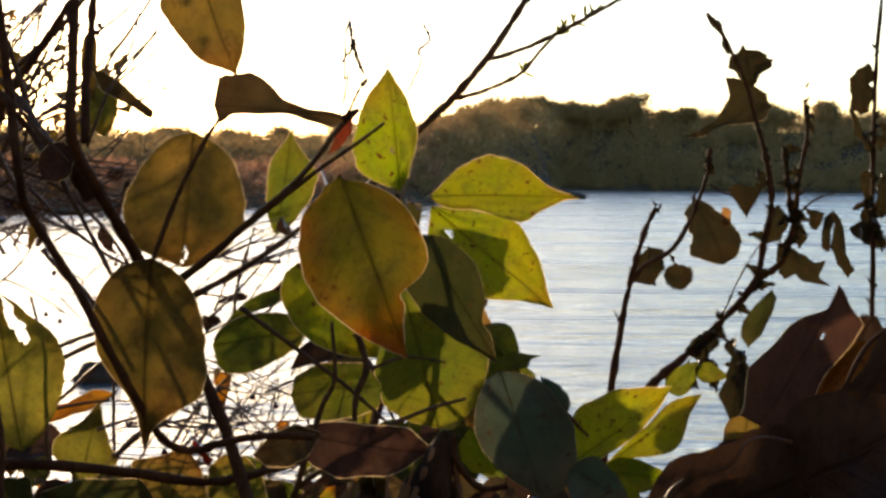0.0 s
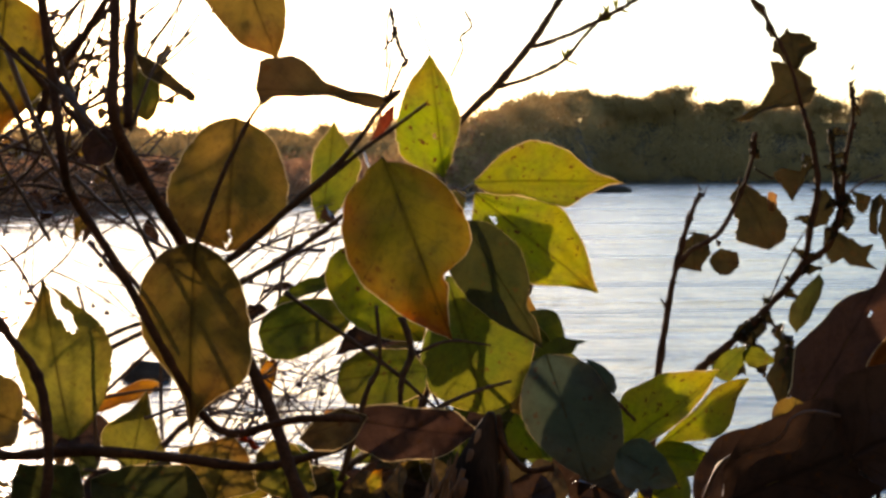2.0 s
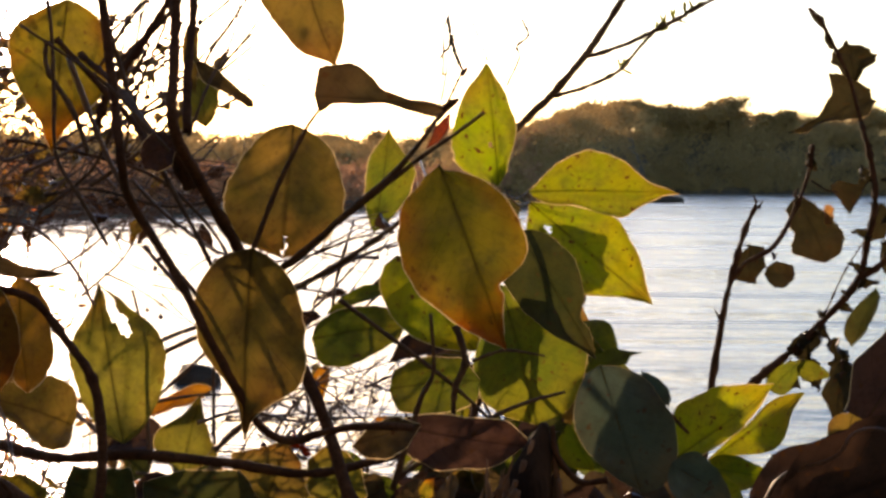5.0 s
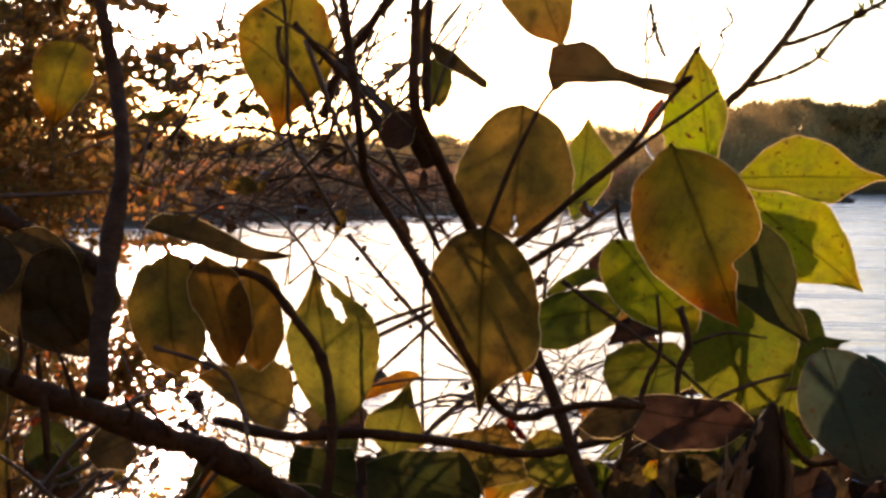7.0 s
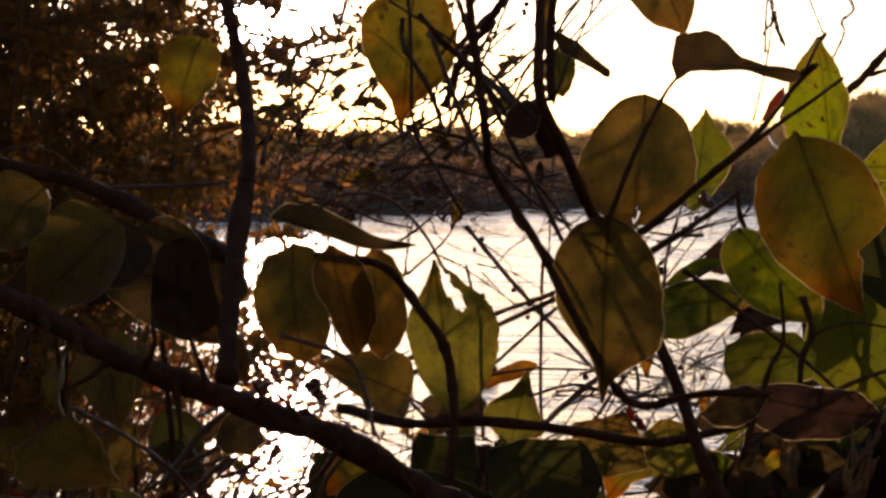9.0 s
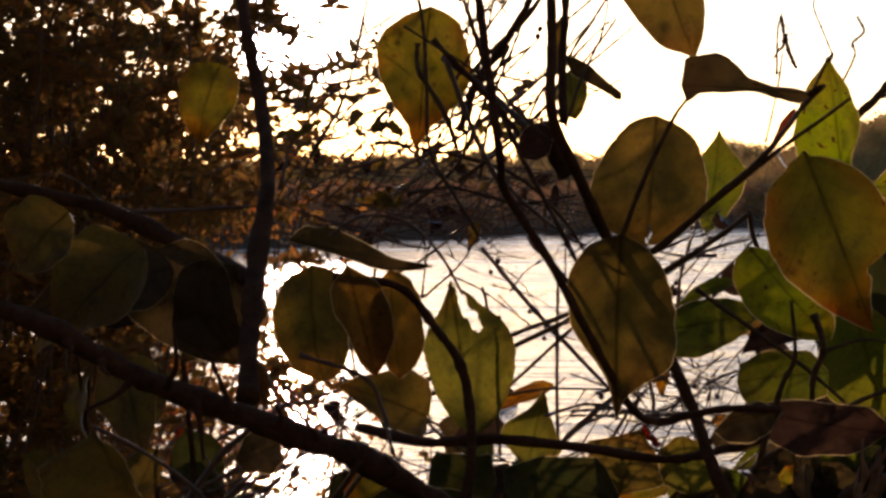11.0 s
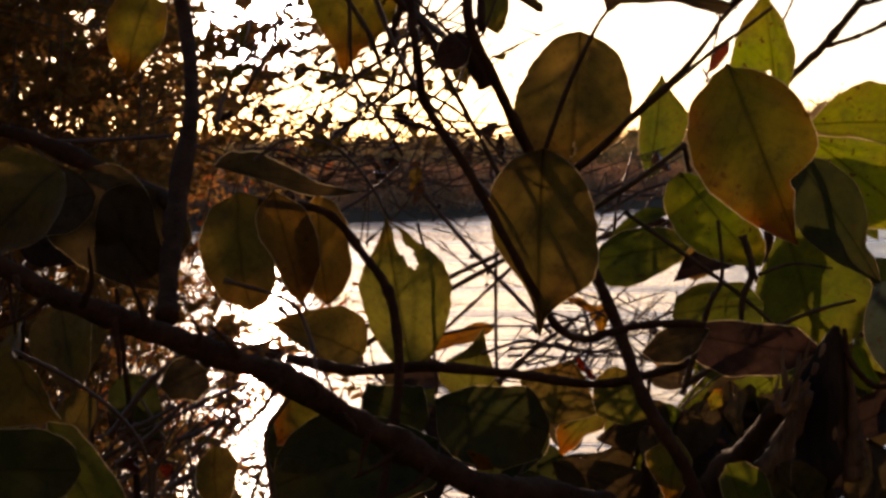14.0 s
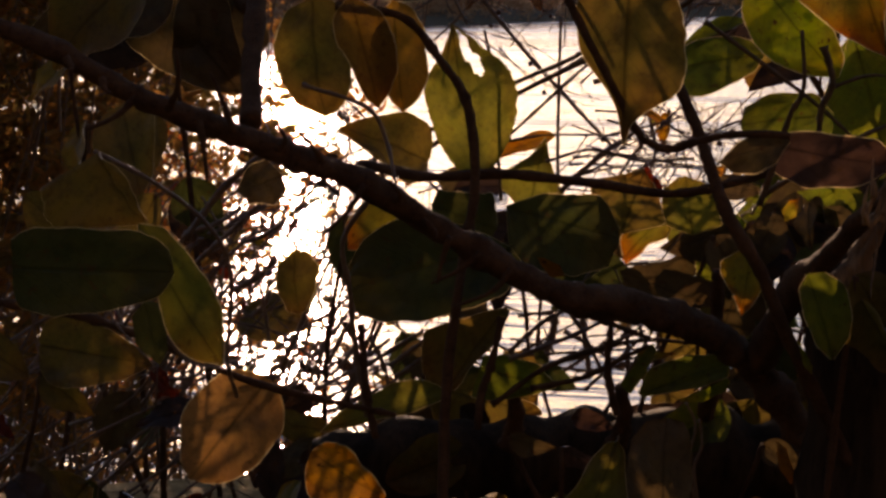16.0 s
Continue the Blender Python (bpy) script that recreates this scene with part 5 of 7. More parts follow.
leaf(dry, (0.460, 1.772, 3.201), (0.452, 1.771, 3.171), ((0.00, 0.00, 0.02, 0.04, 0.07, 0.11, 0.15, 0.20, 0.24, 0.24, 0.24, 0.24, 0.24, 0.25, 0.25, 0.20, 0.13, 0.06, 0.02, 0.00, 0.00), (0.00, 0.02, 0.08, 0.18, 0.28, 0.28, 0.29, 0.29, 0.30, 0.31, 0.31, 0.27, 0.23, 0.19, 0.15, 0.12, 0.09, 0.07, 0.06, 0.05, 0.04)), CRISP, roll=25, fold=0.22, bow=0.05, wave=0.05, crumple=0.05, ragged=0.16, label="shrivelled dark brown leaf")
leaf(dry, (0.470, 1.772, 3.196), (0.473, 1.770, 3.153), ((0.00, 0.01, 0.06, 0.13, 0.21, 0.21, 0.22, 0.22, 0.23, 0.23, 0.24, 0.24, 0.21, 0.17, 0.14, 0.11, 0.08, 0.06, 0.04, 0.03, 0.03), (0.00, 0.01, 0.02, 0.05, 0.08, 0.13, 0.18, 0.23, 0.24, 0.24, 0.25, 0.26, 0.26, 0.27, 0.27, 0.26, 0.20, 0.15, 0.12, 0.09, 0.09)), CRISP, roll=-20, fold=0.22, bow=0.05, wave=0.05, crumple=0.05, ragged=0.16, label="shrivelled dark brown leaf")
leaf(dry, (0.363, 1.812, 3.069), (0.337, 1.808, 3.005), ((0.00, 0.01, 0.06, 0.13, 0.14, 0.16, 0.16, 0.15, 0.14, 0.13, 0.09, 0.05, 0.02, 0.01, 0.00), (0.00, 0.01, 0.02, 0.05, 0.08, 0.12, 0.16, 0.19, 0.23, 0.23, 0.21, 0.17, 0.08, 0.02, 0.00)), SHADE_TONED, roll=15, fold=0.3, wave=0.08, label="small green leaf still alive")

# small curled leaves and scales along the dry stems
scraps = random.Random(52)
for line, count in (
    (((0.340, 1.796, 3.077), (0.371, 1.797, 3.102), (0.383, 1.799, 3.145), (0.387, 1.802, 3.188), (0.396, 1.804, 3.237)), 12),
    (((0.380, 1.799, 3.142), (0.376, 1.801, 3.182), (0.370, 1.803, 3.226)), 6),
    (((0.450, 1.743, 3.022), (0.455, 1.746, 3.070), (0.455, 1.752, 3.201), (0.456, 1.755, 3.261)), 16),
    (((0.302, 1.794, 3.032), (0.340, 1.796, 3.077), (0.350, 1.798, 3.121), (0.358, 1.800, 3.164)), 8),
    (((0.267, 1.792, 2.998), (0.302, 1.794, 3.032)), 4),
):
    along = spline(line, 8)
    for k in range(count):
        q = scraps.choice(along)
        way = Vector((scraps.choice((-1, 1)) * scraps.uniform(0.3, 1.0), scraps.gauss(0, 0.3), scraps.gauss(-0.2, 0.6))).normalized()
        size = scraps.uniform(0.009, 0.024)
        leaf(dry, q, q + way * size, size * scraps.uniform(0.45, 0.8), CRISP, "ovate", roll=scraps.uniform(-50, 50), fold=0.5, bow=0.1, wave=0.1, crumple=0.25, ragged=0.3,
             seed=900 + 31 * count + k, ribs=False)

# ---- dark reddish leaves low beside the withered shrub ----
russet = thing("russet_bush", "low bush with large dark reddish brown leaves", "bush")
leaf(russet, (0.186, 0.954, 3.051), (0.230, 0.958, 3.134), ((0.15, 0.15, 0.16, 0.17, 0.19, 0.22, 0.25, 0.28, 0.27, 0.24, 0.21, 0.19, 0.16, 0.11, 0.04, 0.00, 0.00, 0.00, 0.00, 0.00, 0.00), (0.00, 0.01, 0.04, 0.08, 0.14, 0.21, 0.19, 0.17, 0.17, 0.16, 0.17, 0.20, 0.22, 0.23, 0.23, 0.23, 0.13, 0.08, 0.05, 0.01, 0.00)), MAROON, roll=10, fold=0.15, holes=((0.66, 0.2, 0.018),), label="large dull red brown leaf", margin=0.0004)
leaf(russet, (0.261, 0.997, 3.112), (0.219, 0.994, 3.050), 0.041, RUST, "ovate", roll=-30, fold=0.3, wave=0.06, crumple=0.05, ragged=0.05, margin=0.0)
leaf(russet, (0.261, 0.976, 3.100), (0.221, 0.974, 3.062), 0.0205, ORANGE, "lance", roll=30, fold=0.5, label="narrow leaf with an orange sunlit edge", crumple=0.05, ragged=0.05, margin=0.0)
leaf(russet, (0.099, 0.742, 3.029), (0.185, 0.745, 3.081), 0.0538, RUST, "ovate", roll=-15, fold=0.15, label="large dark brown leaf", crumple=0.05, ragged=0.05, margin=0.0)
leaf(russet, (0.104, 0.713, 3.045), (0.194, 0.715, 3.088), 0.064, RUST, "ovate", roll=15, fold=0.2, crumple=0.05, ragged=0.05, margin=0.0)
leaf(russet, (0.153, 0.694, 3.066), (0.208, 0.696, 3.098), 0.0622, RUST, "ovate", roll=-12, fold=0.2, crumple=0.05, ragged=0.05, margin=0.0)
leaf(russet, (0.222, 0.894, 3.065), (0.258, 0.898, 3.139), 0.0369, RUST, "ovate", roll=35, fold=0.3, crumple=0.05, ragged=0.05, margin=0.0)
# pale strand that stands in for the lit edge of the dark leaf
stem(russet, [(0.087, 0.731, 3.010), (0.099, 0.714, 3.057), (0.110, 0.704, 3.068), (0.119, 0.699, 3.072), (0.125, 0.695, 3.077), (0.129, 0.695, 3.084), (0.137, 0.695, 3.087), (0.149, 0.695, 3.085)], 0.0018, 0.0012, TWIG, "twig", 0.4)
stem(russet, [(0.20, 0.98, 2.62), (0.218, 0.941, 3.006), (0.227, 0.944, 3.058), (0.243, 0.946, 3.097), (0.266, 0.947, 3.116)], 0.0039, 0.0026, BARK)

# ---- broken stalk ----
stump = thing("broken_stalk", "splintered dead stalk with light fibres", "stalk")
shard = random.Random(8)
stem(stump, [(-0.02, 0.955, 2.58), (-0.023, 0.945, 2.931), (-0.017, 0.937, 2.975), (-0.008, 0.935, 3.008), (-0.001, 0.937, 3.032), (0.003, 0.937, 3.050)], 0.0747, 0.0040, DEADWOOD, "stalk", 0.25, 14, 10)
for k in range(15):
    a = Vector((-0.055, 0.913, 2.937)).lerp(Vector((0.016, 0.947, 2.932)), k / 14 + shard.uniform(-0.02, 0.02))
    b = Vector((-0.020, 0.911, 3.040)).lerp(Vector((0.010, 0.940, 3.048)), k / 14) + Vector((shard.gauss(0, 0.002), shard.uniform(-0.012, 0.004), shard.uniform(-0.034, 0.002)))
    stem(stump, [a.lerp(b, 0.35), a.lerp(b, 0.65) + Vector((shard.gauss(0, 0.002), 0, 0)), b], 0.013, shard.uniform(0.0008, 0.004), SPLIT_WOOD, "shard", 0.5, 6, 8)
for k in range(14):
    a = Vector((-0.028, 0.794, 3.021)).lerp(Vector((-0.021, 0.786, 3.034)), k / 13)
    a += Vector((shard.gauss(0, 0.003), shard.uniform(-0.004, 0.004), shard.gauss(0, 0.004)))
    up = Vector((shard.gauss(0.003, 0.003), shard.gauss(-0.002, 0.002), shard.uniform(0.006, 0.022)))
    stem(stump, [a, a + up * 0.5 + Vector((shard.gauss(0, 0.001), 0, 0)), a + up], shard.uniform(0.0015, 0.0045), 0.0004, SPLIT_WOOD, "splinter", 0.4, 5, 4)
stem(stump, [(0.039, 0.942, 3.017), (0.023, 0.942, 3.016), (0.010, 0.933, 3.032), (0.007, 0.934, 3.049)], 0.0039, 0.0032, BARK, "stem")

# ---- leaves and stems nearer the sun ----
sunny = thing("sunlit_bush", "bush with olive and amber leaves against the low sun", "bush")
leaf(sunny, (-0.330, 0.943, 3.131), (-0.313, 0.943, 3.062), ((0.00, 0.01, 0.05, 0.12, 0.21, 0.25, 0.27, 0.28, 0.26, 0.24, 0.17, 0.12, 0.05, 0.01, 0.00), (0.00, 0.02, 0.06, 0.14, 0.19, 0.20, 0.20, 0.16, 0.13, 0.12, 0.10, 0.08, 0.05, 0.01, 0.00)), OCHRE, roll=-8, fold=0.15, label="dull brown green leaf", margin=0.0006)
leaf(sunny, (-0.310, 0.968, 3.127), (-0.302, 0.966, 3.059), ((0.00, 0.03, 0.13, 0.21, 0.25, 0.30, 0.31, 0.32, 0.31, 0.29, 0.23, 0.17, 0.09, 0.02, 0.00), (0.00, 0.01, 0.05, 0.10, 0.18, 0.22, 0.21, 0.19, 0.17, 0.14, 0.11, 0.09, 0.04, 0.01, 0.00)), OCHRE, roll=8, fold=0.15, label="brown leaf with a ragged lit edge", margin=0.0006)
leaf(sunny, (-0.364, 0.976, 3.130), (-0.360, 0.973, 3.054), ((0.00, 0.05, 0.18, 0.23, 0.30, 0.32, 0.34, 0.35, 0.33, 0.31, 0.25, 0.20, 0.14, 0.03, 0.00), (0.00, 0.03, 0.10, 0.22, 0.26, 0.30, 0.34, 0.34, 0.34, 0.32, 0.27, 0.22, 0.10, 0.03, 0.00)), OLIVE, roll=5, fold=0.12, label="broad olive leaf against the sun", margin=0.0006)
leaf(sunny, (-0.372, 0.954, 3.146), (-0.284, 0.973, 3.128), ((0.00, 0.02, 0.08, 0.13, 0.14, 0.16, 0.13, 0.10, 0.06, 0.02, 0.01, 0.01, 0.00, 0.00, 0.00), (0.00, 0.00, 0.00, 0.00, 0.01, 0.02, 0.03, 0.05, 0.07, 0.07, 0.06, 0.04, 0.02, 0.00, 0.00)), BROWN, roll=10, fold=0.25, bow=0.05, label="narrow leaf with a glowing rim", margin=0.0007)
leaf(sunny, (-0.313, 1.228, 2.984), (-0.333, 1.234, 3.105), ((0.00, 0.02, 0.07, 0.12, 0.16, 0.19, 0.21, 0.23, 0.23, 0.18, 0.10, 0.05, 0.02, 0.01, 0.00), (0.00, 0.03, 0.11, 0.17, 0.23, 0.29, 0.33, 0.35, 0.34, 0.29, 0.19, 0.12, 0.05, 0.01, 0.00)), MOSS, roll=4, fold=0.12, holes=((0.70, 0.42, 0.05), (0.77, 0.42, 0.075), (0.85, 0.38, 0.06), (0.92, 0.55, 0.06)), label="olive green leaf torn near its orange end", margin=0.0)
leaf(sunny, (-0.295, 1.021, 3.297), (-0.303, 1.014, 3.200), ((0.00, 0.04, 0.13, 0.21, 0.25, 0.29, 0.32, 0.32, 0.28, 0.19, 0.09, 0.04, 0.01, 0.00, 0.00), (0.00, 0.02, 0.09, 0.18, 0.26, 0.30, 0.31, 0.29, 0.23, 0.16, 0.08, 0.05, 0.02, 0.01, 0.00)), AMBER, roll=-6, fold=0.12, bow=0.05, label="amber leaf that hangs by its tip", margin=0.0006)
leaf(sunny, (-0.427, 0.855, 3.145), (-0.477, 0.840, 3.091), 0.0649, OLIVE, "ovate", roll=15, fold=0.2)
leaf(sunny, (-0.446, 0.800, 3.167), (-0.473, 0.792, 3.136), 0.0461, OLIVE, "round", roll=10, fold=0.2)
leaf(sunny, (-0.474, 1.107, 3.270), (-0.492, 1.100, 3.212), 0.0533, AMBER, "ovate", roll=10, fold=0.2)
leaf(sunny, (-0.391, 0.914, 3.131), (-0.423, 0.903, 3.073), 0.0581, BROWN, "ovate", roll=-20, fold=0.2)
leaf(sunny, (-0.351, 1.225, 2.998), (-0.402, 1.163, 3.030), 0.0555, OLIVE, "ovate", roll=30, fold=0.2)
leaf(sunny, (-0.296, 1.341, 3.001), (-0.329, 1.333, 2.989), 0.0144, ORANGE, "lance", roll=20, fold=0.3)
stem(sunny, [(-0.447, 1.073, 3.338), (-0.424, 1.025, 3.284), (-0.408, 1.006, 3.237), (-0.383, 0.948, 3.183), (-0.373, 0.898, 3.135), (-0.360, 0.848, 3.092), (-0.349, 0.814, 3.064)], 0.0075, 0.0129, BARK, knobs=0.3, sides=10, steps=10)
stem(sunny, [(-0.309, 1.240, 3.100), (-0.300, 1.240, 3.060), (-0.299, 1.239, 3.024), (-0.295, 1.237, 2.967)], 0.0022, 0.0031, TWIG, "twig")
stem(sunny, [(-0.405, 1.422, 3.078), (-0.398, 1.426, 3.124), (-0.391, 1.428, 3.134)], 0.0015, 0.0015, TWIG, "twig")
stem(sunny, [(-0.428, 1.315, 3.094), (-0.379, 1.327, 3.118), (-0.340, 1.338, 3.151)], 0.0024, 0.0019, TWIG, "twig")
# thin twigs over the water between the leaves
stem(sunny, [(-0.246, 0.851, 3.250), (-0.231, 0.853, 3.210), (-0.219, 0.854, 3.185), (-0.197, 0.857, 3.148), (-0.179, 0.860, 3.124), (-0.164, 0.863, 3.096)], 0.0028, 0.0025, TWIG, "twig")
stem(sunny, [(-0.252, 0.850, 3.259), (-0.231, 0.854, 3.236), (-0.213, 0.857, 3.216), (-0.200, 0.839, 3.201)], 0.0031, 0.0031, BARK)
stem(sunny, [(-0.298, 0.939, 3.189), (-0.265, 0.947, 3.206), (-0.232, 0.956, 3.227), (-0.212, 0.962, 3.244), (-0.184, 0.970, 3.276)], 0.0024, 0.0014, TWIG, "twig")
stem(sunny, [(-0.238, 0.952, 3.186), (-0.218, 0.956, 3.165), (-0.195, 0.961, 3.147), (-0.185, 0.963, 3.142)], 0.0024, 0.0017, TWIG, "twig")
stem(sunny, [(-0.372, 1.535, 3.120), (-0.328, 1.542, 3.066), (-0.291, 1.549, 3.025), (-0.248, 1.557, 2.978)], 0.0044, 0.0038, TWIG, "twig")
stem(sunny, [(-0.315, 1.337, 3.003), (-0.269, 1.350, 3.046), (-0.232, 1.360, 3.080)], 0.0033, 0.0029, TWIG, "twig")
stem(sunny, [(-0.267, 1.353, 3.108), (-0.268, 1.350, 3.051), (-0.268, 1.347, 2.984), (-0.266, 1.346, 2.955)], 0.0029, 0.0029, TWIG, "twig")
stem(sunny, [(-0.261, 1.246, 2.998), (-0.226, 1.255, 3.007), (-0.187, 1.263, 2.998), (-0.148, 1.273, 3.000)], 0.0027, 0.0022, TWIG, "twig")
stem(sunny, [(-0.258, 1.297, 2.968), (-0.229, 1.305, 2.995), (-0.197, 1.313, 3.018)], 0.0053, 0.0036, TWIG, "twig")
stem(sunny, [(-0.195, 1.260, 2.971), (-0.178, 1.266, 3.002), (-0.183, 1.266, 3.033)], 0.0027, 0.0027, TWIG, "twig")
# the thick diagonal limb
stem(sunny, [(-0.512, 0.749, 3.128), (-0.449, 0.760, 3.111), (-0.398, 0.778, 3.080), (-0.352, 0.795, 3.060), (-0.313, 0.812, 3.043), (-0.292, 0.835, 3.030), (-0.252, 0.870, 2.997), (-0.222, 0.887, 2.976), (-0.192, 0.907, 2.958), (-0.162, 0.933, 2.949), (-0.131, 0.959, 2.936), (-0.102, 0.983, 2.916), (-0.078, 0.995, 2.890), (-0.056, 0.995, 2.859), (-0.038, 0.963, 2.830), (-0.02, 0.95, 2.62)], 0.0105, 0.0240, BARK, "limb", 0.32, 16, 16)
stem(sunny, [(-0.083, 0.986, 2.906), (-0.066, 0.946, 2.954), (-0.047, 0.903, 2.983), (-0.031, 0.865, 3.010), (-0.020, 0.844, 3.026)], 0.0215, 0.0085, BARK, "limb", 0.35, 14, 12)
stem(sunny, [(-0.340, 0.944, 3.124), (-0.300, 0.952, 3.117), (-0.276, 0.953, 3.090), (-0.260, 0.953, 3.064), (-0.254, 0.946, 3.016), (-0.260, 0.936, 2.966), (-0.267, 0.922, 2.891), (-0.266, 0.905, 2.790)], 0.0048, 0.0068, BARK)
# the deep shade under the limb is carried by the leaf colour
leaf(sunny, (-0.424, 0.683, 3.005), (-0.348, 0.701, 3.003), ((0.18, 0.18, 0.21, 0.24, 0.26, 0.26, 0.27, 0.27, 0.26, 0.26, 0.24, 0.21, 0.16, 0.10, 0.00), (0.13, 0.18, 0.24, 0.25, 0.26, 0.28, 0.26, 0.25, 0.24, 0.21, 0.18, 0.16, 0.10, 0.04, 0.00)), SHADE_TONED, roll=6, fold=0.12, label="green leaf darkened in colour for shade", margin=0.0003)
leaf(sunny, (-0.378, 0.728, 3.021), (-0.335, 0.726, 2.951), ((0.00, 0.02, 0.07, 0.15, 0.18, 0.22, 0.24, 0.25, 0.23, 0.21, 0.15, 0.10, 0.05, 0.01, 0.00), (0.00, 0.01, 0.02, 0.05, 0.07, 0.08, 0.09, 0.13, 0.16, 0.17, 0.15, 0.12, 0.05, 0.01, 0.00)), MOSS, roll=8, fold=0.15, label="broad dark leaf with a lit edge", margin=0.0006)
leaf(sunny, (-0.382, 0.741, 2.979), (-0.373, 0.738, 2.947), ((0.00, 0.05, 0.18, 0.22, 0.24, 0.26, 0.28, 0.26, 0.23, 0.21, 0.19, 0.11, 0.05, 0.01, 0.00), (0.00, 0.02, 0.06, 0.14, 0.22, 0.23, 0.24, 0.25, 0.26, 0.19, 0.12, 0.07, 0.03, 0.01, 0.00)), SHADE_TONED, roll=-8, fold=0.15)
leaf(sunny, (-0.372, 0.899, 2.901), (-0.418, 0.878, 2.840), 0.0564, TAN, "round", roll=-8, fold=0.15, label="pale tan leaf", margin=0.0006)
leaf(sunny, (-0.360, 0.944, 2.843), (-0.313, 0.950, 2.815), 0.0431, ORANGE, "ovate", roll=12, fold=0.25, label="orange leaf with brown blotches", margin=0.0006)


# ---- tangled brush on the bank, towards the sun ----
def brush(name, label, seed, count, box, tall, leaf_size, leaves_per, leaf_mat, lean=0.3, thick=0.003, low=5, reach=(0.12, 0.42), slant=0.0):
    """A thicket: many thin forked shoots rising from the bank, with small leaves along them."""
    rng = random.Random(seed)
    root = thing(name, label, "bush", "brush on the bank")
    twigs, small = ([], []), ([], [])
    (x0, x1), (y0, y1) = box
    for _ in range(count):
        y = rng.uniform(y0, y1)
        x = rng.uniform(x0, x1) * y / y1
        z = ground_at(x, y) - 0.05
        h = rng.uniform(*tall) - z
        over = slant * h * rng.uniform(0.3, 1.5)
        x -= over
        z = ground_at(x, y) - 0.05
        top = Vector((x + over + rng.gauss(0, lean) * h * 0.5, y + rng.gauss(0, lean) * h * 0.4, z + h))
        mid = Vector((x, y, z)).lerp(top, 0.55) + Vector((rng.gauss(0, 0.08), rng.gauss(0, 0.08), 0.05)) * h
        r = thick * rng.uniform(0.6, 1.4)
        tube([(x, y, z), mid, top], r, r * 0.35, 5, 5, 0.3, rng, twigs)
        line = spline([(x, y, z), mid, top], 8)
        for _ in range(rng.randint(5, 10)):
            a = line[rng.randint(low, 16)]
            way = Vector((rng.gauss(0, 1), rng.gauss(0, 0.8), rng.gauss(0.35, 0.6))).normalized()
            far = a + way * rng.uniform(*reach)
            bent = a.lerp(far, 0.5) + Vector((rng.gauss(0, 0.03), rng.gauss(0, 0.03), rng.gauss(0, 0.03)))
            tube([a, bent, far], r * 0.45, r * 0.18, 4, 4, 0.3, rng, twigs)
            for _ in range(leaves_per):
                q = a.lerp(far, rng.uniform(0.15, 1.0))
                turn = Euler((rng.uniform(0, 6.3), rng.uniform(0, 6.3), rng.uniform(0, 6.3))).to_matrix()
                s = leaf_size * rng.uniform(0.5, 1.25)
                first = len(small[0])
                for c in ((0, 0, 0), (0.22, 0.38, 0.1), (0.2, 0.85, 0.05), (0, 1.35, -0.12), (-0.2, 0.85, 0.05), (-0.22, 0.38, 0.1)):
                    small[0].append(q + turn @ (Vector(c) * s))
                small[1].append((first, first + 1, first + 2, first + 3))
                small[1].append((first, first + 3, first + 4, first + 5))
    tagged(part("brushwood", twigs, TWIG, root, "thin tangled twigs"), kind="stuff")
    tagged(part("foliage", small, leaf_mat, root, "small backlit autumn leaves", smooth=False), kind="stuff")
    return root


brush("thicket", "dense dark thicket of thin twigs with small leaves", 41, 200, ((-2.5, -1.34), (1.9, 3.2)), (3.2, 4.3), 0.024, 44, LITTLE, 0.2, 0.003, 4, slant=0.25)
brush("thicket", "deep shaded thicket behind the nearer twigs", 45, 170, ((-3.7, -1.95), (3.6, 5.0)), (3.4, 5.2), 0.027, 60, LITTLE, 0.2, 0.003, 4, slant=0.3)
brush("thicket", "tangled bare twigs with a few glowing leaves", 42, 50, ((-1.75, -1.42), (2.8, 4.0)), (2.7, 3.35), 0.02, 6, LITTLE_RED, 0.2, 0.003, 6, (0.06, 0.2), slant=0.2)
brush("bramble", "low bramble of arching twigs with red brown leaves", 43, 46, ((-2.4, -1.62), (2.8, 4.4)), (2.5, 3.12), 0.022, 5, LITTLE_RED, 0.3, slant=0.4)
brush("bramble", "low dark bramble with small leaves on the bank", 46, 30, ((-1.35, -0.80), (1.7, 2.3)), (2.35, 2.8), 0.02, 6, LITTLE, 0.5, 0.0026, 3, (0.06, 0.2), slant=0.5)


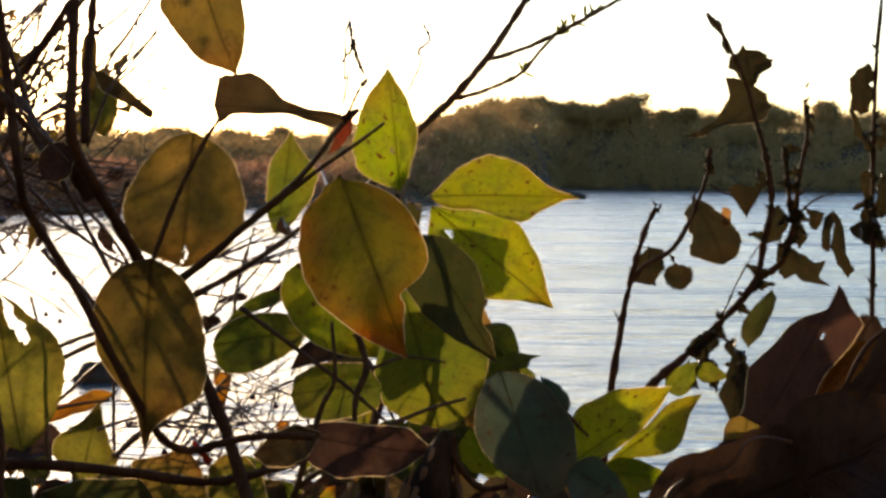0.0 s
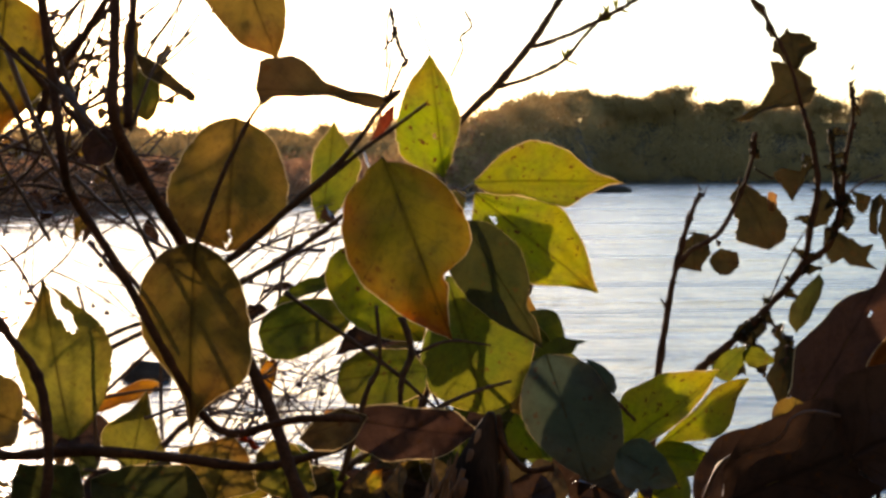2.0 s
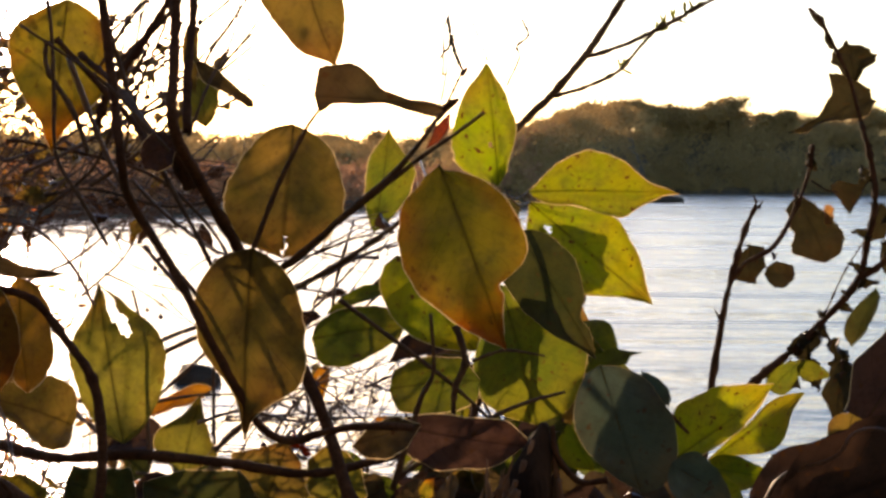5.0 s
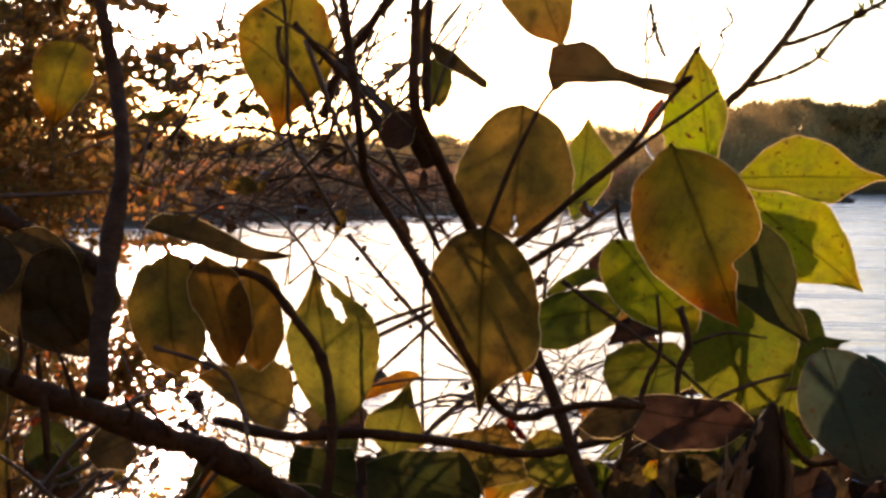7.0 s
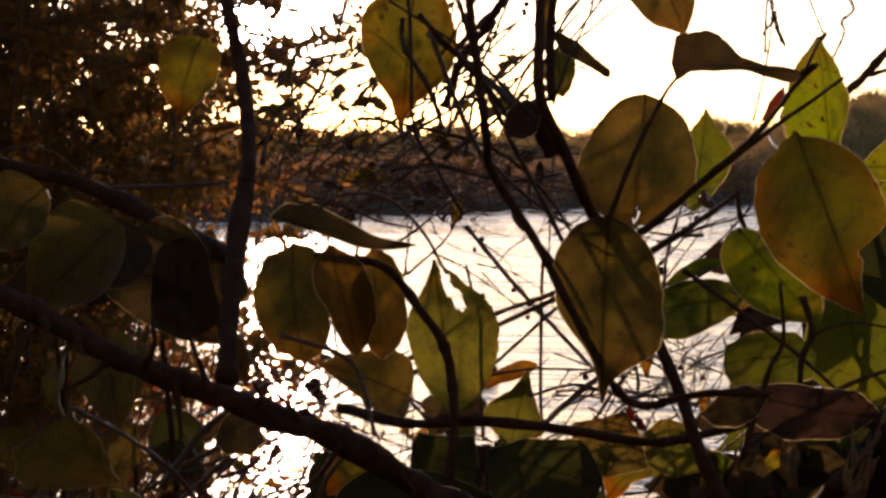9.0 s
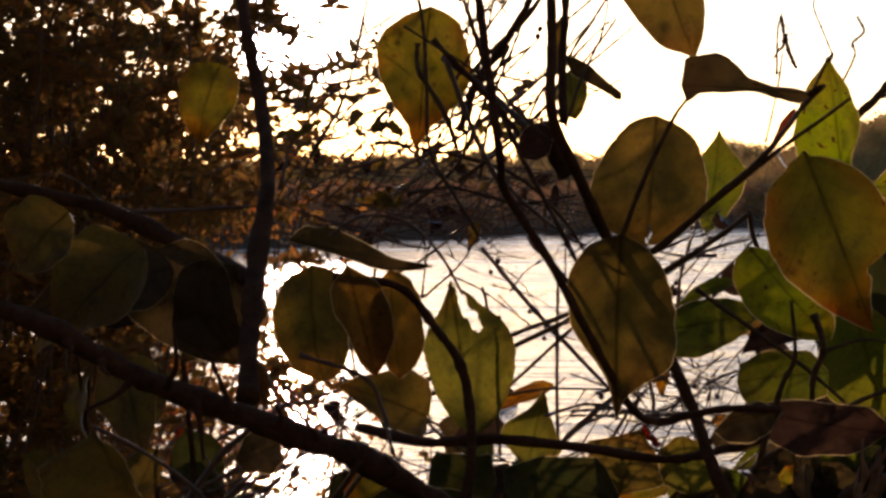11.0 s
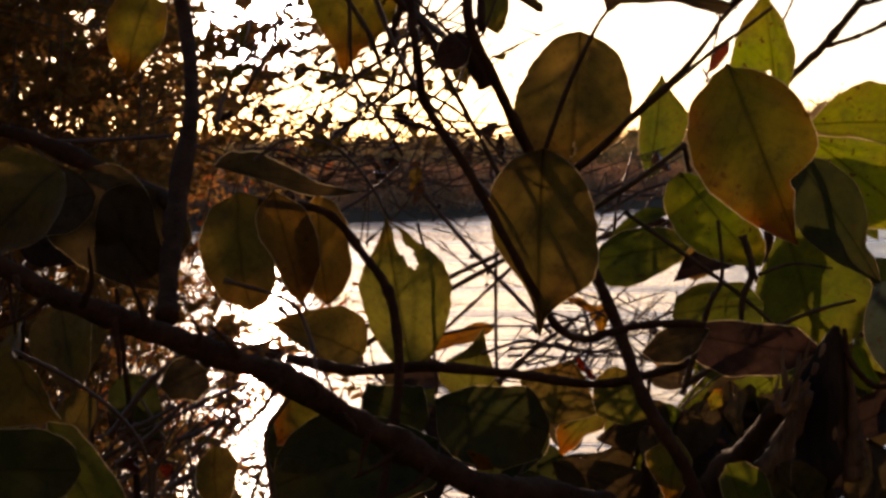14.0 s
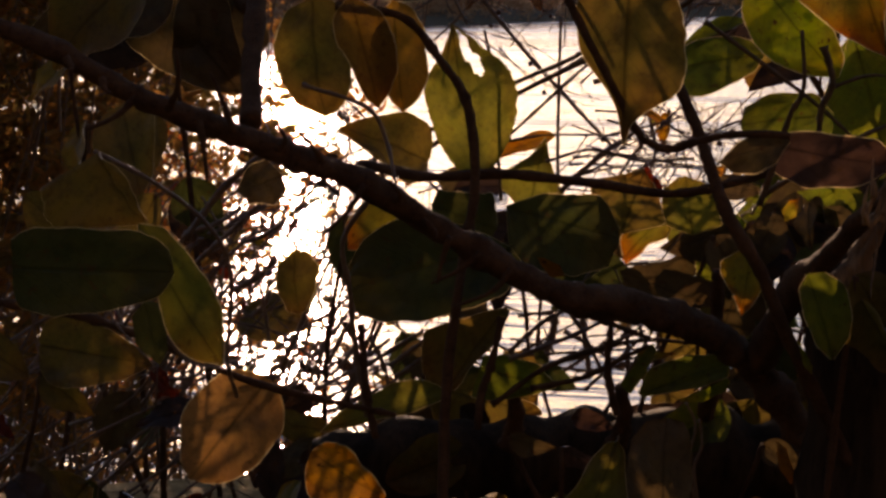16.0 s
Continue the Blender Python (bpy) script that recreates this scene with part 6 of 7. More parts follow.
def tangle(label, seed, count, corners, reach, tilt, thick, berries=0, name="twig_tangle", dead=0, dead_mat=None):
    """Loose crossing twigs within a slanting patch; tilt: range of their slope in degrees; some carry berries or dead leaves."""
    rng = random.Random(seed)
    root = thing(name, label, "twigs", "tangled twigs")
    a, b, c, d = [Vector(q) for q in corners]
    across = (b - a).normalized()
    lines = []
    for k in range(count):
        u, v = rng.random(), rng.random()
        q = a.lerp(b, u).lerp(c.lerp(d, u), v) + Vector((0, rng.uniform(-0.1, 0.25), 0))
        angle = radians(rng.uniform(*tilt)) if rng.random() < 0.8 else rng.uniform(0, 3.14)
        way = across * math.cos(angle) + Vector((0, rng.uniform(-0.3, 0.3), math.sin(angle)))
        size = rng.uniform(*reach)
        side = Vector((-way.z, 0.1, way.x)) * size * rng.uniform(-0.12, 0.12)
        pts = [q - way * size / 2, q - way * size * 0.15 + side, q + way * size * 0.2 + side * 0.6, q + way * size / 2]
        r = thick * rng.uniform(0.5, 1.3)
        twig = part("twig", tube(pts, r, r * 0.45, 5, 4, 0.5, rng), TWIG, root)
        for _ in range(2):
            s = pts[1].lerp(pts[3], rng.random())
            fork = part("side_twig", tube([s, s + Vector((rng.gauss(0, 1), 0.2, rng.gauss(0.2, 1))).normalized() * size * rng.uniform(0.1, 0.3)], r * 0.6, r * 0.3, 4, 3, 0.3, rng), TWIG, twig)
        lines.append(pts)
    for k in range(dead):
        pts = rng.choice(lines)
        s = pts[1].lerp(pts[3], rng.random())
        leaf(root, s, s + Vector((rng.gauss(0, 1), rng.gauss(0, 0.4), rng.gauss(-0.5, 0.8))).normalized() * rng.uniform(0.015, 0.035), rng.uniform(0.008, 0.018),
             dead_mat or RUST, "ovate", roll=rng.uniform(-60, 60), fold=0.5, crumple=0.2, seed=seed * 77 + k, ribs=False)
    for k in range(berries):
        q = a.lerp(b, rng.random()).lerp(c.lerp(d, rng.random()), rng.random()) + Vector((0, rng.uniform(-0.05, 0.1), 0))
        bm = bmesh.new()
        bmesh.ops.create_icosphere(bm, subdivisions=2, radius=rng.uniform(0.0018, 0.0028))
        for vert in bm.verts:
            vert.co.z *= 0.9 + 0.25 * (vert.co.z > 0.001)
        mesh = bpy.data.meshes.new("berry")
        bm.to_mesh(mesh)
        bm.free()
        mesh.shade_smooth()
        mesh.materials.append(BERRY)
        ball = new("berry", mesh)
        ball.parent, ball.location = root, q
        part("berry_stalk", tube([(0, 0, 0.002), (rng.gauss(0, 0.003), 0, 0.008), (rng.gauss(0, 0.006), 0, 0.016)], 0.0004, 0.0004, 4, 3), TWIG, ball)
    return root


tangle("thin bare twigs with small dark berries against the sky", 71, 16, ((-0.465, 1.310, 3.353), (-0.248, 1.310, 3.355), (-0.464, 1.304, 3.238), (-0.260, 1.303, 3.226)), (0.08, 0.2), (20, 75), 0.0012, 34)
tangle("dense crossing dead twigs over the water", 72, 16, ((-0.215, 1.300, 3.156), (-0.099, 1.300, 3.157), (-0.214, 1.296, 3.080), (-0.107, 1.296, 3.081)), (0.06, 0.14), (15, 50), 0.0014, 4, dead=4)
tangle("fine dead twigs low over the water", 73, 10, ((-0.185, 1.344, 3.039), (-0.065, 1.344, 3.040), (-0.184, 1.340, 2.966), (-0.101, 1.340, 2.966)), (0.05, 0.12), (-30, 75), 0.0010, 3, dead=1, dead_mat=ORANGE)
tangle("matted red brown twigs above the far water", 74, 84, ((-0.669, 1.779, 3.230), (-0.302, 1.864, 3.207), (-0.668, 1.774, 3.129), (-0.313, 1.857, 3.110)), (0.08, 0.2), (-25, 25), 0.0011, 6, dead=26, dead_mat=RUST)
tangle("thin dangling twigs with buds", 75, 12, ((-0.398, 1.529, 3.126), (-0.292, 1.554, 3.126), (-0.397, 1.524, 3.033), (-0.290, 1.547, 2.989)), (0.05, 0.12), (-60, -20), 0.0008, 8)
tangle("dry crossing twigs beside the broad leaf", 76, 12, ((-0.269, 1.297, 3.019), (-0.144, 1.326, 3.018), (-0.269, 1.294, 2.959), (-0.143, 1.323, 2.959)), (0.06, 0.14), (-20, 50), 0.0012, 0, dead=1, dead_mat=AMBER)
tangle("dark crossing twigs over pale water", 77, 22, ((-0.345, 1.417, 2.848), (-0.115, 1.470, 2.849), (-0.341, 1.402, 2.757), (-0.111, 1.456, 2.758)), (0.08, 0.2), (-20, 40), 0.0016, 2)
tangle("backlit twigs beside the sun's glitter", 78, 60, ((-0.669, 1.465, 2.966), (-0.412, 1.521, 2.941), (-0.656, 1.420, 2.685), (-0.402, 1.484, 2.709)), (0.06, 0.2), (20, 80), 0.0013, 0, dead=14, dead_mat=OLIVE)
tangle("dark dead stalks in the shade", 79, 40, ((-0.909, 1.501, 2.896), (-0.688, 1.553, 2.898), (-0.895, 1.454, 2.598), (-0.658, 1.510, 2.600)), (0.08, 0.22), (20, 65), 0.0014, 0, dead=10, dead_mat=RED)

# the dark fallen log under the leaves
log = thing("fallen_log", "dark fallen log that lies across the bank", "log")
stem(log, [(-0.399, 1.079, 2.783), (-0.320, 1.100, 2.796), (-0.204, 1.128, 2.800), (-0.104, 1.150, 2.795), (0.016, 1.178, 2.790), (0.136, 1.204, 2.783)], 0.0533, 0.0779, DEADWOOD, "trunk", 0.22, 22, 20)
for k, (spot, tip_) in enumerate((((-0.183, 1.085, 2.820), (-0.178, 1.063, 2.866)), ((-0.126, 1.099, 2.824), (-0.112, 1.021, 2.955)), ((-0.256, 1.068, 2.819), (-0.250, 1.046, 2.866)))):
    stem(log, [spot, Vector(spot).lerp(Vector(tip_), 0.5) + Vector((0.004, 0, 0)), tip_], 0.014, 0.008, BARK, "snag", 0.2)


def undergrowth(seed, count, corners, sizes, mats, name="undergrowth", label="low dark undergrowth of overlapping broad leaves"):
    """Broad leaves that overlap low over the bank, on thin stalks."""
    rng = random.Random(seed)
    root = thing(name, label, "bush", "undergrowth")
    a, b, c, d = [Vector(q) for q in corners]
    for k in range(count):
        u, v = rng.random(), rng.random()
        q = a.lerp(b, u).lerp(c.lerp(d, u), v) + Vector((0, rng.uniform(-0.12, 0.3), 0))
        turn = rng.uniform(-2.6, -0.4)
        way = Vector((math.cos(turn), rng.uniform(-0.4, 0.4), math.sin(turn) * 0.9 + 0.3)).normalized()
        size = rng.uniform(*sizes)
        ob = leaf(root, q, q + way * size, size * rng.uniform(0.5, 0.75), rng.choice(mats), rng.choice(("ovate", "round", "ovate", "pointed")),
                  roll=rng.uniform(-50, 50), fold=rng.uniform(0.1, 0.35), bow=rng.uniform(0.02, 0.12), wave=0.05, seed=seed * 1000 + k)
        if k % 3 == 0:
            stem(root, [q, q + Vector((rng.gauss(0, 0.03), 0.02, -0.2)), q + Vector((rng.gauss(0, 0.06), 0.05, -0.6))], 0.003, 0.006, BARK)
    return root


undergrowth(61, 46, ((-0.384, 1.144, 2.828), (0.052, 1.198, 2.852), (-0.365, 1.078, 2.720), (0.054, 1.127, 2.740)), (0.05, 0.095), (OLIVE, GREEN, RUST, OLIVE))
# mostly hidden leaves, added to keep the sun off the cluster before them
undergrowth(64, 38, ((-0.137, 1.647, 3.100), (0.044, 1.648, 3.113), (-0.131, 1.588, 2.923), (0.066, 1.588, 2.925)), (0.05, 0.085), (GREEN, OLIVE, GREEN, RUST), "leafy_undergrowth", "green leaves added half hidden behind the nearer ones to shade them")
undergrowth(65, 12, ((0.197, 1.193, 3.036), (0.352, 1.194, 3.062), (0.170, 1.090, 2.974), (0.324, 1.090, 2.976)), (0.03, 0.06), (RUST, OLIVE, CRISP), "leafy_undergrowth", "small brown leaves under the russet bush")
undergrowth(63, 24, ((-0.686, 0.973, 3.160), (-0.559, 1.209, 3.148), (-0.668, 0.909, 2.752), (-0.590, 1.123, 2.683)), (0.05, 0.095), (OLIVE, OLIVE, RUST, SHADE_TONED))

tangle("fine twig net with backlit orange leaves below the sun", 81, 66, ((-0.736, 1.986, 3.380), (-0.468, 2.038, 3.376), (-0.738, 1.980, 3.193), (-0.470, 2.032, 3.168)), (0.08, 0.22), (15, 75), 0.0013, 6, dead=52, dead_mat=OLIVE)
tangle("dark crossing twigs with dead leaves beside the vine", 82, 16, ((-0.478, 1.422, 3.302), (-0.307, 1.456, 3.315), (-0.480, 1.417, 3.118), (-0.309, 1.450, 3.115)), (0.08, 0.2), (30, 80), 0.0014, 4, dead=14, dead_mat=OLIVE)
# leaves in near-black colours, added to fill the deep shade low down
undergrowth(66, 16, ((0.018, 1.001, 3.006), (0.125, 1.022, 3.011), (0.010, 0.977, 2.945), (0.122, 0.999, 2.943)), (0.04, 0.075), (RUST, RUST, BROWN), "leafy_undergrowth", "dark brown filler leaves that stand for deep shade")
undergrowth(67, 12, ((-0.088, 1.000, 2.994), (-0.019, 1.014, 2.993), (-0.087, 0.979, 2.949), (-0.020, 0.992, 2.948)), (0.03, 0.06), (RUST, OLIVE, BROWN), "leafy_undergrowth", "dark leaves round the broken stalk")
undergrowth(70, 18, ((-0.156, 1.234, 2.975), (0.023, 1.242, 2.975), (-0.156, 1.232, 2.932), (0.023, 1.240, 2.932)), (0.035, 0.07), (RUST, SHADE_TONED, GREEN, BROWN), "leafy_undergrowth", "dark overlapping leaves below the green shrub")
# dark branch that crosses the thicket
stem(sunny, [(-0.619, 0.928, 3.196), (-0.534, 0.947, 3.176), (-0.495, 0.955, 3.166), (-0.441, 0.946, 3.144), (-0.378, 0.908, 3.122)], 0.0094, 0.0123, BARK, "limb", 0.3, 10, 9)
stem(sunny, [(-0.519, 0.991, 3.167), (-0.486, 0.998, 3.164), (-0.420, 1.014, 3.167)], 0.0034, 0.0023, TWIG, "twig", 0.4)
leaf(sunny, (-0.426, 0.897, 3.131), (-0.504, 0.857, 3.107), 0.0452, BROWN, "ovate", roll=8, fold=0.2)
leaf(sunny, (-0.444, 0.904, 3.139), (-0.389, 0.913, 3.072), 0.0632, BROWN, "ovate", roll=-8, fold=0.2)

undergrowth(68, 26, ((-0.645, 0.946, 2.821), (-0.355, 1.042, 2.803), (-0.605, 0.877, 2.784), (-0.334, 0.970, 2.776)), (0.03, 0.06), (RUST, BROWN, OLIVE, AMBER), "leafy_undergrowth", "small dull leaves low on the bank")
tangle("dark diagonal stalks low on the bank", 83, 46, ((-0.737, 1.172, 2.865), (-0.466, 1.231, 2.839), (-0.705, 1.104, 2.726), (-0.445, 1.165, 2.728)), (0.08, 0.2), (25, 65), 0.0017, 0, dead=16, dead_mat=RED)
stem(sunny, [(-0.125, 0.954, 2.886), (-0.119, 0.953, 2.872), (-0.122, 0.949, 2.852), (-0.118, 0.945, 2.825)], 0.0017, 0.0017, TWIG, "twig", 0.3)
stem(sunny, [(-0.249, 1.030, 2.889), (-0.210, 1.041, 2.904), (-0.170, 1.054, 2.923)], 0.0034, 0.0023, TWIG, "twig", 0.3)
stem(sunny, [(-0.259, 1.022, 2.859), (-0.220, 1.036, 2.886), (-0.166, 1.051, 2.901), (-0.125, 1.060, 2.899)], 0.0038, 0.0023, BARK, "twig", 0.3)
stem(sunny, [(-0.250, 1.039, 2.948), (-0.210, 1.044, 2.919), (-0.183, 1.042, 2.871)], 0.003, 0.0023, TWIG, "twig", 0.3)

# thin shoots that cross in front of and below the limb
stem(sunny, [(-0.445, 0.823, 3.046), (-0.409, 0.828, 3.027), (-0.381, 0.831, 3.004), (-0.372, 0.839, 2.977), (-0.379, 0.849, 2.925), (-0.380, 0.865, 2.898)], 0.0022, 0.0025, TWIG, "twig", 0.4)
stem(sunny, [(-0.542, 0.847, 2.954), (-0.490, 0.858, 2.946), (-0.450, 0.866, 2.935), (-0.380, 0.877, 2.906), (-0.340, 0.894, 2.892), (-0.296, 0.913, 2.879)], 0.0057, 0.0033, BARK, "twig", 0.4, 8, 10)
stem(sunny, [(-0.352, 0.913, 3.078), (-0.314, 0.919, 3.065), (-0.302, 0.919, 3.045), (-0.293, 0.906, 3.021)], 0.0027, 0.002, TWIG, "twig", 0.4)
stem(sunny, [(-0.306, 0.902, 3.015), (-0.325, 0.904, 2.987), (-0.323, 0.909, 2.954), (-0.321, 0.914, 2.918), (-0.313, 0.909, 2.878)], 0.003, 0.0033, TWIG, "twig", 0.4)
stem(sunny, [(-0.430, 0.793, 2.973), (-0.422, 0.792, 2.956), (-0.404, 0.793, 2.936)], 0.0012, 0.0009, TWIG, "twig", 0.3)
stem(sunny, [(-0.397, 0.799, 2.958), (-0.393, 0.797, 2.946), (-0.388, 0.817, 2.929), (-0.376, 0.839, 2.921)], 0.0018, 0.0012, TWIG, "twig", 0.3)
stem(sunny, [(-0.443, 0.947, 2.977), (-0.420, 0.958, 3.009), (-0.396, 0.967, 3.030), (-0.379, 0.973, 3.041)], 0.005, 0.0032, TWIG, "twig", 0.3)
stem(sunny, [(-0.457, 0.991, 2.951), (-0.429, 1.002, 2.977), (-0.412, 1.010, 2.995)], 0.0038, 0.0026, TWIG, "twig", 0.3)
stub = random.Random(31)
limb_line = spline([(-0.444, 0.751, 3.111), (-0.394, 0.768, 3.081), (-0.348, 0.786, 3.061), (-0.289, 0.826, 3.031), (-0.250, 0.861, 2.998), (-0.203, 0.887, 2.969), (-0.157, 0.907, 2.959)], 6)
for k in range(14):
    a = limb_line[2 + 2 * k]
    way = Vector((stub.gauss(0, 0.5), stub.uniform(-0.6, 0.1), stub.choice((-1, 1)) * stub.uniform(0.4, 1))).normalized()
    size = stub.uniform(0.008, 0.04)
    stem(sunny, [a, a + way * size * 0.5 + Vector((0.002, 0, 0)), a + way * size + Vector((stub.gauss(0, 0.004), 0, 0.003))], 0.004, 0.0012, BARK, "side_twig", 0.5, 6, 5)
tangle("dense dead twigs above the fallen log", 84, 9, ((-0.285, 1.239, 2.918), (-0.147, 1.272, 2.931), (-0.274, 1.182, 2.854), (-0.141, 1.213, 2.863)), (0.06, 0.16), (-25, 60), 0.0016, 2, dead=8, dead_mat=AMBER)

tangle("crossing dry twigs under the green leaf", 85, 14, ((-0.178, 1.287, 3.037), (-0.109, 1.290, 3.037), (-0.178, 1.283, 2.971), (-0.109, 1.286, 2.971)), (0.05, 0.14), (-40, 75), 0.0011, 2, dead=2, dead_mat=ORANGE)
tangle("thin dry twigs beside the curved vine", 86, 14, ((-0.222, 1.234, 3.022), (-0.173, 1.236, 3.022), (-0.222, 1.232, 2.975), (-0.173, 1.234, 2.975)), (0.05, 0.13), (-20, 70), 0.0009, 3, dead=2, dead_mat=RED)

# more bare shoots between the vine and the sun
stem(vine, [(-0.263, 0.948, 3.308), (-0.254, 0.949, 3.284), (-0.233, 0.951, 3.219), (-0.200, 0.955, 3.153), (-0.177, 0.958, 3.105), (-0.170, 0.979, 3.076)], 0.0031, 0.0027, SHOOT, "twig", 0.4)
stem(vine, [(-0.239, 1.002, 3.268), (-0.249, 1.000, 3.247), (-0.267, 0.995, 3.201), (-0.282, 0.992, 3.182), (-0.304, 0.988, 3.165)], 0.0025, 0.0018, SHOOT, "twig", 0.4)
stem(vine, [(-0.166, 0.965, 3.279), (-0.178, 0.962, 3.262), (-0.206, 0.956, 3.229), (-0.233, 0.951, 3.202), (-0.260, 0.945, 3.182)], 0.0014, 0.0024, SHOOT, "twig", 0.4)
stem(vine, [(-0.338, 1.033, 3.209), (-0.319, 1.037, 3.207), (-0.253, 1.048, 3.190), (-0.216, 1.054, 3.159), (-0.191, 1.058, 3.119)], 0.0026, 0.0019, SHOOT, "twig", 0.4)
stem(vine, [(-0.329, 1.085, 3.174), (-0.298, 1.091, 3.178), (-0.252, 1.099, 3.167), (-0.213, 1.106, 3.172)], 0.0024, 0.0016, SHOOT, "twig", 0.5)
stem(vine, [(-0.268, 1.045, 3.184), (-0.264, 1.047, 3.214), (-0.256, 1.049, 3.247), (-0.241, 1.053, 3.285), (-0.234, 1.056, 3.318)], 0.0023, 0.0015, SHOOT, "twig", 0.4)
stem(sunny, [(-0.338, 0.930, 3.149), (-0.318, 0.934, 3.161), (-0.291, 0.939, 3.157), (-0.271, 0.942, 3.137), (-0.258, 0.944, 3.113)], 0.0021, 0.0017, TWIG, "twig", 0.4)
stem(sunny, [(-0.345, 0.929, 3.156), (-0.321, 0.933, 3.155), (-0.298, 0.937, 3.145), (-0.278, 0.941, 3.141)], 0.0017, 0.0014, TWIG, "twig", 0.4)

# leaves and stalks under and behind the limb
# the dark tone of the broad leaves here paints in their shade
leaf(sunny, (-0.240, 0.991, 2.971), (-0.342, 0.963, 2.946), ((0.00, 0.05, 0.21, 0.27, 0.29, 0.31, 0.31, 0.31, 0.31, 0.28, 0.26, 0.21, 0.16, 0.13, 0.12), (0.00, 0.01, 0.03, 0.08, 0.13, 0.20, 0.24, 0.27, 0.30, 0.29, 0.27, 0.21, 0.14, 0.04, 0.00)), SHADE_TONED, roll=12, fold=0.12, label="broad leaf behind the limb in a shade-dark colour", margin=0.0004)
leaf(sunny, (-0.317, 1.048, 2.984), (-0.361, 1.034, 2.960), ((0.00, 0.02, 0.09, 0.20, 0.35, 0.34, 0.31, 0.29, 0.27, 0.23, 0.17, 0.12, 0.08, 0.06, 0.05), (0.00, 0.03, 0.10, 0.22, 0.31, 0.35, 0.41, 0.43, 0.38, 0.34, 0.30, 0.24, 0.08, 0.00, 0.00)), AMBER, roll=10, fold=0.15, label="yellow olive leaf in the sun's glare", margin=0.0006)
leaf(sunny, (-0.254, 1.044, 2.990), (-0.180, 1.057, 2.968), ((0.00, 0.01, 0.04, 0.08, 0.13, 0.19, 0.22, 0.25, 0.28, 0.30, 0.25, 0.17, 0.11, 0.07, 0.00), (0.00, 0.03, 0.13, 0.29, 0.37, 0.42, 0.45, 0.44, 0.43, 0.41, 0.35, 0.30, 0.26, 0.23, 0.00)), SHADE_TONED, roll=-8, fold=0.12, label="broad olive leaf over the limb, shade in its colour", margin=0.0004)
leaf(sunny, (-0.229, 1.023, 2.960), (-0.211, 1.026, 2.948), ((0.00, 0.01, 0.04, 0.09, 0.14, 0.15, 0.17, 0.18, 0.20, 0.19, 0.12, 0.07, 0.02, 0.00, 0.00), (0.00, 0.01, 0.02, 0.04, 0.08, 0.12, 0.16, 0.20, 0.25, 0.23, 0.17, 0.11, 0.07, 0.05, 0.04)), ORANGE, roll=12, fold=0.15, ribs=False)
leaf(sunny, (-0.159, 1.218, 2.969), (-0.195, 1.203, 2.929), ((0.00, 0.02, 0.06, 0.14, 0.19, 0.22, 0.25, 0.19, 0.13, 0.14, 0.14, 0.12, 0.10, 0.09, 0.09), (0.00, 0.01, 0.05, 0.12, 0.21, 0.24, 0.26, 0.28, 0.27, 0.23, 0.20, 0.11, 0.02, 0.00, 0.00)), AMBER, roll=8, fold=0.12, label="amber leaf low in the bush", margin=0.0006)
leaf(sunny, (-0.160, 1.248, 2.965), (-0.147, 1.245, 2.924), ((0.00, 0.01, 0.04, 0.08, 0.13, 0.20, 0.28, 0.32, 0.31, 0.31, 0.30, 0.26, 0.15, 0.08, 0.06), (0.00, 0.02, 0.06, 0.13, 0.19, 0.23, 0.26, 0.30, 0.27, 0.24, 0.20, 0.10, 0.03, 0.00, 0.00)), MOSS, roll=-8, fold=0.15)
leaf(sunny, (-0.147, 1.231, 2.967), (-0.096, 1.238, 2.936), ((0.00, 0.01, 0.03, 0.06, 0.11, 0.16, 0.22, 0.27, 0.25, 0.22, 0.20, 0.19, 0.16, 0.03, 0.00), (0.00, 0.01, 0.06, 0.13, 0.22, 0.34, 0.41, 0.49, 0.45, 0.35, 0.26, 0.17, 0.11, 0.07, 0.05)), GREEN, roll=12, fold=0.15, label="green leaf beside the amber one", margin=0.0004)
leaf(sunny, (-0.089, 0.956, 2.983), (-0.093, 0.948, 2.942), ((0.00, 0.01, 0.04, 0.08, 0.15, 0.22, 0.24, 0.22, 0.20, 0.18, 0.14, 0.09, 0.04, 0.02, 0.00), (0.00, 0.02, 0.09, 0.19, 0.30, 0.41, 0.41, 0.36, 0.26, 0.17, 0.11, 0.06, 0.02, 0.00, 0.00)), AMBER, roll=-12, fold=0.2, label="yellow leaf with a shaded half", margin=0.0004)
leaf(sunny, (-0.184, 1.093, 2.941), (-0.118, 1.105, 2.917), ((0.00, 0.01, 0.04, 0.10, 0.15, 0.17, 0.20, 0.23, 0.24, 0.24, 0.24, 0.22, 0.10, 0.02, 0.00), (0.00, 0.01, 0.06, 0.13, 0.22, 0.24, 0.23, 0.23, 0.21, 0.19, 0.16, 0.14, 0.08, 0.05, 0.03)), BROWN, roll=10, fold=0.2, label="dull brown leaf in the limb's shade")
leaf(sunny, (-0.115, 1.085, 2.919), (-0.131, 1.080, 2.915), ((0.00, 0.04, 0.15, 0.32, 0.52, 0.48, 0.44, 0.39, 0.35, 0.30, 0.27, 0.23, 0.00, 0.00, 0.00), (0.00, 0.00, 0.01, 0.03, 0.05, 0.07, 0.10, 0.12, 0.15, 0.18, 0.12, 0.00, 0.00, 0.00, 0.00)), AMBER, roll=10, fold=0.2, ribs=False)
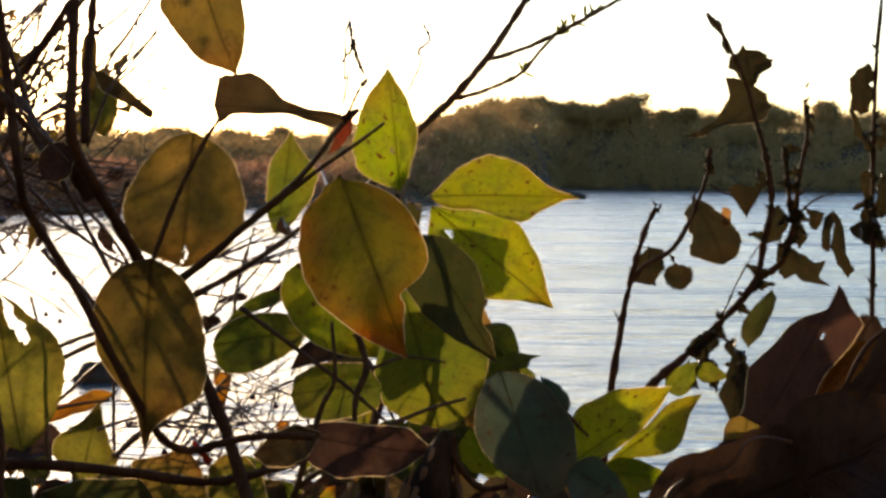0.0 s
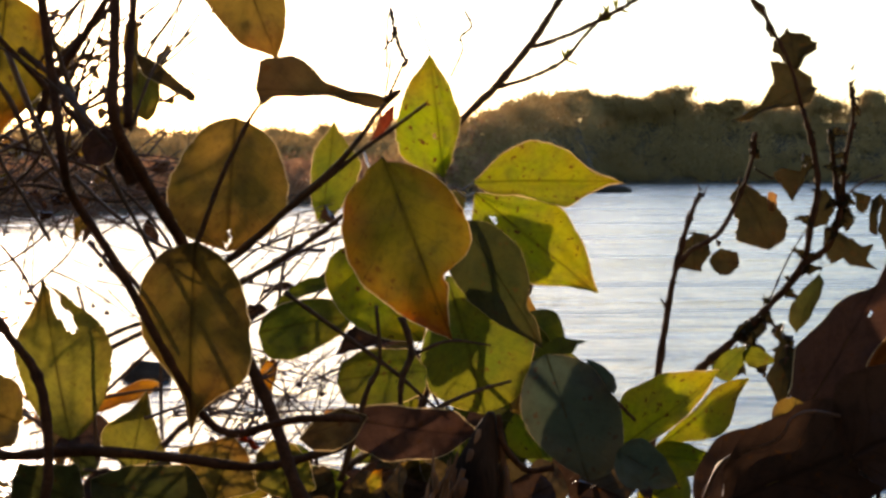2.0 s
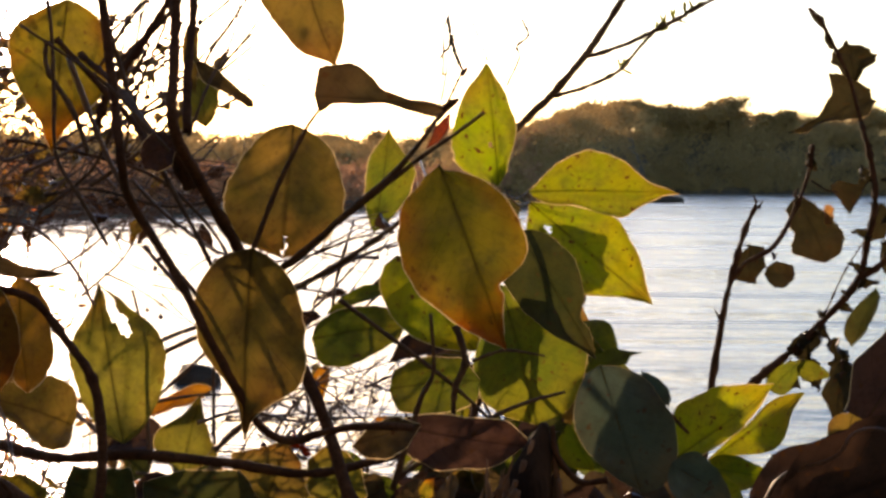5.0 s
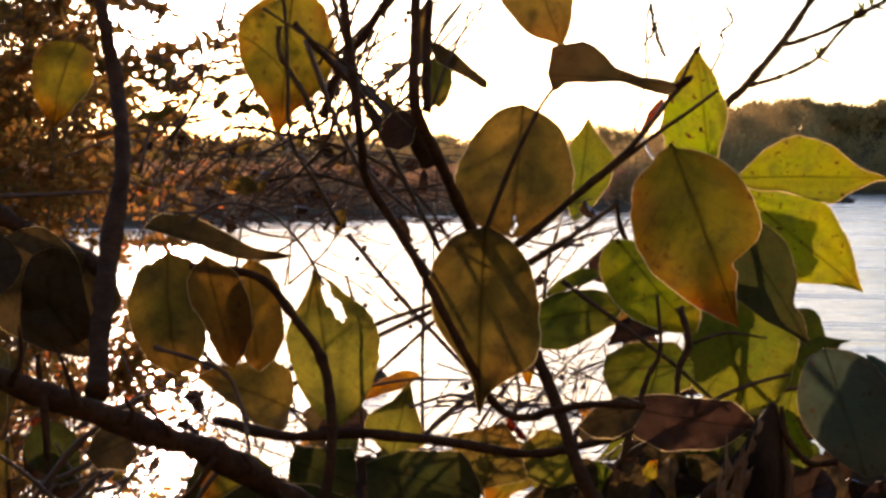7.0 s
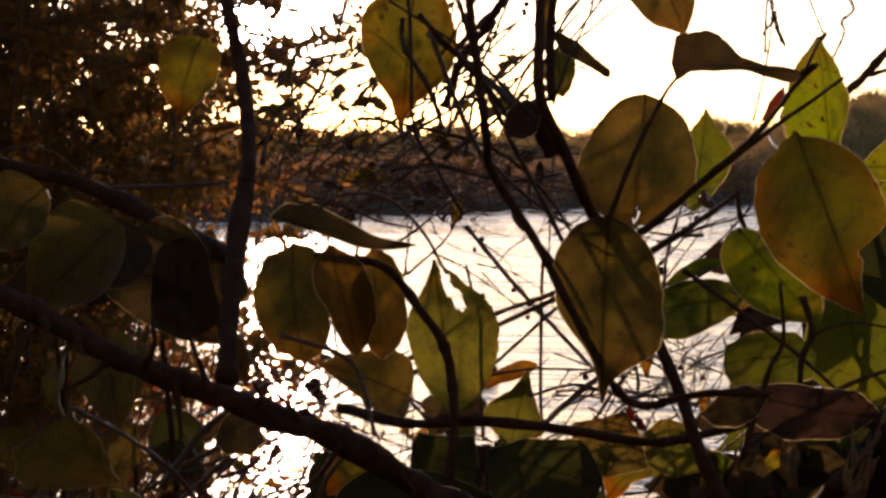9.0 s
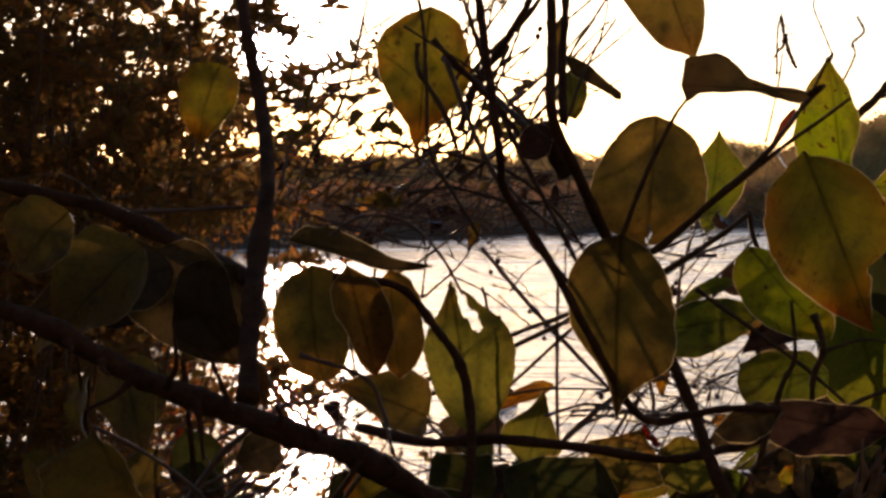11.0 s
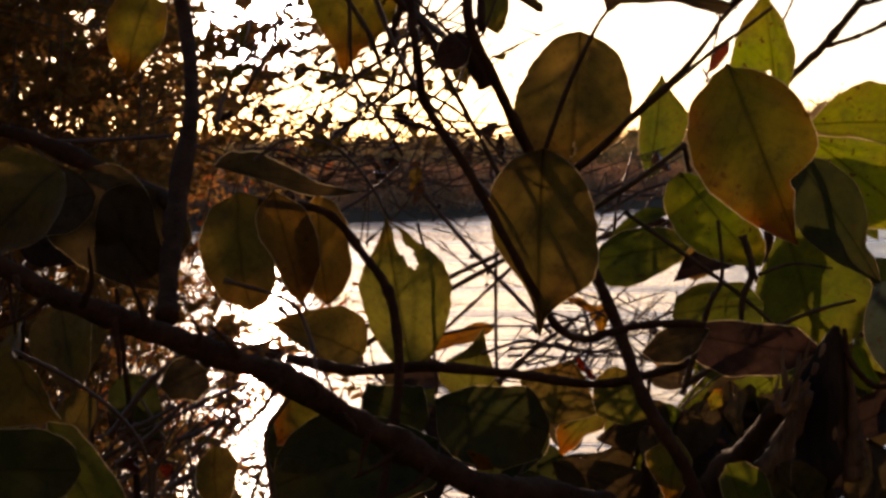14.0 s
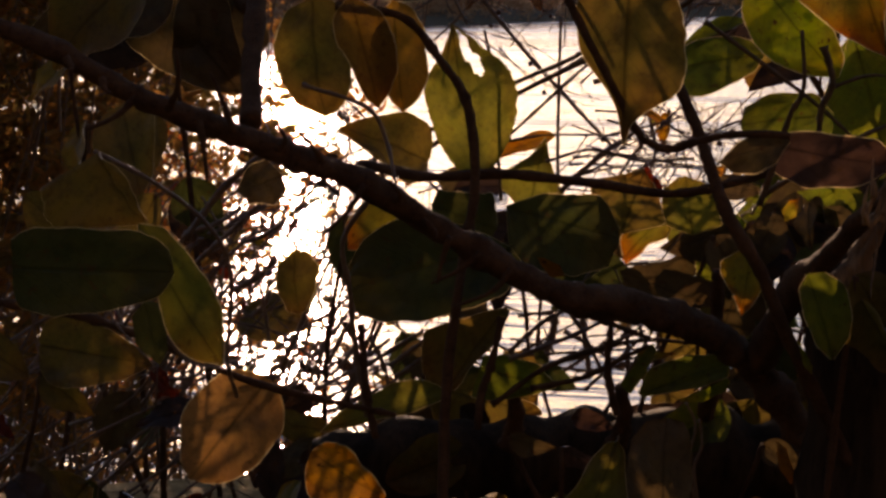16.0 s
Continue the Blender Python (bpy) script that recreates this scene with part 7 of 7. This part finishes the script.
leaf(sunny, (-0.104, 1.041, 2.892), (-0.161, 1.024, 2.870), ((0.00, 0.02, 0.09, 0.15, 0.15, 0.15, 0.15, 0.13, 0.11, 0.09, 0.07, 0.05, 0.03, 0.01, 0.00), (0.00, 0.01, 0.06, 0.12, 0.14, 0.17, 0.21, 0.21, 0.22, 0.22, 0.21, 0.14, 0.08, 0.04, 0.03)), GREEN, roll=12, fold=0.2, label="dull green leaf over the log", margin=0.0004)
leaf(sunny, (-0.105, 1.059, 2.874), (-0.137, 1.049, 2.862), ((0.00, 0.01, 0.06, 0.12, 0.13, 0.13, 0.14, 0.15, 0.16, 0.13, 0.10, 0.07, 0.05, 0.04, 0.00), (0.00, 0.09, 0.11, 0.10, 0.09, 0.08, 0.07, 0.06, 0.05, 0.04, 0.01, 0.00, 0.00, 0.00, 0.00)), LIME, roll=-10, fold=0.2, label="yellow edge of a leaf in the sun")
leaf(sunny, (-0.168, 1.003, 2.879), (-0.151, 1.012, 2.908), ((0.00, 0.03, 0.12, 0.12, 0.12, 0.11, 0.11, 0.11, 0.10, 0.09, 0.08, 0.07, 0.07, 0.00, 0.00), (0.13, 0.13, 0.13, 0.13, 0.13, 0.14, 0.14, 0.14, 0.13, 0.12, 0.12, 0.11, 0.09, 0.00, 0.00)), GREEN, roll=10, fold=0.25)
leaf(sunny, (-0.271, 1.042, 2.880), (-0.220, 1.051, 2.865), ((0.17, 0.18, 0.19, 0.22, 0.26, 0.30, 0.30, 0.28, 0.27, 0.25, 0.16, 0.09, 0.04, 0.00, 0.00), (0.41, 0.41, 0.40, 0.38, 0.35, 0.32, 0.28, 0.24, 0.20, 0.15, 0.10, 0.07, 0.04, 0.02, 0.02)), GREEN, roll=8, fold=0.2, label="green leaf under the limb", margin=0.0004)
leaf(sunny, (-0.248, 1.013, 2.928), (-0.284, 0.995, 2.871), ((0.06, 0.06, 0.08, 0.09, 0.12, 0.14, 0.12, 0.10, 0.08, 0.07, 0.07, 0.06, 0.01, 0.00, 0.00), (0.00, 0.01, 0.04, 0.09, 0.16, 0.23, 0.32, 0.41, 0.50, 0.47, 0.40, 0.34, 0.28, 0.18, 0.15)), OLIVE, roll=8, fold=0.15, label="hanging olive brown leaf", margin=0.0004)
leaf(sunny, (-0.274, 0.968, 2.879), (-0.354, 0.945, 2.856), ((0.00, 0.00, 0.01, 0.03, 0.04, 0.06, 0.06, 0.05, 0.04, 0.04, 0.03, 0.02, 0.02, 0.01, 0.00), (0.00, 0.01, 0.06, 0.12, 0.16, 0.18, 0.19, 0.16, 0.14, 0.11, 0.09, 0.06, 0.02, 0.00, 0.00)), MOSS, roll=14, fold=0.2, label="long dull leaf low over the bank", margin=0.0004)
leaf(sunny, (-0.055, 0.860, 2.984), (-0.040, 0.856, 2.939), ((0.00, 0.17, 0.21, 0.26, 0.33, 0.34, 0.34, 0.34, 0.32, 0.27, 0.22, 0.13, 0.06, 0.01, 0.00), (0.00, 0.02, 0.06, 0.14, 0.16, 0.17, 0.18, 0.18, 0.16, 0.15, 0.13, 0.08, 0.05, 0.03, 0.02)), GREEN, roll=-10, fold=0.15, label="green leaf beside the trunk", margin=0.0004)
leaf(sunny, (-0.059, 0.893, 2.940), (-0.051, 0.892, 2.922), ((0.00, 0.00, 0.01, 0.02, 0.03, 0.04, 0.06, 0.07, 0.09, 0.10, 0.09, 0.05, 0.02, 0.01, 0.00), (0.00, 0.00, 0.01, 0.02, 0.04, 0.06, 0.08, 0.10, 0.13, 0.12, 0.08, 0.05, 0.02, 0.01, 0.00)), LIME, roll=-10, fold=0.2, ribs=False)
leaf(sunny, (-0.091, 1.089, 2.911), (-0.063, 1.087, 2.864), ((0.00, 0.01, 0.04, 0.09, 0.16, 0.24, 0.26, 0.24, 0.23, 0.21, 0.14, 0.09, 0.04, 0.01, 0.01), (0.00, 0.01, 0.03, 0.07, 0.12, 0.18, 0.25, 0.28, 0.26, 0.24, 0.22, 0.20, 0.12, 0.07, 0.06)), SHADE_TONED, roll=-10, fold=0.15)
leaf(sunny, (-0.174, 0.848, 2.833), (-0.154, 0.862, 2.889), ((0.21, 0.21, 0.22, 0.23, 0.24, 0.26, 0.24, 0.21, 0.19, 0.16, 0.12, 0.09, 0.00, 0.00, 0.00), (0.00, 0.03, 0.12, 0.27, 0.41, 0.37, 0.32, 0.27, 0.21, 0.16, 0.12, 0.08, 0.00, 0.00, 0.00)), MOSS, roll=14, fold=0.2, label="olive leaf with an orange tip before the log", margin=0.0004)
leaf(sunny, (-0.128, 0.868, 2.827), (-0.132, 0.879, 2.895), ((0.00, 0.06, 0.25, 0.28, 0.28, 0.29, 0.30, 0.31, 0.30, 0.29, 0.28, 0.23, 0.18, 0.15, 0.00), (0.00, 0.07, 0.22, 0.23, 0.24, 0.25, 0.26, 0.27, 0.26, 0.26, 0.25, 0.22, 0.18, 0.12, 0.00)), BROWN, roll=-14, fold=0.15, label="dark brown leaf before the log")
leaf(sunny, (-0.070, 0.941, 2.869), (-0.061, 0.939, 2.843), ((0.00, 0.01, 0.05, 0.11, 0.19, 0.19, 0.19, 0.20, 0.20, 0.18, 0.12, 0.07, 0.04, 0.01, 0.01), (0.00, 0.00, 0.01, 0.02, 0.04, 0.06, 0.08, 0.10, 0.11, 0.09, 0.06, 0.04, 0.03, 0.02, 0.01)), ORANGE, roll=20, fold=0.3)
leaf(sunny, (-0.052, 0.932, 2.977), (-0.046, 0.936, 2.989), ((0.00, 0.01, 0.03, 0.06, 0.10, 0.16, 0.21, 0.18, 0.16, 0.13, 0.11, 0.09, 0.08, 0.07, 0.06), (0.00, 0.01, 0.02, 0.05, 0.09, 0.14, 0.19, 0.24, 0.29, 0.28, 0.18, 0.08, 0.02, 0.00, 0.00)), RED, roll=20, fold=0.3, ribs=False)
leaf(sunny, (-0.068, 0.938, 2.972), (-0.051, 0.943, 2.980), ((0.00, 0.01, 0.04, 0.08, 0.14, 0.20, 0.18, 0.16, 0.14, 0.12, 0.10, 0.09, 0.00, 0.00, 0.00), (0.00, 0.00, 0.01, 0.03, 0.05, 0.08, 0.11, 0.14, 0.17, 0.20, 0.21, 0.04, 0.00, 0.00, 0.00)), RUST, roll=20, fold=0.3, ribs=False)
stem(sunny, [(-0.289, 1.477, 2.834), (-0.292, 1.473, 2.811), (-0.301, 1.465, 2.780)], 0.0060, 0.0080, TWIG, "twig", 0.35)
stem(sunny, [(-0.273, 1.531, 2.824), (-0.269, 1.527, 2.795), (-0.264, 1.522, 2.760)], 0.0055, 0.0050, TWIG, "twig", 0.35)
stem(sunny, [(-0.172, 0.982, 2.946), (-0.175, 0.977, 2.918), (-0.175, 0.973, 2.897), (-0.169, 0.970, 2.871)], 0.0042, 0.0048, BARK, "stem", 0.35)
stem(sunny, [(-0.204, 0.983, 2.935), (-0.183, 0.987, 2.928), (-0.153, 1.002, 2.914)], 0.0042, 0.0030, BARK, "twig", 0.35)
stem(sunny, [(-0.272, 1.221, 2.833), (-0.234, 1.232, 2.847), (-0.182, 1.247, 2.866)], 0.0036, 0.0022, TWIG, "twig", 0.35)
stem(sunny, [(-0.227, 0.990, 2.880), (-0.195, 0.998, 2.887), (-0.174, 1.005, 2.897), (-0.155, 1.011, 2.907)], 0.0042, 0.0026, BARK, "twig", 0.35)
stem(sunny, [(-0.212, 1.133, 2.845), (-0.191, 1.141, 2.865), (-0.174, 1.148, 2.882)], 0.0030, 0.0020, TWIG, "twig", 0.35)
stem(sunny, [(-0.304, 1.316, 2.827), (-0.277, 1.327, 2.852), (-0.254, 1.334, 2.864)], 0.0045, 0.0030, TWIG, "twig", 0.35)
stem(sunny, [(-0.284, 1.223, 2.860), (-0.264, 1.227, 2.856), (-0.243, 1.232, 2.860), (-0.204, 1.242, 2.863)], 0.0018, 0.0014, TWIG, "twig", 0.35)
stem(sunny, [(-0.235, 0.935, 2.938), (-0.240, 0.929, 2.911), (-0.246, 0.924, 2.890), (-0.247, 0.921, 2.871)], 0.0046, 0.0052, BARK, "stem", 0.35)
stem(sunny, [(-0.318, 0.915, 2.934), (-0.314, 0.910, 2.898), (-0.307, 0.906, 2.866)], 0.0038, 0.0044, BARK, "stem", 0.35)
stem(sunny, [(-0.380, 1.095, 2.855), (-0.353, 1.105, 2.872), (-0.328, 1.113, 2.888)], 0.0036, 0.0024, TWIG, "twig", 0.35)
stem(sunny, [(-0.371, 1.099, 2.866), (-0.360, 1.103, 2.875), (-0.351, 1.106, 2.882)], 0.0036, 0.0024, TWIG, "twig", 0.35)
stem(sunny, [(-0.351, 1.103, 2.862), (-0.337, 1.108, 2.873), (-0.325, 1.112, 2.882)], 0.0036, 0.0024, TWIG, "twig", 0.35)
stem(sunny, [(-0.347, 1.103, 2.854), (-0.333, 1.108, 2.864), (-0.323, 1.111, 2.872)], 0.0036, 0.0024, TWIG, "twig", 0.35)
stem(sunny, [(-0.402, 1.088, 2.846), (-0.385, 1.094, 2.855), (-0.371, 1.099, 2.862)], 0.0036, 0.0024, TWIG, "twig", 0.35)
stem(sunny, [(-0.386, 1.090, 2.834), (-0.375, 1.096, 2.851), (-0.367, 1.100, 2.866)], 0.0036, 0.0024, TWIG, "twig", 0.35)
stem(sunny, [(-0.365, 1.103, 2.882), (-0.356, 1.102, 2.865), (-0.350, 1.101, 2.846)], 0.0036, 0.0024, TWIG, "twig", 0.35)
stem(sunny, [(-0.500, 1.133, 2.950), (-0.473, 1.141, 2.961), (-0.449, 1.148, 2.976)], 0.0020, 0.0014, TWIG, "twig", 0.35)
stem(sunny, [(-0.497, 1.179, 2.898), (-0.480, 1.184, 2.909), (-0.465, 1.190, 2.924)], 0.0060, 0.0042, TWIG, "twig", 0.35)
stem(sunny, [(-0.510, 1.232, 2.927), (-0.493, 1.236, 2.933), (-0.478, 1.241, 2.943)], 0.0040, 0.0028, TWIG, "twig", 0.35)
stem(sunny, [(-0.468, 1.277, 2.802), (-0.452, 1.287, 2.848), (-0.438, 1.296, 2.899)], 0.0032, 0.0022, TWIG, "twig", 0.35)
stem(sunny, [(-0.407, 1.141, 2.843), (-0.395, 1.146, 2.857), (-0.386, 1.150, 2.876)], 0.0030, 0.0021, TWIG, "twig", 0.35)
stem(sunny, [(-0.536, 1.176, 2.943), (-0.513, 1.182, 2.950), (-0.493, 1.188, 2.962)], 0.0040, 0.0028, TWIG, "twig", 0.35)
stem(sunny, [(-0.519, 1.229, 2.928), (-0.529, 1.229, 2.944), (-0.542, 1.229, 2.965)], 0.0024, 0.0017, TWIG, "twig", 0.35)
stem(sunny, [(-0.441, 1.296, 2.904), (-0.434, 1.291, 2.850), (-0.431, 1.286, 2.802)], 0.0026, 0.0018, TWIG, "twig", 0.35)
stem(sunny, [(-0.494, 1.125, 2.876), (-0.490, 1.129, 2.899), (-0.488, 1.133, 2.927)], 0.0024, 0.0017, TWIG, "twig", 0.35)
stem(sunny, [(-0.483, 1.180, 2.878), (-0.474, 1.183, 2.887), (-0.468, 1.186, 2.900)], 0.0036, 0.0025, TWIG, "twig", 0.35)
stem(sunny, [(-0.509, 1.219, 2.827), (-0.480, 1.228, 2.842), (-0.455, 1.236, 2.862)], 0.0030, 0.0021, TWIG, "twig", 0.35)
stem(sunny, [(-0.466, 1.284, 2.852), (-0.448, 1.289, 2.864), (-0.434, 1.295, 2.880)], 0.0030, 0.0021, TWIG, "twig", 0.35)
stem(sunny, [(-0.453, 1.134, 2.867), (-0.459, 1.137, 2.903), (-0.466, 1.140, 2.943)], 0.0026, 0.0018, TWIG, "twig", 0.35)
stem(sunny, [(-0.431, 1.194, 2.899), (-0.438, 1.189, 2.871), (-0.448, 1.184, 2.846)], 0.0024, 0.0017, TWIG, "twig", 0.35)
stem(sunny, [(-0.023, 0.844, 3.028), (-0.020, 0.850, 3.001), (-0.022, 0.847, 2.983), (-0.022, 0.845, 2.975)], 0.0009, 0.0007, TWIG, "twig", 0.35)
stem(sunny, [(-0.114, 0.913, 2.887), (-0.112, 0.911, 2.872), (-0.116, 0.908, 2.859), (-0.113, 0.905, 2.839)], 0.0016, 0.0018, TWIG, "twig", 0.35)
stem(sunny, [(-0.062, 1.183, 2.933), (-0.063, 1.187, 2.962), (-0.064, 1.191, 2.984)], 0.0016, 0.0010, TWIG, "twig", 0.35)
stem(sunny, [(-0.099, 1.180, 2.970), (-0.091, 1.184, 2.982), (-0.080, 1.189, 2.994)], 0.0018, 0.0010, TWIG, "twig", 0.35)
# filler leaves; their dark colours close bright gaps with painted shade
undergrowth(71, 24, ((-0.437, 1.267, 2.964), (-0.201, 1.322, 2.963), (-0.434, 1.254, 2.884), (-0.199, 1.309, 2.883)), (0.045, 0.08), (SHADE_TONED, RUST, SHADE_TONED, BROWN), "leafy_undergrowth", "dark filler leaves for the shade between vine and limb")
undergrowth(72, 9, ((-0.129, 1.274, 2.947), (-0.064, 1.289, 2.947), (-0.124, 1.252, 2.815), (-0.059, 1.267, 2.815)), (0.04, 0.07), (SHADE_TONED, RUST, GREEN, BROWN), "leafy_undergrowth", "dark filler leaves for the shade round the trunk")
undergrowth(73, 5, ((-0.417, 1.196, 2.885), (-0.339, 1.214, 2.884), (-0.414, 1.182, 2.799), (-0.336, 1.200, 2.799)), (0.04, 0.07), (SHADE_TONED, RUST, BROWN), "leafy_undergrowth", "filler leaves toned for the shade low behind the limb")
tangle("dark crossed stalks before the sun's glitter", 87, 28, ((-0.587, 1.378, 2.970), (-0.458, 1.409, 2.969), (-0.578, 1.333, 2.686), (-0.448, 1.363, 2.686)), (0.10, 0.26), (15, 70), 0.0019, 0, dead=10, dead_mat=RUST)
tangle("dark crossed stalks leaning over the glitter", 88, 12, ((-0.560, 1.334, 2.975), (-0.434, 1.363, 2.975), (-0.551, 1.290, 2.701), (-0.425, 1.319, 2.701)), (0.08, 0.20), (-70, -15), 0.0017, 0, dead=6, dead_mat=OLIVE)
leaf(sunny, (-0.343, 0.866, 2.987), (-0.340, 0.861, 2.950), ((0.00, 0.07, 0.26, 0.30, 0.36, 0.42, 0.40, 0.38, 0.37, 0.31, 0.24, 0.17, 0.13, 0.00, 0.00), (0.00, 0.01, 0.06, 0.13, 0.22, 0.27, 0.28, 0.29, 0.30, 0.28, 0.22, 0.18, 0.15, 0.00, 0.00)), OLIVE, roll=8, fold=0.15, label="leaf that hangs before the glitter", margin=0.0005)
leaf(sunny, (-0.367, 0.919, 3.023), (-0.392, 0.911, 3.012), ((0.00, 0.11, 0.38, 0.41, 0.45, 0.50, 0.55, 0.49, 0.43, 0.37, 0.32, 0.28, 0.13, 0.00, 0.00), (0.00, 0.03, 0.12, 0.27, 0.46, 0.46, 0.45, 0.45, 0.44, 0.39, 0.31, 0.24, 0.18, 0.15, 0.14)), BROWN, roll=8, fold=0.15, label="dull leaf under the limb", margin=0.0006)
leaf(sunny, (-0.416, 0.766, 3.052), (-0.394, 0.765, 3.015), ((0.00, 0.01, 0.04, 0.08, 0.14, 0.22, 0.23, 0.22, 0.22, 0.19, 0.13, 0.08, 0.04, 0.01, 0.00), (0.90, 0.91, 0.91, 0.93, 0.94, 0.96, 0.98, 0.93, 0.78, 0.64, 0.47, 0.30, 0.18, 0.10, 0.08)), OLIVE, roll=8, fold=0.2, label="dull leaf behind the dark pair", margin=0.0004)
undergrowth(74, 16, ((-0.105, 1.211, 2.970), (0.021, 1.240, 2.970), (-0.105, 1.209, 2.924), (0.021, 1.237, 2.924)), (0.035, 0.065), (SHADE_TONED, RUST, BROWN, GREEN), "leafy_undergrowth", "dark leaves low behind the brown leaf")
leaf(sunny, (-0.309, 1.063, 2.988), (-0.266, 1.072, 2.969), ((0.24, 0.25, 0.26, 0.28, 0.31, 0.35, 0.38, 0.43, 0.47, 0.51, 0.40, 0.25, 0.14, 0.08, 0.05), (0.00, 0.04, 0.16, 0.35, 0.39, 0.45, 0.51, 0.57, 0.51, 0.43, 0.36, 0.30, 0.26, 0.23, 0.22)), SHADE_TONED, roll=8, fold=0.15, label="leaf under the long branch in a shade-dark colour")
leaf(sunny, (-0.258, 1.104, 2.967), (-0.208, 1.115, 2.946), ((0.00, 0.02, 0.08, 0.16, 0.19, 0.23, 0.27, 0.31, 0.27, 0.24, 0.21, 0.19, 0.17, 0.11, 0.07), (0.33, 0.33, 0.35, 0.37, 0.39, 0.43, 0.42, 0.38, 0.33, 0.29, 0.25, 0.22, 0.20, 0.18, 0.18)), SHADE_TONED, roll=-8, fold=0.15)
undergrowth(75, 18, ((-0.331, 1.074, 2.847), (-0.058, 1.138, 2.846), (-0.330, 1.072, 2.831), (-0.058, 1.135, 2.830)), (0.02, 0.042), (RUST, BROWN, MAROON, SHADE_TONED), "leafy_undergrowth", "dull dead leaves along the top of the log")
